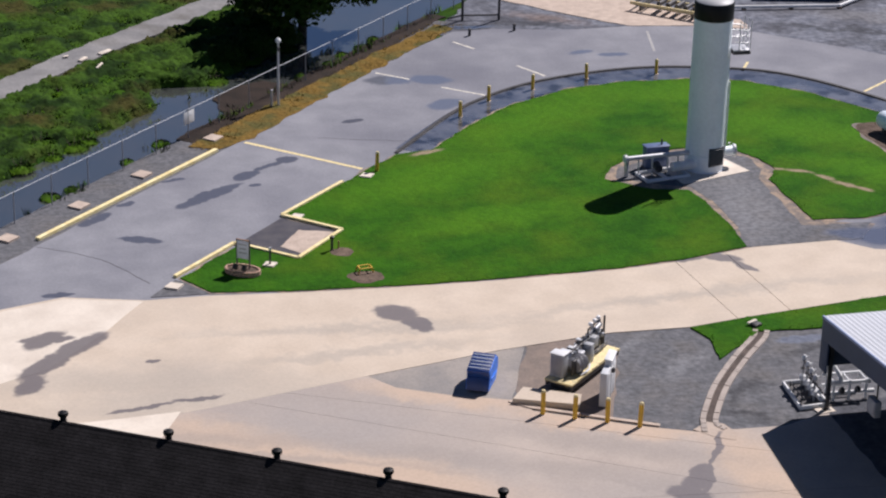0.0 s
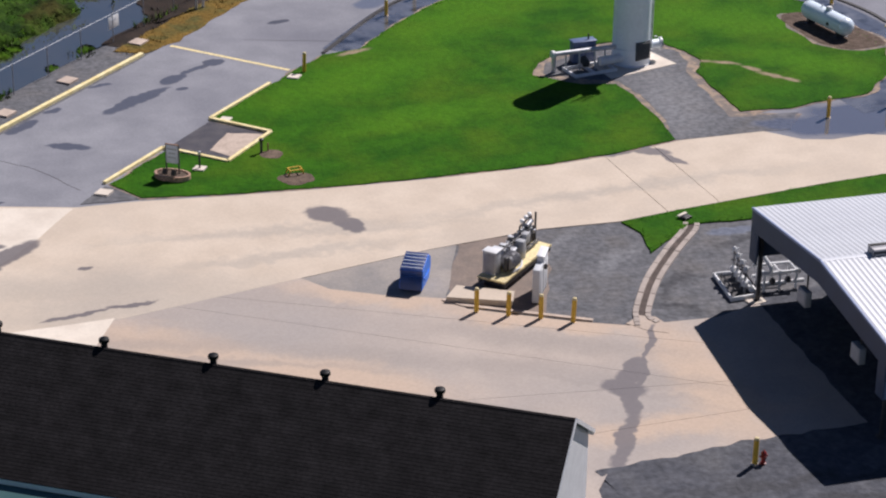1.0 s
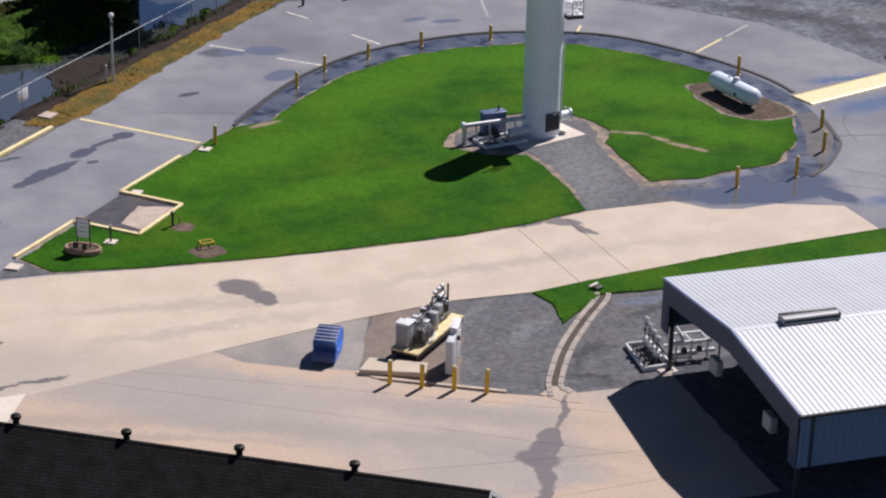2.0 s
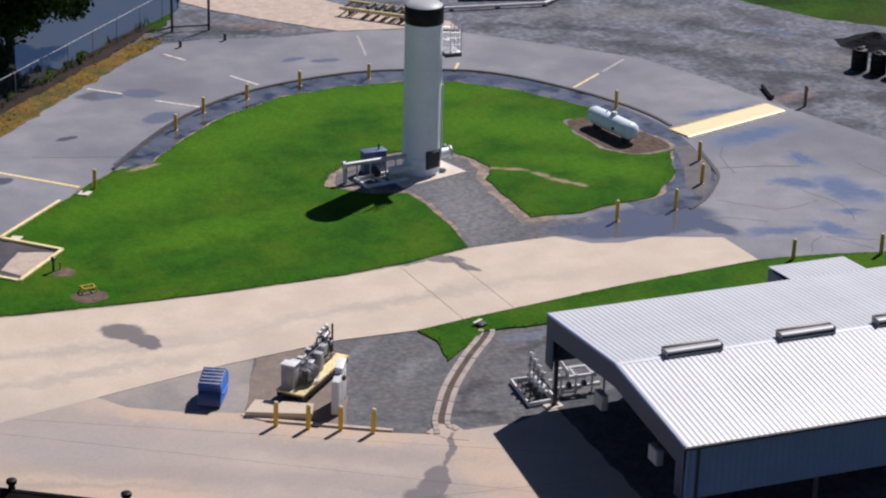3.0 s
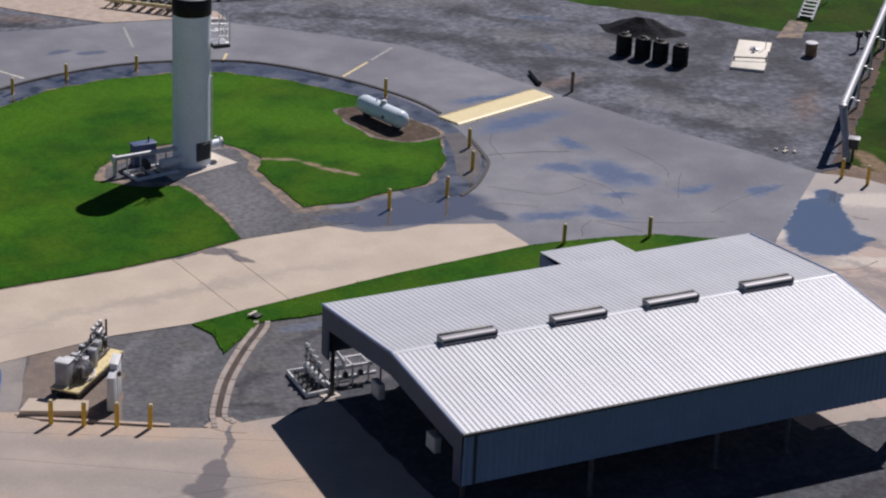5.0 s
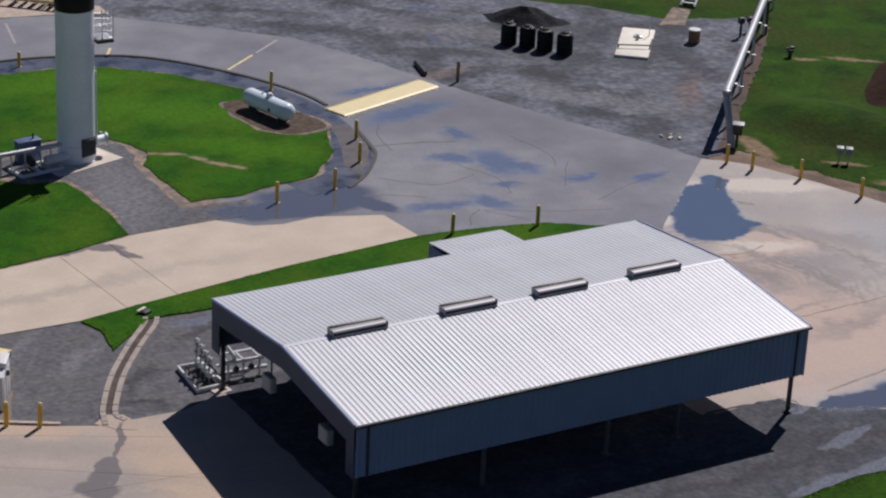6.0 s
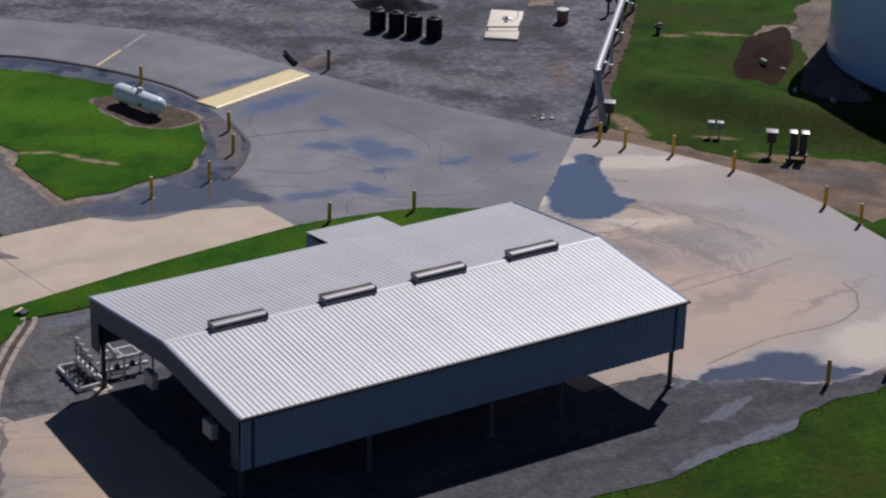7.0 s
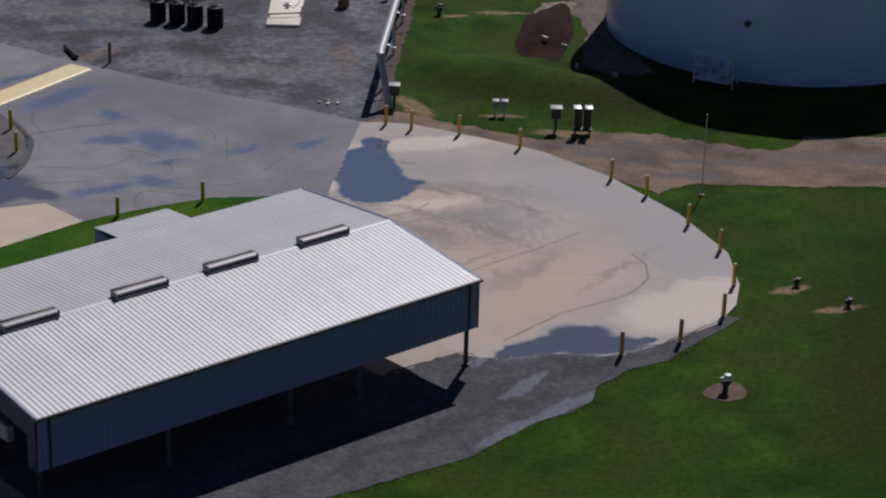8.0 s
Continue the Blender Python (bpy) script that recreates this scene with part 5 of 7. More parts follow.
    # lamp on the wall
    part("wall_lamp", lathe(BM(), [(0.05, 0), (0.08, 0.08), (0.03, 0.12)], (1.2, -0.6, 1.55), 12), M["white_paint"], t)
    return t


make_tower()
slab("tower_plinth", [(3.3, 40.5), (7.65, 41.85), (6.8, 44.3), (2.9, 42.9)], 0.075, 0.0, M["concrete_pale"], "pale square concrete plinth under the tower", "plinth")

# pipe header, skid frame and cabinets beside the tower
hd = thing("pipe_header", "low pale pipe header on supports beside the tower", "pipework", 0, 0)
bm = tube(BM(), [(0.5, 42.2, 0.1), (0.5, 42.2, 1.12), (4.4, 42.6, 1.12)], 0.13, 14)
part("main_pipe", bm, M["galv"], hd)
part("flange", rod(BM(), (0.34, 42.18, 1.12), (0.5, 42.2, 1.12), 0.22, seg=16), M["white_paint"], hd)
part("lower_pipe", tube(BM(), [(3.1, 42.0, 0.55), (4.6, 42.25, 0.55)], 0.25, 14), M["white_paint"], hd)
for x in (1.2, 2.0, 2.9, 3.5):
    part("support", tube(BM(), [(x, 42.15, 0.04), (x, 42.25, 1.1)], 0.05, 8), M["galv"], hd)
part("valve", rod(BM(), (2.3, 41.9, 0.5), (2.3, 42.4, 0.62), 0.22, seg=14), M["steel_dark"], hd)
fr = thing("steel_skid", "pale grey rectangular steel skid frame on the ground", "skid", 2.55, 41.99, 0.06, 11)
fr.scale = (0.84, 0.92, 1.1)
for y in (-0.75, 0.75):
    part("rail", box(BM(), (3.2, 0.14, 0.16), (0, y, 0.08), (0, 0, 0), 0.01), M["white_paint"], fr)
for x in (-1.55, -0.1, 1.55):
    part("cross_member", box(BM(), (0.14, 1.5, 0.16), (x, 0, 0.08), (0, 0, 0), 0.01), M["white_paint"], fr)
cb = thing("equipment_cabinet", "dark blue-grey equipment cabinet behind the pipe header", "cabinet", 2.6, 43.4, 0.04, 5)
cb.scale = (0.8, 0.85, 0.95)
part("body", box(BM(), (1.7, 0.7, 1.25), (0, 0, 0.72), (0, 0, 0), 0.03), M["navy"], cb)
part("roof", box(BM(), (1.8, 0.8, 0.06), (0, 0, 1.38), (0, 0, 0), 0.02), M["navy"], cb)
part("exhaust", rod(BM(), (0.4, 0, 1.4), (0.4, 0, 1.75), 0.06), M["black"], cb)
part("base", box(BM(), (1.8, 0.8, 0.1), (0, 0, 0.05)), M["steel_dark"], cb)


# ---- propane tank ----
def make_tank():
    a, b = Vector((17.72, 46.95)), Vector((18.66, 42.95))
    mid = (a + b) / 2
    turn = math.degrees(math.atan2(b.y - a.y, b.x - a.x))
    t = thing("gas_tank", "white horizontal cylindrical gas tank on saddle feet", "gas tank", mid.x, mid.y, 0.05, turn)
    prof = [(0.05, -2.14)] + [(0.53 * math.sin(q), -1.68 - 0.46 * math.cos(q)) for q in (math.pi / 2 * k / 8 for k in range(1, 9))]
    prof += [(r, -h) for r, h in prof[::-1]]
    bm = lathe(BM(), prof, (0, 0, 0.78), 36, Euler((0, math.pi / 2, 0)).to_matrix().to_4x4())
    part("shell", bm, M["tank_paint"], t)
    for x in (-1.35, 1.35):
        part("saddle", box(BM(), (0.18, 0.7, 0.4), (x, 0, 0.2), (0, 0, 0), 0.02), M["steel_dark"], t)
        part("foot", box(BM(), (0.4, 0.9, 0.08), (x, 0, 0.04), (0, 0, 0), 0.02), M["steel_dark"], t)
    part("valve_dome", lathe(BM(), [(0.2, 0), (0.2, 0.14), (0.14, 0.22), (0.04, 0.24)], (0.1, 0, 1.28), 20), M["white_paint"], t)
    part("filler_valve", rod(BM(), (-0.55, 0, 1.26), (-0.55, 0, 1.44), 0.05), M["galv"], t)
    part("gauge", rod(BM(), (0.7, -0.52, 0.72), (0.7, -0.57, 0.72), 0.1, seg=16), M["black"], t)
    for x in (-1.68, 1.68):
        part("weld_ring", lathe(BM(), [(0.532, -0.02), (0.538, 0.0), (0.532, 0.02)], (x, 0, 0.78), 36, Euler((0, math.pi / 2, 0)).to_matrix().to_4x4()), M["white_paint"], t)
    return t


make_tank()
tank_edge = [tuple(p) for p in rounded([(16.35, 47.2), (17.3, 48.2), (18.6, 47.7), (20.2, 44.6), (20.6, 42.2), (19.2, 41.5), (17.7, 41.8), (16.7, 43.6)], 5)]
slab("bed_border", ragged(grown(tank_edge, 0.3, 2.0), 0.1, 0.4), 0.094, 0.0, M["sand"], "worn sandy rim of the bed under the gas tank", "bed")
slab("tank_bed", ragged(tank_edge, 0.1, 0.4), 0.1, 0.0, M["mulch"], "bare earth bed under the gas tank", "bed")


# ---- bollards ----
def make_bollard():
    b = thing("bollard", "yellow painted steel bollard with a domed top", "bollard", -12.1, 15.0, 0.03, 0, "yellow bollards")
    part("pipe", lathe(BM(), [(0.105, 0.0), (0.105, 1.1)], seg=18), M["yellow"], b)
    part("cap", lathe(BM(), [(0.105, 1.1), (0.1, 1.15), (0.075, 1.19), (0.02, 1.21)], seg=18), M["yellow_faded"], b, "sun-faded domed cap")
    part("footing", lathe(BM(), [(0.15, -0.02), (0.15, 0.01), (0.11, 0.03)], seg=18), M["concrete"], b)
    return b


first_bollard = make_bollard()
LOOP = [(-6.1, 53.6), (-3.7, 56.1), (-0.5, 57.7), (3.4, 59.2), (8.0, 59.3), (-12.9, 45.5), (20.5, 49.3), (21.2, 39.5), (19.6, 36.1), (16.4, 33.0), (12.6, 32.4)]
ROADSIDE = [(-10.85, 14.3), (-9.55, 13.7), (-8.3, 13.0), (19.0, 24.6), (23.8, 23.8)]
TURNING = [(39.0, 27.5), (39.7, 26.0), (41.4, 23.7), (42.8, 20.0), (43.7, 13.4), (43.6, 10.5), (42.5, 6.2), (41.4, 2.8), (38.8, -0.7), (35.8, -2.9), (32.1, -3.7), (28.9, -3.1)]
for spots in (LOOP, ROADSIDE, TURNING):
    for x, y in spots:
        short = Matrix.Diagonal((1, 1, 0.82 if y > 52 else 1, 1))
        copy_thing(first_bollard, pose(x, y, 0.03, random.uniform(-1.5, 1.5), random.uniform(-1.5, 1.5), random.uniform(0, 360)) @ short)


# ---- big storage tank ----
def make_storage():
    t = thing("storage_tank", "huge pale blue-grey cylindrical storage tank", "storage tank", 71.8, 26.6, -0.05)
    R, H = 11.8, 10.4
    part("shell", lathe(BM(), [(R, 0), (R, H)], seg=160), M["tank_grey"], t)
    part("roof", lathe(BM(), [(R + 0.1, H), (R + 0.1, H + 0.12), (R * 0.6, H + 0.9), (0.1, H + 1.4)], seg=96), M["tank_grey"], t)
    part("base_ring", lathe(BM(), [(R + 0.12, 0), (R + 0.12, 0.1), (R, 0.12)], seg=120), M["steel_dark"], t)
    for k in range(1, 5):
        part("seam", lathe(BM(), [(R + 0.004, H * k / 5 - 0.02), (R + 0.012, H * k / 5), (R + 0.004, H * k / 5 + 0.02)], seg=120), M["tank_grey"], t)
    a = math.radians(203)
    v = lambda r, da, z: (r * math.cos(a + da), r * math.sin(a + da), z)
    part("manhole", rod(BM(), v(R - 0.1, -0.03, 1.0), v(R + 0.25, -0.03, 1.0), 0.38, seg=20), M["white_paint"], t)
    part("nozzle", rod(BM(), v(R - 0.1, 0.07, 1.5), v(R + 1.0, 0.05, 0.9), 0.22, seg=16), M["white_paint"], t)
    part("nozzle_flange", rod(BM(), v(R + 0.95, 0.052, 0.93), v(R + 1.08, 0.048, 0.86), 0.34, seg=16), M["white_paint"], t)
    for da in (-0.09, 0.1):
        for out in (0.2, 1.4):
            part("platform_leg", rod(BM(), v(R + out, da, 0.0), v(R + out, da, 1.9), 0.06, seg=8), M["white_paint"], t)
        for z in (1.2, 1.9):
            part("platform_rail", rod(BM(), v(R + 0.1, da, z), v(R + 1.4, da, z), 0.05, seg=8), M["white_paint"], t)
    for z in (1.2, 1.9):
        part("platform_rail", rod(BM(), v(R + 1.4, -0.09, z), v(R + 1.4, 0.0, z), 0.05, seg=8), M["white_paint"], t)
    for da, z in ((-0.05, 0.75), (0.0, 0.62), (0.055, 0.8)):
        part("valve", rod(BM(), v(R + 0.1, da, z), v(R + 1.15, da * 0.4, z - 0.2), 0.17, seg=14), M["white_paint"], t)
        part("valve_flange", rod(BM(), v(R + 0.55, da * 0.75, z - 0.1), v(R + 0.65, da * 0.7, z - 0.12), 0.27, seg=14), M["galv"], t)
    pf = box(BM(), (1.6, 2.3, 0.08), v(R + 0.8, 0.0, 0.35), (0, 0, math.degrees(a)), 0.01)
    part("platform", pf, M["white_paint"], t)
    part("gauge", rod(BM(), v(R - 0.05, 0.131, 3.85), v(R + 0.15, 0.131, 3.85), 0.2, seg=12), M["black"], t, "small dark gauge")
    return t


make_storage()

# ---- pump island ----
slab("asphalt_wedge", ragged([(-19.0, 20.3), (-17.8, 18.6), (-15.7, 17.4), (-13.1, 16.4), (-12.6, 17.7), (-10.9, 22.2), (-12.4, 22.0)], 0.06), 0.03, -0.05, M["wedge"], "smooth grey asphalt wedge under the dumpster", "pavement")
slab("brown_gravel", ragged([(-12.7, 17.6), (-12.2, 15.6), (-9.2, 14.0), (-8.0, 17.4), (-6.8, 20.6), (-7.4, 22.4), (-10.8, 22.0)], 0.15), 0.024, -0.05, M["brown_gravel"], "brownish gravel around the pump skid")
slab("equipment_slab", [(-12.35, 17.29), (-10.01, 16.07), (-10.4, 15.13), (-13.12, 16.25)], 0.3, -0.05, M["concrete"], "small raised concrete slab in front of the pump skid", "slab")
tagged(link("slab_kerb", strip([(-13.2, 16.5), (-12.5, 15.75), (-7.4, 12.95)], 0.2, 0.09, 0.0), M["concrete_pink"]), "thin concrete kerb behind the bollards", "kerb", kind="structure")


def make_dumpster():
    d = thing("dumpster", "blue steel dumpster with a pale-striped sloping lid", "dumpster", -14.0, 18.35, 0.035, -28)
    prof = [(-0.85, 0.1), (0.6, 0.1), (1.0, 0.6), (0.95, 1.05), (0.55, 1.32), (-0.72, 1.02), (-0.62, 0.7)]
    bm = BM()
    w = 0.53
    a = [bm.verts.new((-w, y, z)) for y, z in prof]
    b = [bm.verts.new((w, y, z)) for y, z in prof]
    bm.faces.new(a)
    bm.faces.new(b[::-1])
    for k in range(7):
        bm.faces.new((a[k], b[k], b[(k + 1) % 7], a[(k + 1) % 7]))
    bmesh.ops.recalc_face_normals(bm, faces=bm.faces[:])
    bmesh.ops.bevel(bm, geom=bm.edges[:], offset=0.025, segments=2, affect="EDGES")
    part("body", bm, M["blue"], d)
    ang = math.degrees(math.atan2(0.3, 1.27))
    part("lid", box(BM(), (1.02, 1.28, 0.03), (0, -0.085, 1.19), (ang, 0, 0), 0.01), M["blue_dark"], d, "dark blue lid")
    for k in range(5):
        t = (k + 0.6) / 5.4
        part("lid_rib", box(BM(), (0.96, 0.04, 0.045), (0, -0.7 + 1.25 * t, 1.06 + 0.3 * t), (ang, 0, 0), 0.012), M["board"], d, "pale lid rib")
    # sheets added over the blue body to paint its front as shaded
    part("front_panel", box(BM(), (1.0, 0.03, 0.62), (0, -0.76, 0.4), (-21, 0, 0), 0.01), M["blue_dark"], d, "darker blue sheet holding the shade of the front")
    part("front_panel", box(BM(), (1.0, 0.03, 0.32), (0, -0.7, 0.86), (17, 0, 0), 0.01), M["blue_dark"], d, "darker blue sheet holding the shade of the front")
    for s in (-1, 1):
        part("lift_pocket", box(BM(), (0.05, 1.0, 0.12), (s * 0.55, 0.1, 0.5), (0, 0, 0), 0.02), M["blue"], d)
        for y in (-0.6, 0.45):
            part("caster", rod(BM(), (s * 0.4 - 0.04, y, 0.07), (s * 0.4 + 0.04, y, 0.07), 0.07), M["black"], d)
    return d


make_dumpster()


def make_skid():
    s = thing("pump_skid", "pump skid with grey boxes and pipes on a yellow deck", "pump skid", -9.2, 18.6, 0.03, 45.4)
    part("deck", box(BM(), (4.7, 1.4, 0.09), (0, 0, 0.5), (0, 0, 0), 0.015), M["yellow_faded"], s, "worn yellow steel deck")
    for y in (-0.62, 0.62):
        part("beam", box(BM(), (4.6, 0.12, 0.2), (0, y, 0.35), (0, 0, 0), 0.01), M["steel_dark"], s)
    for x in (-1.9, -0.5, 0.9, 2.0):
        part("leg", box(BM(), (0.14, 1.1, 0.27), (x, 0, 0.13), (0, 0, 0), 0.01), M["steel_dark"], s)
    cab = part("cabinet", box(BM(), (0.5, 0.66, 1.1), (-1.75, 0.3, 1.1), (0, 0, 0), 0.03), M["panel_grey"], s)
    part("cabinet_lid", box(BM(), (0.55, 0.72, 0.05), (-1.75, 0.3, 1.67), (0, 0, 0), 0.02), M["white_paint"], cab)
    part("cabinet_door", box(BM(), (0.02, 0.54, 0.9), (-2.01, 0.3, 1.1), (0, 0, 0), 0.005), M["vent_grey"], cab)
    mot = part("motor", lathe(BM(), [(0.1, -0.42), (0.3, -0.4), (0.36, -0.3), (0.36, 0.3), (0.3, 0.4), (0.1, 0.42)], (-0.95, -0.25, 0.98), 28, Euler((0, math.pi / 2, 0)).to_matrix().to_4x4()), M["vent_grey"], s, "grey finned electric motor")
    for k in range(9):
        part("fin", lathe(BM(), [(0.36, -0.008), (0.4, -0.006), (0.4, 0.006), (0.36, 0.008)], (-1.2 + 0.06 * k, -0.25, 0.98), 24, Euler((0, math.pi / 2, 0)).to_matrix().to_4x4()), M["vent_grey"], mot, smooth=False)
    part("hose", tube(BM(), [(-1.3, -0.55, 0.58), (-1.0, -0.66, 0.66), (-0.6, -0.62, 0.62), (-0.3, -0.5, 0.75)], 0.05), M["white_paint"], s, "white hose")
    part("belt_guard", box(BM(), (0.5, 0.16, 0.7), (-1.35, -0.3, 1.0), (0, 0, 0), 0.06), M["steel_dark"], s)
    part("compressor", box(BM(), (0.55, 0.5, 0.65), (-0.2, 0.1, 0.9), (0, 0, 0), 0.06), M["steel"], s)
    part("filter_can", lathe(BM(), [(0.18, 0), (0.2, 0.05), (0.2, 0.55), (0.1, 0.65)], (0.1, 0.42, 0.55), 18), M["galv"], s)
    b2 = part("junction_box", box(BM(), (0.4, 0.34, 0.65), (0.35, 0.0, 1.0), (0, 0, 0), 0.02), M["siding"], s)
    part("box_stand", box(BM(), (0.08, 0.08, 0.3), (0.35, 0.0, 0.62)), M["steel_dark"], b2)
    part("control_box", box(BM(), (0.4, 0.3, 0.5), (1.1, 0.05, 1.2), (0, 0, 0), 0.02), M["panel_grey"], s)
    for k, (x, y, h) in enumerate(((0.75, 0.4, 1.5), (0.95, 0.0, 1.4), (1.2, 0.4, 1.6), (1.4, 0.05, 1.5), (1.65, 0.4, 1.7), (1.8, 0.0, 1.55), (2.0, 0.3, 1.8), (-0.5, 0.35, 1.35), (0.0, 0.45, 1.4))):
        part("stand_pipe", tube(BM(), [(x, y, 0.55), (x, y, h)], 0.05, 8), M["steel_dark"] if k % 2 else M["steel"], s)
        part("fitting", lathe(BM(), [(0.1, 0), (0.11, 0.04), (0.11, 0.16), (0.06, 0.2)], (x, y, h - 0.35), 12), M["steel"], s)
    for z, y, x0, x1 in ((1.3, 0.4, -1.4, 1.9), (1.42, 0.15, -1.4, 1.6), (1.1, 0.05, -0.6, 2.0), (1.5, 0.3, 0.7, 2.05), (0.85, -0.15, 0.6, 2.1)):
        part("pipe_run", tube(BM(), [(x0, y, z - 0.3), (x0 + 0.1, y, z), (x1, y, z)], 0.03, 8), M["steel_dark"] if y < 0.2 else M["steel"], s)
    for x in (-0.6, 0.2, 1.2):
        part("pipe_rack", tube(BM(), [(x, 0.0, 0.55), (x, 0.0, 1.4), (x, 0.5, 1.4), (x, 0.5, 0.55)], 0.035, 8), M["steel_dark"], s)
    for k, (x, y, z, w, h) in enumerate(((-0.75, 0.45, 1.0, 0.3, 0.4), (-0.3, 0.5, 1.15, 0.26, 0.3), (0.75, 0.15, 0.8, 0.3, 0.4), (1.3, 0.25, 0.9, 0.34, 0.55), (1.7, 0.2, 1.0, 0.3, 0.6), (2.0, 0.45, 0.9, 0.24, 0.5), (0.55, 0.5, 1.2, 0.2, 0.35))):
        ib = part("instrument_box", box(BM(), (w, 0.24, h), (x, y, z), (0, 0, 0), 0.02), M["panel_grey"] if k % 2 else M["steel_dark"], s)
        part("box_lid", box(BM(), (w + 0.04, 0.28, 0.03), (x, y, z + h / 2 + 0.015), (0, 0, 0), 0.008), M["siding"], ib)
        part("box_post", box(BM(), (0.06, 0.06, z - h / 2 - 0.53), (x, y, (z - h / 2 + 0.55) / 2)), M["steel_dark"], ib)
    rng = random.Random(61)
    for k in range(16):
        x, y, h = rng.uniform(-1.4, 2.1), rng.uniform(0.0, 0.6), rng.uniform(0.85, 1.5)
        line = part("small_pipe", tube(BM(), [(x, y, 0.55), (x, y, h), (x + rng.uniform(-0.35, 0.35), y, h)], 0.022, 6), M["steel_dark"] if k % 3 else M["galv"], s)
        part("gauge", lathe(BM(), [(0.05, 0), (0.06, 0.02), (0.06, 0.05), (0.02, 0.06)], (x, y, h + 0.02), 10), M["white_paint"] if k % 2 else M["black"], line)
    for k in range(6):
        x = -1.2 + 0.6 * k
        part("low_pipe", tube(BM(), [(x, -0.05, 0.62), (x + 0.5, -0.05, 0.62), (x + 0.5, 0.4, 0.75)], 0.035, 6), M["steel_dark"], s)
    part("rear_cabinet", box(BM(), (0.6, 0.5, 0.85), (-1.1, 0.42, 1.02), (0, 0, 0), 0.02), M["siding"], s)
    part("tall_box", box(BM(), (0.34, 0.4, 0.9), (0.28, -0.12, 1.0), (0, 0, 0), 0.02), M["panel_grey"], s)
    rack = part("instrument_rack", tube(BM(), [(1.0, 0.3, 0.55), (1.0, 0.3, 1.75), (2.15, 0.3, 1.85), (2.15, 0.3, 0.55)], 0.04, 8), M["steel_dark"], s)
    for k in range(7):
        x = 1.08 + 0.16 * k
        part("rack_tube", rod(BM(), (x, 0.24 + 0.04 * (k % 3), 0.6), (x, 0.24 + 0.04 * (k % 3), 1.45 + 0.06 * (k % 4)), 0.035, seg=8), M["white_paint"] if k % 2 else M["galv"], rack)
        part("rack_valve", box(BM(), (0.11, 0.16, 0.13), (x, 0.22, 1.0 + 0.17 * (k % 4)), (0, 0, 0), 0.02), M["steel_dark"] if k % 2 else M["white_paint"], rack)
    for z in (0.95, 1.25, 1.55):
        part("rack_bar", rod(BM(), (1.0, 0.3, z), (2.15, 0.3, z), 0.025, seg=8), M["white_paint"], rack)
    for x, z in ((1.2, 1.95), (1.6, 1.98), (1.95, 2.0)):
        part("transmitter", lathe(BM(), [(0.05, -0.1), (0.1, -0.04), (0.1, 0.06), (0.04, 0.1)], (x, 0.3, z), 12), M["white_paint"], rack)
    for k in range(6):
        x = -1.5 + 0.7 * k
        part("deck_edge", box(BM(), (0.55, 0.05, 0.05), (x, -0.68, 0.56), (0, 0, 0), 0.01), M["yellow_faded"], s)
    part("silencer", rod(BM(), (1.5, 0.2, 1.6), (2.0, 0.2, 1.68), 0.11, seg=16), M["steel"], s)
    part("vent_stack", rod(BM(), (2.2, 0.1, 0.55), (2.2, 0.1, 2.05), 0.05), M["steel_dark"], s)
    return s


make_skid()

pn = thing("switchgear", "row of pale grey electrical switch cabinets on a rack", "electrical cabinet", -8.88, 15.95, 0.02, 61)
part("large_cabinet", box(BM(), (1.05, 0.3, 1.84), (0.45, 0, 0.99), (0, 0, 0), 0.02), M["siding"], pn)
part("small_cabinet", box(BM(), (0.85, 0.32, 1.6), (-0.55, 0, 0.87), (0, 0, 0), 0.02), M["siding"], pn)
part("rain_hood", box(BM(), (1.1, 0.38, 0.04), (0.45, 0, 1.94), (6, 0, 0), 0.01), M["white_paint"], pn)
for x in (-0.5, 0.15, 0.65):
    part("door", box(BM(), (0.4, 0.02, 1.3), (x, -0.17, 0.9), (0, 0, 0), 0.005), M["white_paint"], pn)
part("meter", lathe(BM(), [(0.12, 0), (0.12, 0.1), (0.08, 0.13)], (-0.1, -0.2, 1.5), 16, Euler((math.pi / 2, 0, 0)).to_matrix().to_4x4()), M["steel_dark"], pn)
for x in (-0.9, 0.0, 0.85):
    part("foot", box(BM(), (0.1, 0.3, 0.1), (x, 0, 0.04)), M["steel_dark"], pn)
part("conduit", tube(BM(), [(1.0, 0, 0.05), (1.0, 0, 0.7), (0.85, 0, 0.8)], 0.05), M["galv"], pn)

# concrete drain channel
DRAIN = [(0.55, 21.5), (0.1, 20.7), (-1.5, 18.8), (-3.4, 16.2), (-4.8, 13.7), (-5.2, 12.7), (-5.2, 12.0)]
drain_line = rounded(DRAIN, 4, False)
drain_bed = tagged(link("drain_channel", strip(drain_line, 0.5, 0.03, -0.05), M["drain"]), "curved concrete drain channel in the gravel", "drain", kind="structure")
for side in (-1, 1):
    edge_line = []
    for k, p in enumerate(drain_line):
        dvec = (drain_line[min(k + 1, len(drain_line) - 1)] - drain_line[max(k - 1, 0)]).normalized()
        edge_line.append(p + Vector((-dvec.y, dvec.x)) * side * (0.27 + 0.25 * step(0.78, 1.0, k / len(drain_line))))
    for k in range(0, len(edge_line) - 1, 2):
        run = edge_line[k:k + 3]
        shrink = (run[-1] - run[0]).normalized() * 0.025
        wob = Vector((noise.noise((k, side, 1.0)), noise.noise((k, side, 2.0)))) * 0.05
        run = [run[0] + shrink + wob] + [q + wob for q in run[1:-1]] + [run[-1] - shrink + wob]
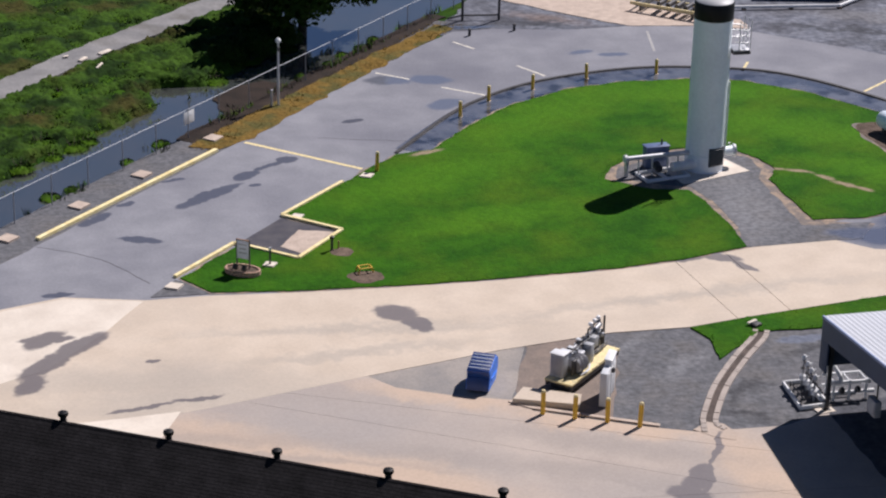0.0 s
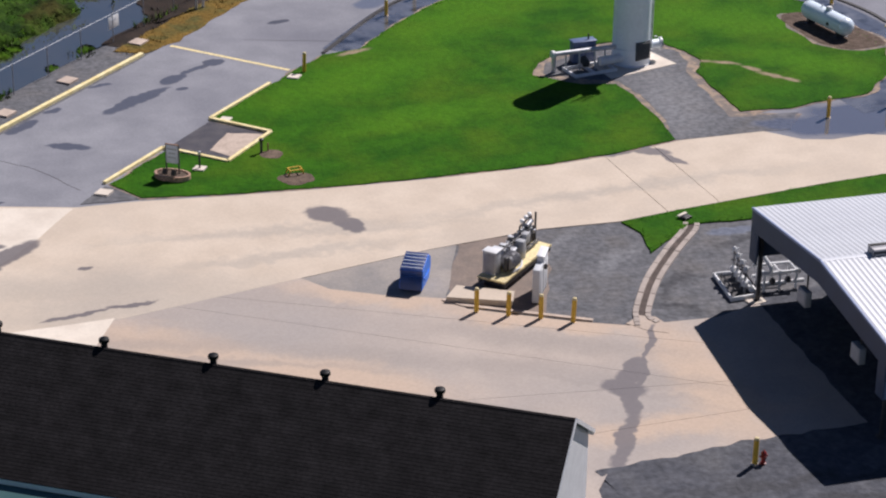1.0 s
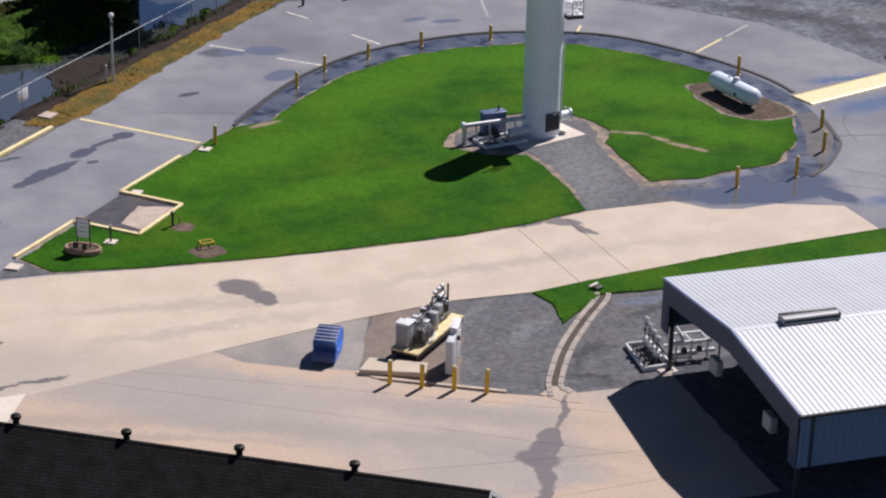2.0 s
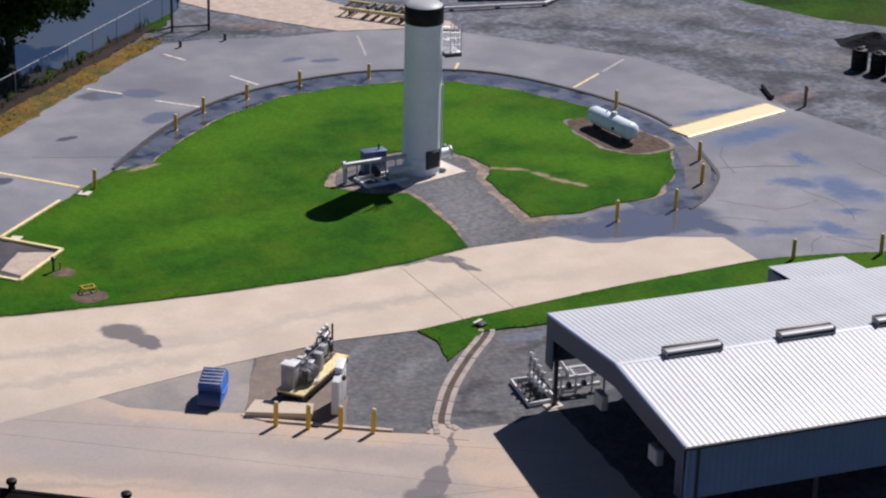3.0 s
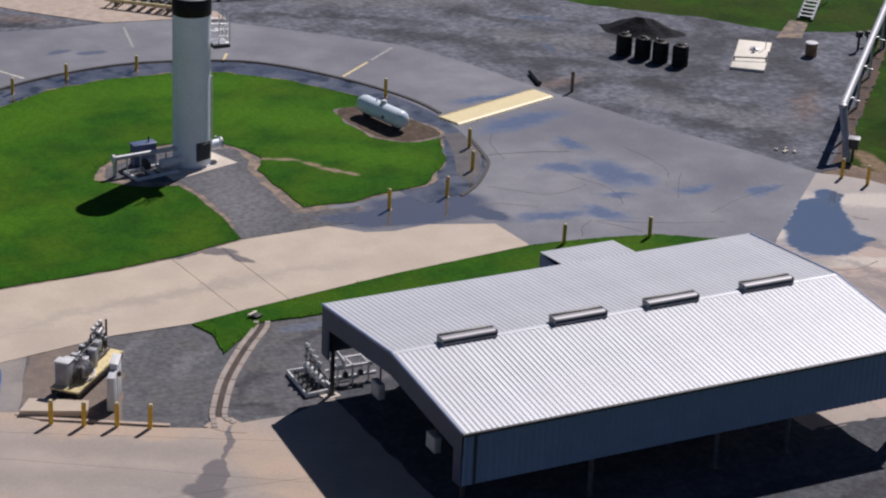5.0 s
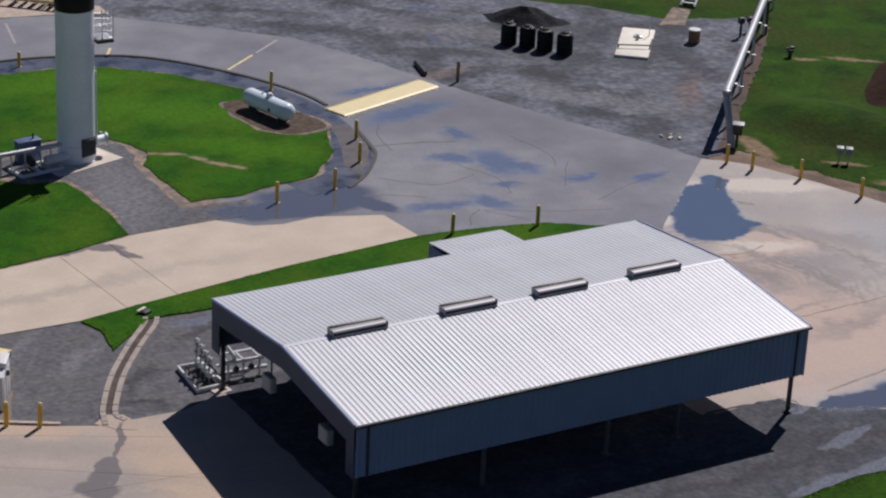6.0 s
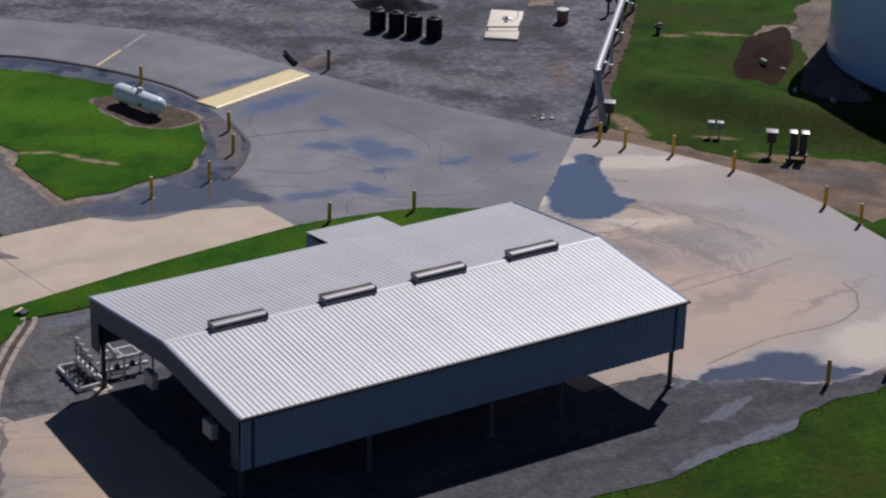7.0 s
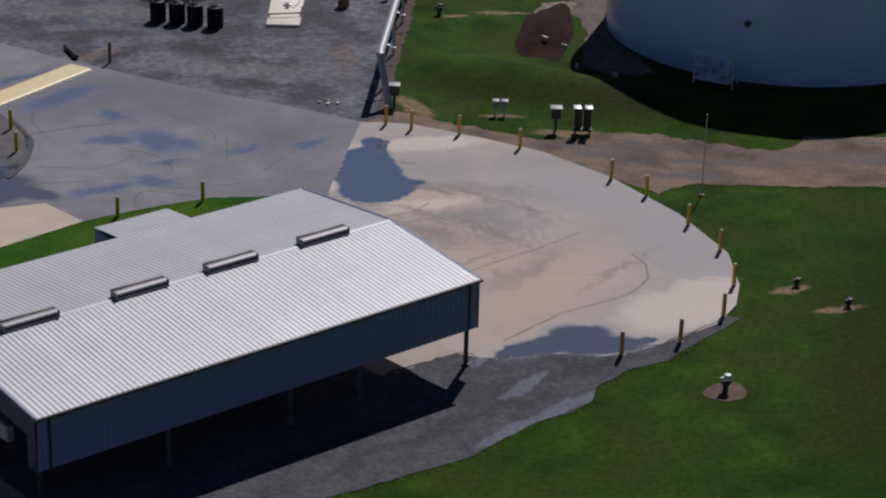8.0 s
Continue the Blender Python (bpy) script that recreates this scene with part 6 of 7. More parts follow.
        part("kerb_stone", strip(run, 0.25, 0.095 + 0.03 * noise.noise((k * 1.7, side, 5.0)), -0.05), M["concrete_kerb"], drain_bed, smooth=False)
slab("drain_foot", ragged([(-5.3, 12.9), (-4.65, 12.6), (-4.3, 11.6), (-4.6, 11.0), (-5.5, 11.5), (-6.1, 12.3)], 0.05, 0.3), 0.06, 0.0, M["concrete_grey"], "flared concrete foot of the drain channel", "drain")
gr = thing("drain_inlet", "small dark drain inlet at the head of the channel", "drain inlet", 0.45, 21.95, 0.02, 30)
part("box", box(BM(), (0.5, 0.36, 0.2), (0, 0, 0.1), (0, 0, 0), 0.02), M["black"], gr)
part("grate", box(BM(), (0.4, 0.26, 0.03), (0, 0, 0.205), (0, 0, 0), 0.005), M["steel_dark"], gr)
part("cover_slab", box(BM(), (0.62, 0.16, 0.08), (0, 0.25, 0.2), (0, 0, 0), 0.02), M["concrete_pale"], gr)


# metering skid at the shed corner
def make_meter_skid():
    s = thing("metering_skid", "white valve manifold in a low steel tray beside the shed", "pipework", 0, 0, 0.02)
    c = [(-0.62, 15.75), (-0.8, 13.2), (0.55, 13.3), (0.62, 15.7)]
    part("tray_floor", slab_mesh(c, 0.06, 0.0), M["steel_dark"], s, smooth=False)
    for a, b in zip(c, c[1:] + c[:1]):
        a, b = Vector(a), Vector(b)
        m, d = (a + b) / 2, b - a
        part("tray_side", box(BM(), (d.length + 0.08, 0.09, 0.2), (m.x, m.y, 0.12), (0, 0, math.degrees(math.atan2(d.y, d.x))), 0.01), M["white_paint"], s)
    for k in range(4):
        y = 15.4 - 0.52 * k
        x = 0.16 - 0.03 * k
        part("riser", tube(BM(), [(x, y, 0.06), (x, y, 1.5 - 0.08 * k)], 0.05, 10), M["steel"], s)
        body = part("valve_body", lathe(BM(), [(0.08, 0), (0.15, 0.05), (0.15, 0.24), (0.08, 0.3)], (x, y, 0.34), 14), M["white_paint"], s)
        part("bonnet", rod(BM(), (x, y, 0.5), (x + 0.24, y - 0.08, 0.56), 0.07, seg=10), M["white_paint"], body)
        part("hand_wheel", lathe(BM(), [(0.05, 0.0), (0.17, 0.015), (0.17, 0.035), (0.05, 0.05)], (x + 0.26, y - 0.09, 0.58), 14, Euler((0, 1.2, 0)).to_matrix().to_4x4()), M["steel_dark"], body)
        head = part("relief_valve", lathe(BM(), [(0.06, 0), (0.11, 0.04), (0.11, 0.22), (0.05, 0.3)], (x, y, 1.3 - 0.08 * k), 12), M["white_paint"], s)
        part("outlet", rod(BM(), (x, y, 1.44 - 0.08 * k), (x + 0.2, y, 1.5 - 0.08 * k), 0.05, seg=10), M["white_paint"], head)
        part("flange", lathe(BM(), [(0.13, 0), (0.13, 0.04)], (x, y, 0.95), 14), M["steel_dark"], s)
    part("top_header", tube(BM(), [(0.14, 15.55, 1.42), (0.02, 13.75, 1.14)], 0.05, 10), M["steel_dark"], s)
    part("low_header", tube(BM(), [(0.34, 15.6, 0.26), (0.3, 13.5, 0.26)], 0.09, 12), M["white_paint"], s)
    part("drain_pipe", tube(BM(), [(-0.4, 15.4, 0.1), (-0.4, 15.4, 0.3), (-0.45, 13.6, 0.3)], 0.04, 8), M["steel_dark"], s)
    for y, z in ((13.72, 0.42), (13.72, 0.92), (14.55, 0.42), (14.55, 0.95)):
        part("header_pipe", tube(BM(), [(0.75, y + 0.06, z), (2.6, y - 0.02, z)], 0.075, 12), M["white_paint"], s)
    for x in (0.95, 1.7, 2.5):
        for y in (13.72, 14.55):
            post = part("pipe_stand", tube(BM(), [(x, y, 0.0), (x, y, 1.02)], 0.055, 8), M["white_paint"], s)
            part("base_plate", box(BM(), (0.2, 0.2, 0.03), (x, y, 0.015)), M["steel_dark"], post)
        part("cross_pipe", tube(BM(), [(x, 13.72, 0.92), (x, 14.55, 0.95)], 0.05, 8), M["white_paint"], s)
    for x in (1.35, 2.1):
        part("gate_valve", lathe(BM(), [(0.06, 0), (0.14, 0.05), (0.14, 0.2), (0.05, 0.32)], (x, 13.72, 0.38), 12), M["steel_dark"], s)
    part("return_bend", tube(BM(), [(0.85, 14.6, 0.95), (0.88, 14.5, 1.5), (1.05, 14.15, 1.55), (1.25, 13.8, 1.2), (1.28, 13.74, 0.92)], 0.1, 12), M["white_paint"], s)
    part("pipe_cap", rod(BM(), (2.6, 13.7, 0.42), (2.85, 13.69, 0.42), 0.1, seg=12), M["white_paint"], s)
    part("end_flange", rod(BM(), (2.58, 13.7, 0.92), (2.64, 13.7, 0.92), 0.13, seg=12), M["galv"], s)
    return s


make_meter_skid()
slab("post_pad", [(-0.1, 12.6), (0.7, 12.75), (0.6, 13.4), (-0.2, 13.25)], 0.075, 0.0, M["concrete_pale"], "small concrete pad under the shed post", "pad")

# hydrant
hy = thing("fire_hydrant", "red fire hydrant beside a yellow bollard", "hydrant", -5.0, -0.25, 0.0)
hy.scale = (0.8, 0.8, 0.8)
part("barrel", lathe(BM(), [(0.16, 0), (0.16, 0.05), (0.11, 0.07), (0.11, 0.5), (0.15, 0.52), (0.15, 0.57), (0.1, 0.66), (0.03, 0.72)], seg=18), M["red"], hy)
part("outlet", rod(BM(), (-0.2, 0, 0.42), (0.2, 0, 0.42), 0.06), M["red"], hy)
part("pumper_outlet", rod(BM(), (0, 0, 0.4), (0, -0.2, 0.4), 0.075), M["red"], hy)
part("nut", rod(BM(), (0, 0, 0.7), (0, 0, 0.77), 0.03, seg=5), M["red"], hy)
copy_thing(first_bollard, pose(-5.35, -0.25, 0.03, 1, -1, 20))


# ---- lawn edge: kerbs, weigh pit, sign ----
def kerb_line(points, label, mat="yellow_kerb", width=0.2, height=0.17):
    return tagged(link("kerb", strip(points, width, height, 0.0), M[mat]), label, "kerb", kind="structure")


for a, b in (((-25.8, 32.9), (-22.25, 36.65)), ((-22.25, 36.65), (-19.4, 34.1)), ((-19.4, 34.1), (-16.5, 37.4)), ((-16.5, 37.4), (-19.2, 39.95)), ((-19.2, 39.95), (-15.1, 44.2))):
    kerb_line([a, b], "yellow painted concrete kerb round the paved bay")
kerb_line([(-32.0, 39.0), (-21.1, 50.4)], "long yellow painted concrete kerb beside the road", width=0.26)
slab("paved_bay", [(-22.2, 36.5), (-19.4, 34.2), (-16.6, 37.4), (-19.2, 39.8)], 0.04, 0.0, M["damp"], "dark damp paved bay", "pavement")
slab("bay_concrete", ragged([(-20.0, 35.9), (-18.7, 37.9), (-17.0, 37.3), (-19.1, 34.6)], 0.12, 0.3), 0.048, 0.0, M["concrete_pink"], "dry pinkish concrete in the paved bay", "pavement")
for x, y in ((-29.5, 43.3), (-25.7, 47.3), (-21.0, 52.4), (-33.5, 39.4)):
    slab("stone_pad", [(x + dx * 0.68 - dy * 0.73, y + dx * 0.73 + dy * 0.68) for dx, dy in ((-0.4, -0.42), (0.5, -0.4), (0.48, 0.4), (-0.42, 0.42))], 0.12, 0.0, M["concrete_pink"], "pinkish stone pad on the gravel verge", "pad")
for x, y, w in ((-13.6, 44.85, 0.45), (-26.0, 31.7, 0.5), (-18.45, 39.6, 0.4), (-20.95, 33.5, 0.4)):
    slab("marker_pad", [(x - w, y - 0.1), (x + 0.1, y - w * 0.9), (x + w, y + 0.1), (x - 0.1, y + w * 0.9)], 0.16, 0.0, M["concrete_pale"], "small pale concrete marker pad", "pad")
slab("corner_gravel", ragged([(-27.3, 30.7), (-25.8, 32.6), (-24.6, 31.0), (-24.4, 30.6)], 0.08, 0.4), 0.062, 0.0, M["gravel"], "grey gravel corner by the road mouth")


def make_planter():
    p = thing("planter", "oval brick planter with bare soil on the lawn", "planter", -22.45, 32.75, 0.1, -32)
    n = 26
    part("soil", lathe(BM(), [(0.9, 0.0), (0.9, 0.2), (0.3, 0.24), (0.02, 0.25)], seg=26), M["mulch"], p).scale = (1.15, 0.62, 1)
    shared = None
    for k in range(n):
        for row in (0, 1):
            a = 2 * math.pi * (k + 0.5 * row) / n
            if shared is None:
                shared = part("brick", box(BM(), (0.12, 0.22, 0.13), (0, 0, 0), (0, 0, 0), 0.01), M["brick"], p)
                ob = shared
            else:
                ob = shared.copy()
                scene.collection.objects.link(ob)
            ob.matrix_basis = pose(1.1 * math.cos(a), 0.63 * math.sin(a), 0.07 + 0.14 * row, 0, 0, math.degrees(math.atan2(0.63 * math.sin(a) * 1.7, 1.1 * math.cos(a))))
    return p


make_planter().scale = (0.8, 0.84, 0.9)
sg = thing("notice_board", "pale grey notice board on two dark posts in the planter", "sign", -22.4, 32.85, 0.1, -35)
sg.scale = (0.74, 1, 1)
for x in (-0.46, 0.46):
    part("post", box(BM(), (0.08, 0.08, 1.75), (x, 0, 0.87), (0, 0, 0), 0.01), M["steel_dark"], sg)
part("board", box(BM(), (0.85, 0.05, 0.95), (0, -0.03, 1.2), (0, 0, 0), 0.01), M["board"], sg)
part("frame_top", box(BM(), (0.95, 0.07, 0.05), (0, -0.03, 1.72), (0, 0, 0), 0.01), M["rust"], sg)
for k, w in enumerate((0.7, 0.5, 0.6)):
    part("text_bar", box(BM(), (w, 0.01, 0.06), (0, -0.062, 1.48 - 0.22 * k)), M["panel_grey"], sg)
for x in (-0.3, 0.35):
    part("flood_light", box(BM(), (0.28, 0.22, 0.3), (x, -0.45, 0.42), (-25, 0, 0), 0.03), M["black"], sg)

for (x, y), r, sd in (((-17.1, 34.5), 0.62, 3.0), ((-16.55, 31.15), 0.88, 7.0), ((30.1, -8.6), 1.02, 11.0)):
    blot("earth_ring", (x, y), (r, r * 0.9), 0, M["ring_earth"], 0.1 if x < 0 else -0.02, "round bare earth ring in the grass", sd, 0.12, category="bed")
pt = thing("standpipe", "short dark standpipe with valve at the paved bay", "standpipe", -17.55, 34.8, 0.08)
pt.scale = (0.75, 0.75, 0.72)
part("pipe", rod(BM(), (0, 0, 0), (0, 0, 1.0), 0.09), M["steel_dark"], pt)
part("valve", lathe(BM(), [(0.1, 0), (0.16, 0.05), (0.16, 0.2), (0.05, 0.28)], (0, 0, 0.85), 14), M["black"], pt)
part("branch", rod(BM(), (0.5, 0.2, 0), (0.5, 0.2, 0.6), 0.05), M["rust"], pt)
gd = thing("pipe_guard", "low yellow pipe guard frame over a valve", "guard rail", -16.5, 31.75, 0.12, 8)
gd.scale = (0.78, 0.8, 0.6)
for x in (-0.5, 0.5):
    for y in (-0.25, 0.25):
        part("leg", rod(BM(), (x, y, 0), (x * 0.8, y, 0.42), 0.05), M["yellow"], gd)
    part("side_bar", rod(BM(), (x * 0.8, -0.25, 0.42), (x * 0.8, 0.25, 0.42), 0.05), M["yellow"], gd)
for y in (-0.25, 0.25):
    part("top_bar", rod(BM(), (-0.4, y, 0.42), (0.4, y, 0.42), 0.05), M["yellow"], gd)
mk = thing("marker_post", "thin dark marker post on a concrete pad", "post", -20.95, 33.5, 0.15)
part("post", rod(BM(), (0, 0, 0), (0, 0, 0.75), 0.05), M["steel_dark"], mk)
part("head", box(BM(), (0.14, 0.1, 0.18), (0, 0, 0.8), (0, 0, 0), 0.02), M["galv"], mk)


# ---- road markings ----
def marking(a, b, w, mat="line_white", label="faded pale painted line on the asphalt"):
    tagged(link("painted_line", strip([a, b], w, 0.036, 0.031), M[mat]), label, "road marking", kind="structure")


marking((-19.3, 51.5), (-13.6, 46.1), 0.26, "yellow_faded", "faded yellow stop line across the road")
for a, b in (((-9.3, 62.5), (-7.5, 60.9)), ((-5.9, 59.1), (-3.5, 57.0)), ((-0.2, 62.4), (1.0, 60.1)), ((-3.0, 67.9), (-2.0, 66.2)), ((10.3, 68.0), (9.4, 63.8)), ((13.6, 58.9), (14.6, 60.6)), 
             ((19.7, 53.8), (22.4, 55.9)), ((22.8, 56.2), (25.2, 58.1))):
    marking(a, b, 0.18, "yellow_faded" if 12 < a[0] < 22 else "line_worn" if a[0] > 8 else "line_white")
rp = thing("road_plate", "long pale yellow painted steel ramp across the road", "ramp", 26.1, 45.25, 0.03, 17.8)
bm = BM()
pr = [(-0.95, 0.0), (-0.7, 0.09), (0.7, 0.09), (0.95, 0.0)]
lo = [bm.verts.new((-4.15, y, z)) for y, z in pr]
hi = [bm.verts.new((4.15, y, z)) for y, z in pr]
for k in range(3):
    bm.faces.new((lo[k], hi[k], hi[k + 1], lo[k + 1]))
bm.faces.new((lo[3], hi[3], hi[0], lo[0]))
bm.faces.new(lo)
bm.faces.new(hi[::-1])
bmesh.ops.recalc_face_normals(bm, faces=bm.faces[:])
part("plate", bm, M["ramp"], rp, smooth=False)
for s in (-1, 1):
    part("edge_bar", box(BM(), (8.3, 0.06, 0.05), (0, s * 0.9, 0.03), (0, 0, 0), 0.01), M["yellow_faded"], rp)

# ---- damp stains and puddles ----
def tyre_mark(points, width, seed):
    pts = [p + Vector((noise.noise((p.x, p.y, seed)), noise.noise((p.y, p.x, seed + 4)))) * 0.1 for p in rounded(points, 6, False)]
    tagged(link("tyre_mark", strip(pts, width, 0.0545, 0.051), M["tread"]), "faint brown curved tyre mark on the concrete pad", "tyre mark", kind="structure")


for k, (w, c) in enumerate(((0.12, ((25.4, 1.3), (27.8, 1.6), (30.0, 1.9), (33.4, 1.6), (35.6, 2.3), (37.0, 3.7), (37.4, 5.2))), (0.09, ((28.4, 8.4), (32.0, 8.5), (35.0, 8.6), (37.4, 8.8))), (0.08, ((30.3, 16.6), (31.8, 16.2), (33.4, 16.6))))):
    tyre_mark(c, w, k * 3.0)


def crack(points, width=0.07, seed=0):
    pts = [p + Vector((noise.noise((p.x, p.y, seed)), noise.noise((p.y, p.x, seed + 4)))) * 0.12 for p in rounded(points, 6, False)]
    tagged(link("crack_seal", strip(pts, width, 0.0345, 0.031), M["tar"]), "dark tar-sealed crack in the asphalt", "crack", kind="structure")


for k, c in enumerate((((21.4, 38.1), (24.0, 37.6), (26.4, 36.9)), ((23.6, 41.3), (22.6, 39.5), (22.2, 37)), ((29.8, 36.6), (30.3, 33), (29.6, 31)), ((28.4, 28.2), (29.8, 30.4), (30.6, 31.4)),
                       ((22.4, 26.8), (23.3, 25.6), (23.9, 24.6)), ((20.4, 25.2), (21.2, 26.4), (22.2, 27.1)), ((22.4, 27.0), (25.0, 25.6), (29.0, 24.2)), ((29.0, 25.7), (32.0, 27.0), (35.3, 27.8)),
                       ((19.2, 33.6), (21.0, 31.9), (22.4, 31.2), (24.6, 31.8)), ((-32.18, 38.13), (-29.16, 35.97), (-27.07, 32.48)), ((-15.1, 51.5), (-10.6, 50.2), (-6.8, 49.9)),
                       ((17.5, 31.5), (19.4, 30.6), (20.4, 29.8)), ((24.5, 33.4), (25.5, 30.8), (25.0, 28.4)))):
    crack(c, 0.08 if k == 0 else 0.035, k)

# ---- far yard ----
def make_drum():
    d = thing("black_tank", "black plastic tank with a ribbed body and dark lid", "tank", 39.1, 51.8, 0.0, 0, "row of black tanks")
    part("body", lathe(BM(), [(0.5, 0), (0.54, 0.05), (0.54, 0.4), (0.51, 0.43), (0.54, 0.46), (0.54, 0.8), (0.51, 0.83), (0.54, 0.86), (0.54, 1.2), (0.44, 1.36), (0.2, 1.42)], seg=28), M["black_plastic"], d)
    part("lid", lathe(BM(), [(0.22, 1.4), (0.22, 1.5), (0.05, 1.52)], seg=18), M["black_plastic"], d)
    part("fitting", rod(BM(), (0.3, 0.1, 1.36), (0.3, 0.1, 1.5), 0.06), M["galv"], d)
    return d


drum = make_drum()
for x, y in ((39.9, 50.75), (40.6, 49.7), (41.4, 48.55)):
    copy_thing(drum, pose(x, y, 0, 0, 0, random.uniform(0, 360)))


def mound(name, x, y, a, b, h, turn, mat, label, outline=()):
    bm = BM()
    n = len(outline) or 34
    rings = []
    for k in range(9):
        t = k / 8
        ring = []
        for j in range(n):
            q = 2 * math.pi * j / n
            r = (1 - t) * (1 + 0.2 * noise.noise((math.cos(q) * 1.5, math.sin(q) * 1.5, x)))
            z = h * t * t * (3 - 2 * t) + 0.16 * h * noise.noise((r * 4 * math.cos(q), r * 4 * math.sin(q), y))
            px, py = a * math.cos(q), b * math.sin(q)
            if outline:
                px, py = outline[j][0] - x, outline[j][1] - y
            ring.append(bm.verts.new((px * r, py * r, max(z, 0.0) if k else -0.05)))
        rings.append(ring)
    for lo, hi in zip(rings, rings[1:]):
        for j in range(n):
            bm.faces.new((lo[j], lo[(j + 1) % n], hi[(j + 1) % n], hi[j])) if hi[j] is not hi[(j + 1) % n] else None
    bmesh.ops.remove_doubles(bm, verts=bm.verts[:], dist=1e-4)
    bmesh.ops.recalc_face_normals(bm, faces=bm.faces[:])
    ob = link(name, bm, mat, True)
    ob.matrix_basis = pose(x, y, 0.0, 0, 0, turn)
    return tagged(ob, label, "mound")


mound("gravel_mound", 42.9, 55.8, 3.0, 1.8, 1.0, -40, M["wet_gravel"], "low mound of dark gravel behind the black tanks")

HEAP = [tuple(p) for p in rounded([(54.0, 33.7), (56.5, 35.9), (59.7, 38.3), (62.3, 39.8), (63.8, 39.3), (61.4, 36.0), (58.6, 33.0), (55.2, 30.5), (54.3, 31.9)], 4)]
slab("sand_rim", ragged([(57.2, 36.2), (59.8, 38.5), (62.5, 40.15), (64.0, 39.7), (64.2, 38.8), (62.6, 37.6), (59.2, 36.4), (57.0, 35.2)], 0.2, 0.4), -0.022, -0.1, M["sand"], "pale sandy rim round the heap of soil", "bed")
mound("soil_mound", 58.7, 35.1, 5.4, 1.9, 0.8, 0, M["soil"], "heap of dark brown soil on the grass", HEAP)
for x, y, w in ((56.4, 33.2, 0.24), (57.2, 32.2, 0.2), (55.2, 28.8, 0.22), (56.0, 26.2, 0.24)):
    lump = thing("concrete_lump", "pale broken concrete lump at the heap of soil", "rubble", x, y, 0.42 if y > 32.5 else 0.0, x * 40)
    part("block", box(BM(), (w * 2.0, w, 0.34), (0, 0, 0.05), (5, -6, 0), 0.08), M["concrete_pale"], lump)

wp = thing("well_pad", "white concrete well pad with small pipes and an aerial", "well pad", 46.9, 48.4, 0.0, -39)
part("slab", box(BM(), (2.2, 6.2, 0.18), (0, 0, 0.09), (0, 0, 0), 0.02), M["pad_white"], wp)
part("pipe", tube(BM(), [(-1.0, -1.6, 0.2), (-1.0, -1.6, 0.4), (1.1, -1.2, 0.4), (1.1, 0.2, 0.4), (1.1, 0.2, 0.2)], 0.05, 8), M["steel_dark"], wp)
part("valve", lathe(BM(), [(0.12, 0), (0.14, 0.2), (0.05, 0.35)], (0.1, 0.6, 0.18), 12), M["galv"], wp)
part("aerial", rod(BM(), (0.8, 1.6, 0.18), (0.8, 1.6, 1.5), 0.03, seg=8), M["galv"], wp)
part("hatch", box(BM(), (0.6, 0.6, 0.12), (0.1, 1.2, 0.23), (0, 0, 0), 0.02), M["galv"], wp)
dr = thing("steel_drum", "tan steel drum with a white lid", "drum", 50.9, 47.3, 0.0)
part("body", lathe(BM(), [(0.38, 0), (0.4, 0.03), (0.38, 0.3), (0.4, 0.33), (0.38, 0.36), (0.4, 0.85)], seg=22), M["rust"], dr)
part("lid", lathe(BM(), [(0.42, 0.85), (0.42, 0.92), (0.1, 0.95)], seg=22), M["white_paint"], dr)
po = thing("marker_post", "rusty dark marker post at the end of the ramp", "post", 32.0, 46.3, 0.0)
part("post", box(BM(), (0.16, 0.16, 1.35), (0, 0, 0.67), (0, 0, 15), 0.02), M["wood"], po)
part("reflector", box(BM(), (0.18, 0.04, 0.3), (0, -0.1, 1.1), (0, 0, 15), 0.01), M["rust"], po)
lg = thing("rubber_log", "dark rubber wheel stop lying by the ramp", "wheel stop", 30.91, 49.12, 0.02, -104)
part("body", rod(BM(), (-1.11, 0, 0.14), (1.11, 0, 0.14), 0.16, seg=10), M["black"], lg)
part("end_cap", rod(BM(), (1.10, 0, 0.14), (1.16, 0, 0.14), 0.13, seg=10), M["steel_dark"], lg)

sc = thing("rubble", "few pale broken concrete scraps on the gravel yard", "rubble", 38.42, 32.29, 0.0)
for x, y, w, turn in ((0.0, 0.0, 0.34, 20), (0.5, -0.25, 0.26, 65), (-0.3, 0.5, 0.22, 140), (0.35, 0.45, 0.18, 10)):
    part("scrap", box(BM(), (w, w * 0.6, 0.12), (x, y, 0.06), (6, -5, turn), 0.02), M["concrete_pale"], sc)

# elevated pipeline
pl = thing("pipeline", "large silver elevated pipeline on supports bending down to ground", "pipeline", 0, 0)
U = Vector((0.688, 0.726, 0))
E0 = Vector((41.2, 30.9, 3.0))
part("run", tube(BM(), [E0, E0 + U * 70], 0.23, 20), M["galv"], pl)
part("riser", tube(BM(), [(40.9, 29.6, 0.0), (41.0, 30.1, 1.4), E0], 0.23, 20), M["steel"], pl)
part("elbow", lathe(BM(), [(0.1, -0.2), (0.24, -0.12), (0.27, 0.0), (0.24, 0.12), (0.1, 0.2)], E0, 20), M["steel"], pl)
for k in range(9):
    c = E0 + U * (2.5 + 6.5 * k)
    sup = part("support", tube(BM(), [(c.x, c.y, -0.1), (c.x, c.y, 2.75)], 0.09, 10), M["galv"], pl)
    part("cradle", box(BM(), (0.7, 0.2, 0.1), (c.x, c.y, 2.74), (0, 0, -43), 0.01), M["galv"], sup)
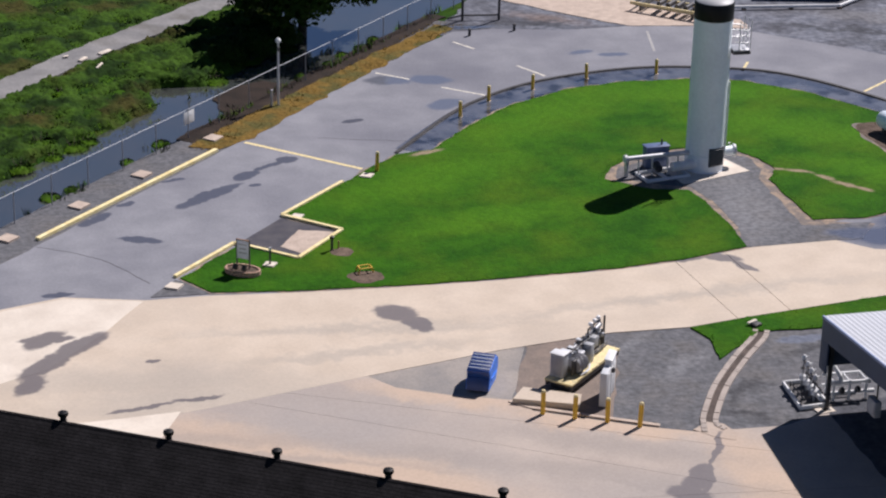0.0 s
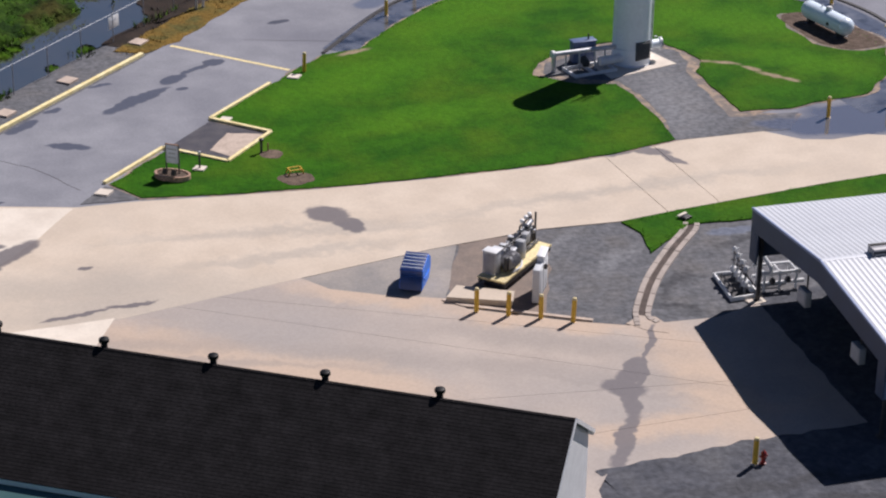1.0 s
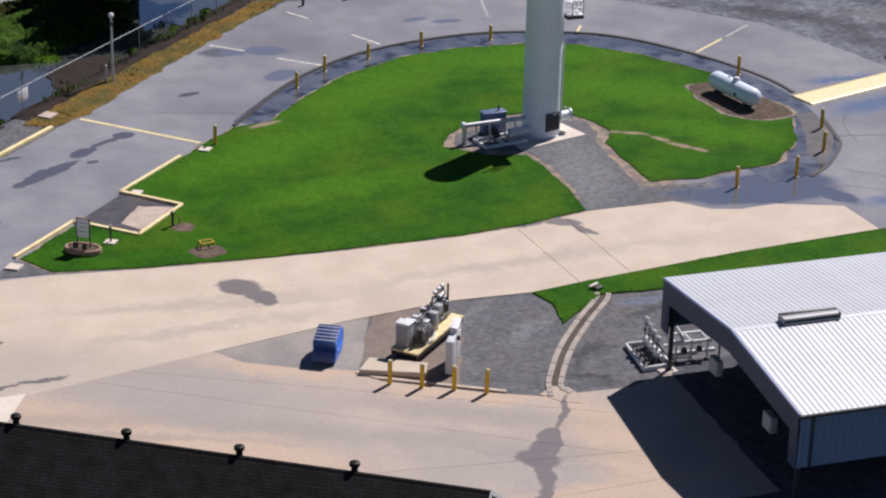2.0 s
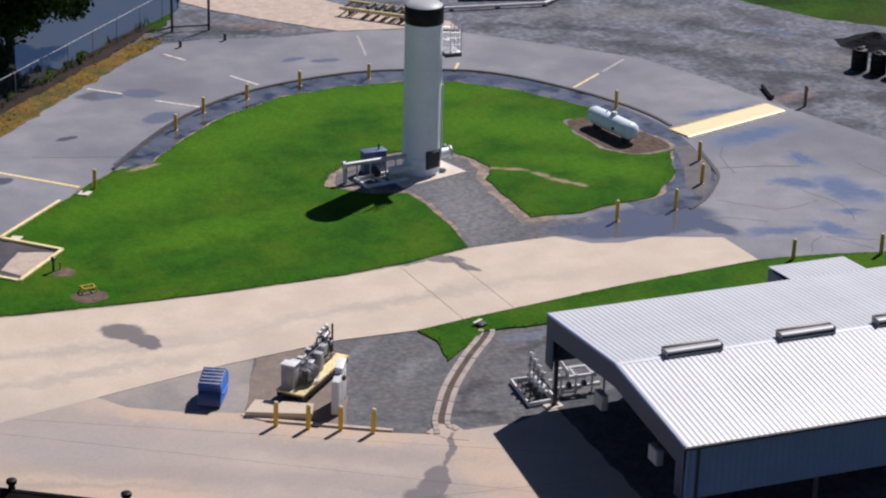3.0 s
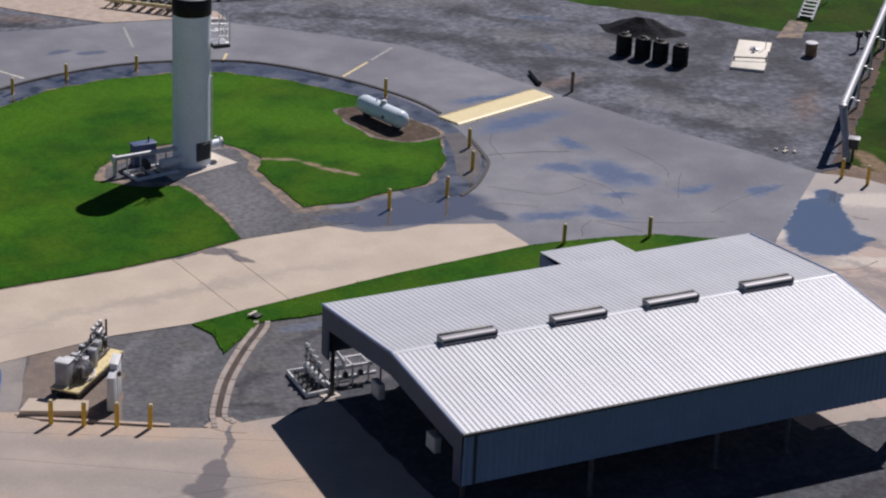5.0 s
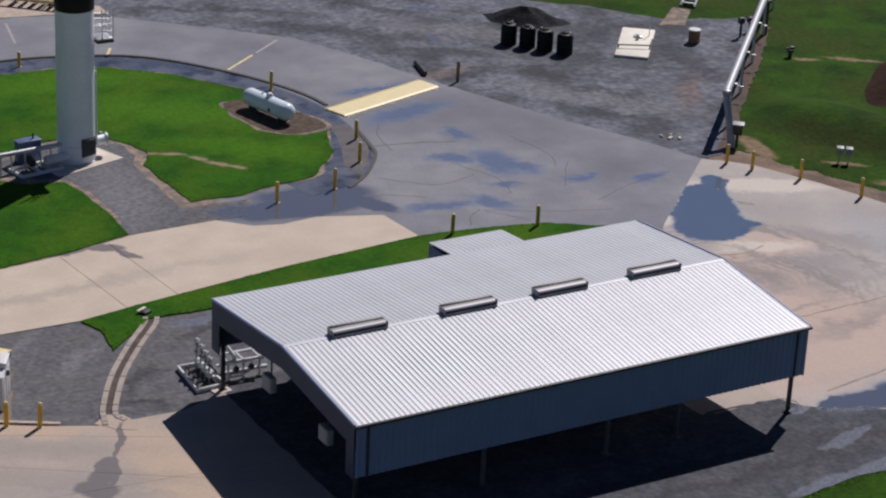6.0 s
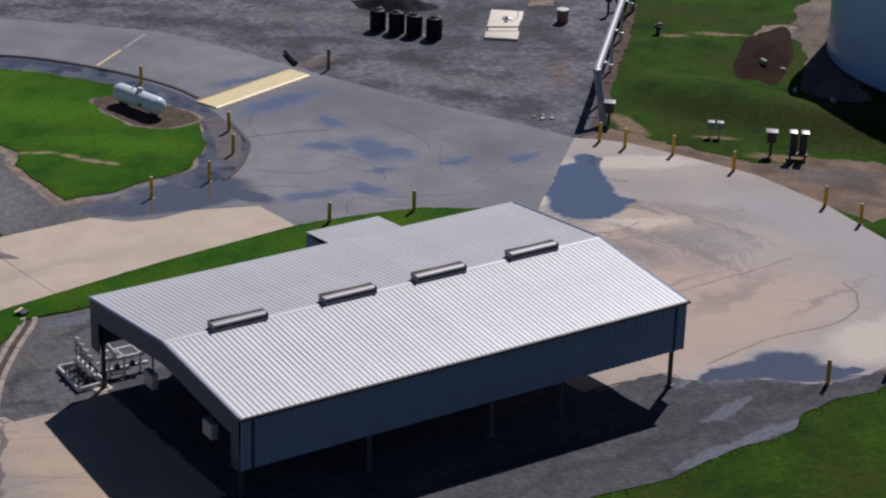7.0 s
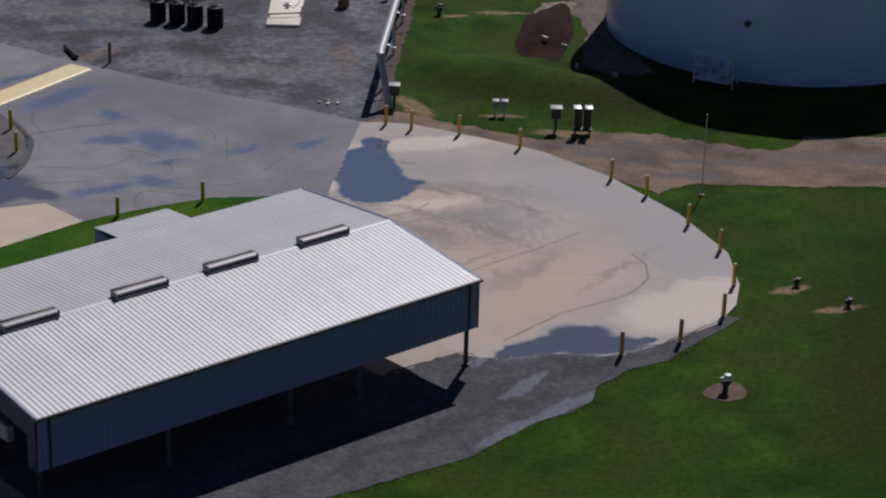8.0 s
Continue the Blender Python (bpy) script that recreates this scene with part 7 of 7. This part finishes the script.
    part("lamp", box(BM(), (0.34, 0.12, 0.1), (c.x + 0.4, c.y - 0.38, 2.6), (0, 0, -43), 0.02), M["galv"], sup)


def make_stand(x, y, kind, label, turn=-40):
    s = thing("instrument_stand", label, "instrument stand", x, y, -0.05, turn)
    if kind == "pair":
        for dx in (-0.32, 0.32):
            part("post", rod(BM(), (dx, 0, 0), (dx, 0, 0.95), 0.06), M["galv"], s)
            part("box", box(BM(), (0.42, 0.3, 0.45), (dx, 0, 0.85), (0, 0, 0), 0.02), M["panel_grey"], s)
            part("hood", box(BM(), (0.5, 0.42, 0.05), (dx, 0, 1.1), (8, 0, 0), 0.01), M["panel_grey"], s)
    elif kind == "single":
        part("post", rod(BM(), (0, 0, 0), (0, 0, 1.0), 0.1), M["steel_dark"], s)
        part("box", box(BM(), (0.65, 0.45, 0.75), (0, 0, 1.3), (0, 0, 0), 0.03), M["steel_dark"], s)
        part("hood", box(BM(), (0.85, 0.6, 0.06), (0, 0, 1.72), (8, 0, 0), 0.01), M["panel_grey"], s)
    else:
        for dx in (-0.42, 0.42):
            for dy in (-0.2, 0.2):
                part("post", rod(BM(), (dx, dy, 0), (dx, dy, 1.6), 0.05), M["steel_dark"], s)
            part("cylinder", lathe(BM(), [(0.16, 0.4), (0.18, 0.45), (0.18, 1.5), (0.08, 1.62)], (dx * 0.55, 0, 0), 14), M["steel_dark"], s)
            part("hood", box(BM(), (0.45, 0.5, 0.05), (dx * 0.8, 0, 1.68), (6, 0, 0), 0.01), M["galv"], s)
        part("base_frame", box(BM(), (1.1, 0.6, 0.12), (0, 0, 0.35), (0, 0, 0), 0.01), M["steel_dark"], s)
    s.scale = (1.0, 1.0, 1.0) if kind == "rack" else (0.82, 0.82, 0.85)
    return s


make_stand(45.6, 25.0, "pair", "pair of grey instrument boxes with white hoods on posts")
make_stand(46.5, 21.1, "single", "dark instrument box with a white rain hood on a post")
make_stand(47.35, 19.75, "rack", "dark steel rack holding two tall cylinders")
make_stand(41.35, 29.7, "single", "grey instrument box with a white hood beside the pipeline riser")
ms = thing("mast", "tall thin pale mast on the grass", "mast", 46.2, 8.9, -0.05)
part("pole", rod(BM(), (0, 0, 0), (0, 0, 4.7), 0.035, 0.025), M["galv"], ms)
part("base", box(BM(), (0.3, 0.3, 0.08), (0, 0, 0.04), (0, 0, 0), 0.01), M["steel_dark"], ms)


def make_wellhead(x, y, h, label, top="white_paint"):
    w = thing("wellhead", label, "wellhead", x, y, -0.05)
    part("casing", rod(BM(), (0, 0, 0), (0, 0, h * 0.6), 0.16), M["steel_dark"], w)
    part("flange", lathe(BM(), [(0.26, h * 0.55), (0.28, h * 0.58), (0.28, h * 0.66), (0.2, h * 0.7)], seg=18), M["steel_dark"], w)
    part("valve", rod(BM(), (-0.3, 0.1, h * 0.85), (0.32, -0.05, h * 0.95), 0.11), M[top], w)
    part("hand_wheel", lathe(BM(), [(0.14, 0), (0.19, 0.02), (0.14, 0.04)], (0.1, 0, h + 0.05), 16), M[top], w)
    k = 0.85 if h > 0.7 else 0.7
    w.scale = (k, k, k)
    return w


make_wellhead(30.1, -8.6, 0.95, "white valve wellhead in a bare earth ring")
make_wellhead(41.4, -2.5, 0.55, "small dark wellhead beside a bare patch", "steel_dark")
make_wellhead(41.6, -5.7, 0.55, "small dark wellhead beside a bare patch", "steel_dark")
make_wellhead(55.1, 42.3, 0.8, "small dark wellhead on the grass", "steel_dark")
# stairs over the bank
st = thing("stile", "white painted steel steps up the grass bank", "steps", 55.3, 54.2, 0.0, -48)
for x in (-0.47, 0.47):
    bm = rod(BM(), (x, 0, 0.1), (x, 5.6, 2.4), 0.09, seg=4)
    part("stringer", bm, M["white_paint"], st)
    part("leg", rod(BM(), (x, 5.4, 0), (x, 5.4, 2.3), 0.05), M["white_paint"], st)
for k in range(14):
    part("tread", box(BM(), (0.94, 0.2, 0.05), (0, 0.25 + 0.4 * k, 0.24 + 0.164 * k), (0, 0, 0), 0.01), M["white_paint"], st)
for x, y, h in ((56.6, 46.9, 2.4), (54.6, 47.1, 1.2), (55.9, 47.8, 0.9)):
    c = thing("yard_post", "dark steel post at the yard edge", "post", x, y, -0.05)
    part("post", rod(BM(), (0, 0, 0), (0, 0, h), 0.09), M["steel_dark"], c)
    part("head", box(BM(), (0.4, 0.3, 0.4 if h < 2 else 0.15), (0, 0, h), (0, 0, 0), 0.02), M["steel_dark"], c)

# gate, trailer frame and far pipes at the north edge
gt = thing("gate_frame", "dark steel gate frame standing in the verge", "gate", 0, 0)
for x, y in ((-1.2, 72.5), (1.25, 72.2)):
    part("post", rod(BM(), (x, y, 0), (x, y, 2.9), 0.09), M["steel_dark"], gt)
part("cross_bar", rod(BM(), (-1.2, 72.5, 0.35), (1.25, 72.2, 0.35), 0.06), M["steel_dark"], gt)
part("top_bar", rod(BM(), (-1.2, 72.5, 2.8), (1.25, 72.2, 2.8), 0.05), M["steel_dark"], gt)
part("ground_bar", rod(BM(), (-2.2, 72.7, 0.1), (-1.2, 72.5, 0.35), 0.06), M["steel_dark"], gt)
for x, y in ((-1.6, 69.0), (1.6, 69.6)):
    c = thing("short_post", "short dark steel post by the road", "post", x, y, 0.0)
    part("post", rod(BM(), (0, 0, 0), (0, 0, 0.45), 0.1), M["steel_dark"], c)
    part("cap", lathe(BM(), [(0.12, 0.44), (0.12, 0.5), (0.03, 0.53)], seg=12), M["steel_dark"], c)
tr = thing("flatbed_frame", "yellow edged steel trailer frame with dark cross rails", "trailer", 13.2, 71.8, 0.0, -42)
for y in (-0.85, 0.85):
    part("side_rail", box(BM(), (5.2, 0.14, 0.2), (0, y, 0.55), (0, 0, 0), 0.01), M["yellow_faded"], tr)
for k in range(7):
    part("cross_rail", box(BM(), (0.12, 1.7, 0.12), (-2.4 + 0.8 * k, 0, 0.5)), M["steel_dark"], tr)
for k in range(5):
    part("roller", rod(BM(), (-0.6 + 0.65 * k, -0.6, 0.7), (-0.6 + 0.65 * k, 0.6, 0.7), 0.16), M["steel_dark"], tr)
for x in (-1.9, 1.9):
    part("leg", box(BM(), (0.14, 1.5, 0.5), (x, 0, 0.25)), M["steel_dark"], tr)
fp = thing("ground_pipe", "long white pipe lying across the yard", "pipe", 0, 0)
part("pipe", tube(BM(), [(16.6, 71.9, 0.22), (25.2, 70.9, 0.22), (28.6, 73.4, 0.22)], 0.11, 10), M["white_paint"], fp)
for x, y in ((18.5, 71.68), (21.8, 71.3), (25.2, 70.9)):
    part("block", box(BM(), (0.2, 0.35, 0.12), (x, y, 0.06)), M["wood"], fp)
tk = thing("skid_tank", "long dark rectangular skid tank at the yard edge", "tank", 24.0, 74.6, 0.0, -12)
part("body", box(BM(), (6.0, 2.0, 1.4), (0, 0, 0.85), (0, 0, 0), 0.08), M["black"], tk)
for y in (-0.8, 0.8):
    part("runner", box(BM(), (6.4, 0.2, 0.2), (0, y, 0.1), (0, 0, 0), 0.02), M["steel_dark"], tk)
part("hatch", lathe(BM(), [(0.35, 1.5), (0.35, 1.66), (0.1, 1.7)], seg=18), M["steel_dark"], tk)

# ---- fence, lamp post, ditch side ----
fn = thing("chain_fence", "grey chain-link fence with a top rail along the ditch", "fence", 0, 0)
part("top_rail", rod(BM(), (*fence_point(-32, 0.4), 1.75), (*fence_point(33, 0.1), 1.75), 0.019, seg=8), M["siding"], fn)
first_post = None
for k in range(22):
    x, y = fence_point(-32 + 3.1 * k, 0.4 - 0.0046 * 3.1 * k)
    if first_post is None:
        first_post = part("post", rod(BM(), (0, 0, -0.4), (0, 0, 1.78), 0.028, seg=8), M["vent_grey"], fn)
        ob = first_post
    else:
        ob = first_post.copy()
        scene.collection.objects.link(ob)
    ob.matrix_basis = pose(x, y, 0)
wire_v, wire_f = [], []
for k in range(390):
    for lean in (-1, 1):
        u0 = -32 + 0.167 * k
        a, b = fence_point(u0, 0.4 - 0.0046 * (u0 + 32)), fence_point(u0 + lean * 1.0, 0.4 - 0.0046 * (u0 + 32))
        n = len(wire_v)
        ox, oy = ALONG * 0.0016
        wire_v += [(a[0] - ox, a[1] - oy, 0.0), (a[0] + ox, a[1] + oy, 0.0), (b[0] + ox, b[1] + oy, 1.74), (b[0] - ox, b[1] - oy, 1.74),
                   (a[0] + oy, a[1] - ox, 0.0), (b[0] + oy, b[1] - ox, 1.74)]
        wire_f += [(n, n + 1, n + 2, n + 3), (n, n + 3, n + 5, n + 4), (n + 1, n + 4, n + 5, n + 2)]
me = bpy.data.meshes.new("wire_mesh")
me.from_pydata(wire_v, [], wire_f)
me.materials.append(M["vent_grey"])
wm = new("wire_mesh", me)
wm.parent = fn
tagged(wm, "fine woven wire", kind="stuff")
fs = thing("fence_sign", "small blank-looking white sign fixed to the fence", "sign", *fence_point(2.2, 0.25), 0.95, 47)
part("plate", box(BM(), (1.0, 0.03, 0.75), (0, 0, 0.3), (0, 0, 0), 0.01), M["white_paint"], fs)
part("text_bar", box(BM(), (0.6, 0.01, 0.08), (0, -0.02, 0.45)), M["board"], fs)
lp = thing("lamp_post", "slim grey lamp post with a small head beside the ditch", "lamp post", -16.3, 57.5, -0.05)
part("pole", rod(BM(), (0, 0, 0), (0, 0, 4.0), 0.085, 0.06, 14), M["galv"], lp)
part("lamp_head", lathe(BM(), [(0.05, 3.95), (0.15, 4.02), (0.17, 4.16), (0.08, 4.26)], seg=16), M["white_paint"], lp)
part("bracket", box(BM(), (0.12, 0.2, 0.25), (0, -0.08, 3.6), (0, 0, 0), 0.02), M["steel_dark"], lp)
part("stub_post", rod(BM(), (-0.45, -0.1, 0), (-0.4, -0.1, 1.1), 0.08), M["galv"], lp)


def wild(x, y):
    u, v = fence_frame(x, y)
    return bank_line(u) - 0.1 < v < 12.5 or 15.5 < v < 34


def hummocks(name, u0, u1, lo, hi, rise, drop, mat, label, category, cell=0.22):
    """Overgrown ground as one lumpy sheet between two lines along the fence, dropping off at both edges."""
    nu = int((u1 - u0) / cell)
    nv = int(max(hi(u) - lo(u) for u in (u0, (u0 + u1) / 2, u1)) / cell)
    verts, faces = [], []
    for a in range(nu + 1):
        u = u0 + (u1 - u0) * a / nu
        wave = 0.35 * noise.noise((u * 0.7, 3.0, 9.0)) + 0.2 * noise.noise((u * 2.3, 3.0, 9.0))
        v0, v1 = lo(u) + wave, hi(u) + 0.4 * wave
        for b in range(nv + 1):
            f = b / nv
            v = v0 + (v1 - v0) * f
            x, y = fence_point(u, v)
            lump = 0.55 * noise.noise((x * 0.75, y * 0.75, 5.0)) + 0.4 * abs(noise.noise((x * 1.7, y * 1.7, 6.0))) + 0.28 * noise.noise((x * 3.6, y * 3.6, 7.0)) + 0.14 * noise.noise((x * 7.5, y * 7.5, 8.0))
            skirt = step(0.0, 0.7, v - v0) * step(0.0, 0.6, v1 - v)
            verts.append((x, y, drop + (rise + 2.4 * lump * rise - drop) * skirt))
    for a in range(nu):
        for b in range(nv):
            k = a * (nv + 1) + b
            faces.append((k, k + nv + 1, k + nv + 2, k + 1))
    me = bpy.data.meshes.new(name)
    me.from_pydata(verts, [], faces)
    me.materials.append(mat)
    me.shade_smooth()
    return tagged(new(name, me), label, category, kind="structure")


hummocks("wild_bank", -32, 34, lambda u: bank_line(u) + 0.2, lambda u: max(13.75 - 0.03 * max(u, -6), bank_line(u) + 0.7), 0.3, -0.3, M["wild_grass"], "overgrown green ditch bank", "bank")
hummocks("wild_field", -40, 60, lambda u: 15.3, lambda u: 44.0, 0.3, 0.0, M["wild_grass"], "overgrown green field beyond the track", "field", 0.4)
tufts("weeds", wild, (-48, 40, 0, 96), 16000, 0.1, M["weed"], "tall green weeds on the ditch bank", lambda x, y: 0.25, 0.3, 5, 11, 0.06)
tufts("reeds", lambda x, y: 0.1 < fence_frame(x, y)[1] < 1.5 and noise.noise((x * 0.35, y * 0.35, 1.0)) > (-0.1 if x > -16 else 0.12), (-46, 30, 0, 76), 18000, 0.4, M["weed"], "dark green weeds at the foot of the fence", ground_z, 0.15, 5, 12, 0.04)
def bar(x, y):
    u, v = fence_frame(x, y)
    return (7.0 < u < 13.0 and 1.0 < v < 4.4 or -1.2 < u < 2.8 and 0.8 < v < 1.6) and noise.noise((x * 0.9, y * 0.9, 3.0)) > -0.12


tufts("bar_weeds", bar, (-26, -12, 48, 66), 3200, 0.36, M["bar_weed"], "olive brown weeds on the wet mud bar", lambda x, y: -0.18, 0.2, 5, 17, 0.05)
tufts("dry_grass_tufts", lambda x, y: 0.8 < fence_frame(x, y)[0] < 30 and -2.3 < fence_frame(x, y)[1] < -0.4, (-26, 46, 2, 76), 14000, 0.06, M["dry_blade"], "dry yellow-brown grass tufts", lambda x, y: 0.03, 0.1, 4, 13, 0.03)


def fringe(name, edge, seed, label, out=False, z=0.07, near=0.2, high=0.09, many=26):
    """Longer grass along a mown edge, inside it or outside."""
    rng = random.Random(seed)
    verts, faces = [], []
    for ax, ay in edge:
        for _ in range(many):
            x, y = ax + rng.gauss(0, near), ay + rng.gauss(0, near)
            if inside((x, y), edge) == out:
                continue
            a, h = rng.uniform(0, 6.28), rng.uniform(high * 0.33, high)
            dx, dy = 0.02 * math.cos(a), 0.02 * math.sin(a)
            n = len(verts)
            verts += [(x - dx, y - dy, z), (x + dx, y + dy, z), (x + rng.uniform(-0.06, 0.06), y + rng.uniform(-0.06, 0.06), z + 0.01 + h)]
            faces.append((n, n + 1, n + 2))
    me = bpy.data.meshes.new(name)
    me.from_pydata(verts, [], faces)
    me.normals_split_custom_set_from_vertices([(0.0, 0.0, 1.0)] * len(verts))
    me.materials.append(M["blade"])
    return tagged(new(name, me), label, "grass", kind="stuff")


fringe("lawn_grass", lawn_edge, 14, "longer green grass along the lawn edge")
fringe("strip_grass", strip_edge, 15, "longer green grass along the road edge")
fringe("drive_grass", [tuple(p) for p in DRIVE if p.y < -3.4 and p.x > 5], 16, "ragged grass along the gravel drive", True, -0.05, 0.2, 0.055, 60)
fringe("track_grass", [tuple(p) for p in TRACK], 18, "ragged grass along the dirt track", True, -0.05, 0.2, 0.055, 30)


for x, y, w, l, turn in ((-25.4, 68.7, 0.4, 0.95, 35), (-26.9, 67.5, 0.3, 0.7, 50), (-27.9, 68.2, 0.2, 0.35, 10), (-26.1, 65.3, 0.14, 0.9, 62)):
    scrap = thing("stone_scrap", "pale broken stone slab lying beside the track", "stone", x, y, 0.26 if y > 66 else 0.5, turn)
    part("slab", box(BM(), (l, w, 0.1), (0, 0, 0.03), (3, -4, 0), 0.02), M["concrete_pale"], scrap)


# ---- tree by the pond ----
def make_tree(x, y, height, spread_r, seed, label):
    rng = random.Random(seed)
    t = thing("tree", label, "tree", x, y, -0.2)
    bm = BM()
    tips = []
    rod(bm, (0, 0, 0), (0.1, 0.05, height * 0.35), 0.32, 0.22, 10)
    for k in range(9):
        a = 2 * math.pi * k / 9 + rng.uniform(-0.3, 0.3)
        z0 = height * rng.uniform(0.2, 0.38)
        mid = (spread_r * 0.45 * math.cos(a), spread_r * 0.45 * math.sin(a), z0 + height * rng.uniform(0.1, 0.28))
        rod(bm, (0.05, 0.02, z0), mid, 0.13, 0.08, 7)
        for j in range(3):
            b = a + rng.uniform(-0.6, 0.6)
            r = spread_r * rng.uniform(0.7, 1.0)
            end = (r * math.cos(b), r * math.sin(b), mid[2] + height * rng.uniform(-0.22, 0.22))
            rod(bm, mid, end, 0.07, 0.03, 6)
            tips.append(end)
        tips.append(mid)
    rod(bm, (0.1, 0.05, height * 0.35), (0.2, 0.3, height * 0.85), 0.2, 0.06, 8)
    tips += [(rng.uniform(-1, 1) * spread_r * 0.4, rng.uniform(-1, 1) * spread_r * 0.4, height * rng.uniform(0.3, 0.95)) for _ in range(34)]
    part("trunk", bm, M["bark"], t)
    verts, faces = [], []
    for cx, cy, cz in tips:
        rad = rng.uniform(0.9, 1.6)
        for _ in range(520):
            d = Vector((rng.gauss(0, 1), rng.gauss(0, 1), rng.gauss(0, 0.7))).normalized() * rad * rng.uniform(0.35, 1.05)
            p = Vector((cx, cy, cz)) + d
            u = Vector((rng.gauss(0, 1), rng.gauss(0, 1), rng.gauss(0, 1))).normalized()
            w = u.cross(d).normalized() * rng.uniform(0.1, 0.18)
            u = u * rng.uniform(0.14, 0.26)
            n = len(verts)
            verts += [tuple(p - u), tuple(p + w), tuple(p + u), tuple(p - w)]
            faces.append((n, n + 1, n + 2, n + 3))
    me = bpy.data.meshes.new("crown")
    me.from_pydata(verts, [], faces)
    me.materials.append(M["leaf"])
    crown = new("crown", me)
    crown.parent = t
    return t


make_tree(-12.3, 71.3, 9.0, 4.9, 5, "broad dark green leafy tree beside the ditch")


def make_bush(x, y, r, seed, leaf="weed", count=900, big=1.0, flat=0.5):
    rng = random.Random(seed)
    b = thing("bush", "dark green bush at the water edge", "bush", x, y, max(ground_z(x, y), -0.22), 0, "ditch bushes")
    verts, faces = [], []
    for _ in range(count):
        d = Vector((rng.gauss(0, 1), rng.gauss(0, 1), abs(rng.gauss(0, 0.8)))).normalized() * r * rng.uniform(0.3, 1.0)
        d.z *= flat if leaf == "weed" else 0.8
        u = Vector((rng.gauss(0, 1), rng.gauss(0, 1), rng.gauss(0, 1))).normalized()
        w = u.cross(d + Vector((0, 0, 0.01))).normalized() * rng.uniform(0.04, 0.08) * big
        u = u * rng.uniform(0.06, 0.14) * big
        n = len(verts)
        verts += [tuple(d - u), tuple(d + w), tuple(d + u), tuple(d - w)]
        faces.append((n, n + 1, n + 2, n + 3))
    me = bpy.data.meshes.new("foliage")
    me.from_pydata(verts, [], faces)
    if leaf == "weed":
        me.normals_split_custom_set_from_vertices([(0.0, 0.0, 1.0)] * len(verts))
    me.materials.append(M[leaf])
    f = new("foliage", me)
    f.parent = b
    bm = BM()
    for k in range(5):
        a = k * 1.25
        rod(bm, (0, 0, 0), (0.5 * r * math.cos(a), 0.5 * r * math.sin(a), 0.6 * r), 0.03, 0.015, 6)
    part("stems", bm, M["bark"], b)
    return b


for k, (u, v, r) in enumerate(((0.8, 1.2, 0.55), (-9.2, 1.3, 0.6), (-7.6, 1.1, 0.4), (-2.6, 1.1, 0.4), (18.5, 1.0, 0.4), (20.5, 1.2, 0.45), (22.5, 1.1, 0.4), (15.5, 1.1, 0.45), (24.5, 1.3, 0.4))):
    x, y = fence_point(u, v)
    make_bush(x, y, r, 40 + k)
for k, (u, v, r) in enumerate(((17.5, 6.2, 1.7), (15.0, 6.4, 1.4), (20.4, 5.9, 1.6))):
    x, y = fence_point(u, v)
    make_bush(x, y, r, 70 + k, "leaf", 3200)
rng_bank = random.Random(91)
for k in range(14):
    u = rng_bank.uniform(-12, 20)
    v = bank_line(u) + (rng_bank.uniform(0.0, 0.5) if k % 4 else rng_bank.uniform(1.5, 6.0))
    x, y = fence_point(u, v)
    make_bush(x, y, rng_bank.uniform(0.5, 1.0), 120 + k, "weed", 1500, 0.75, 0.3)
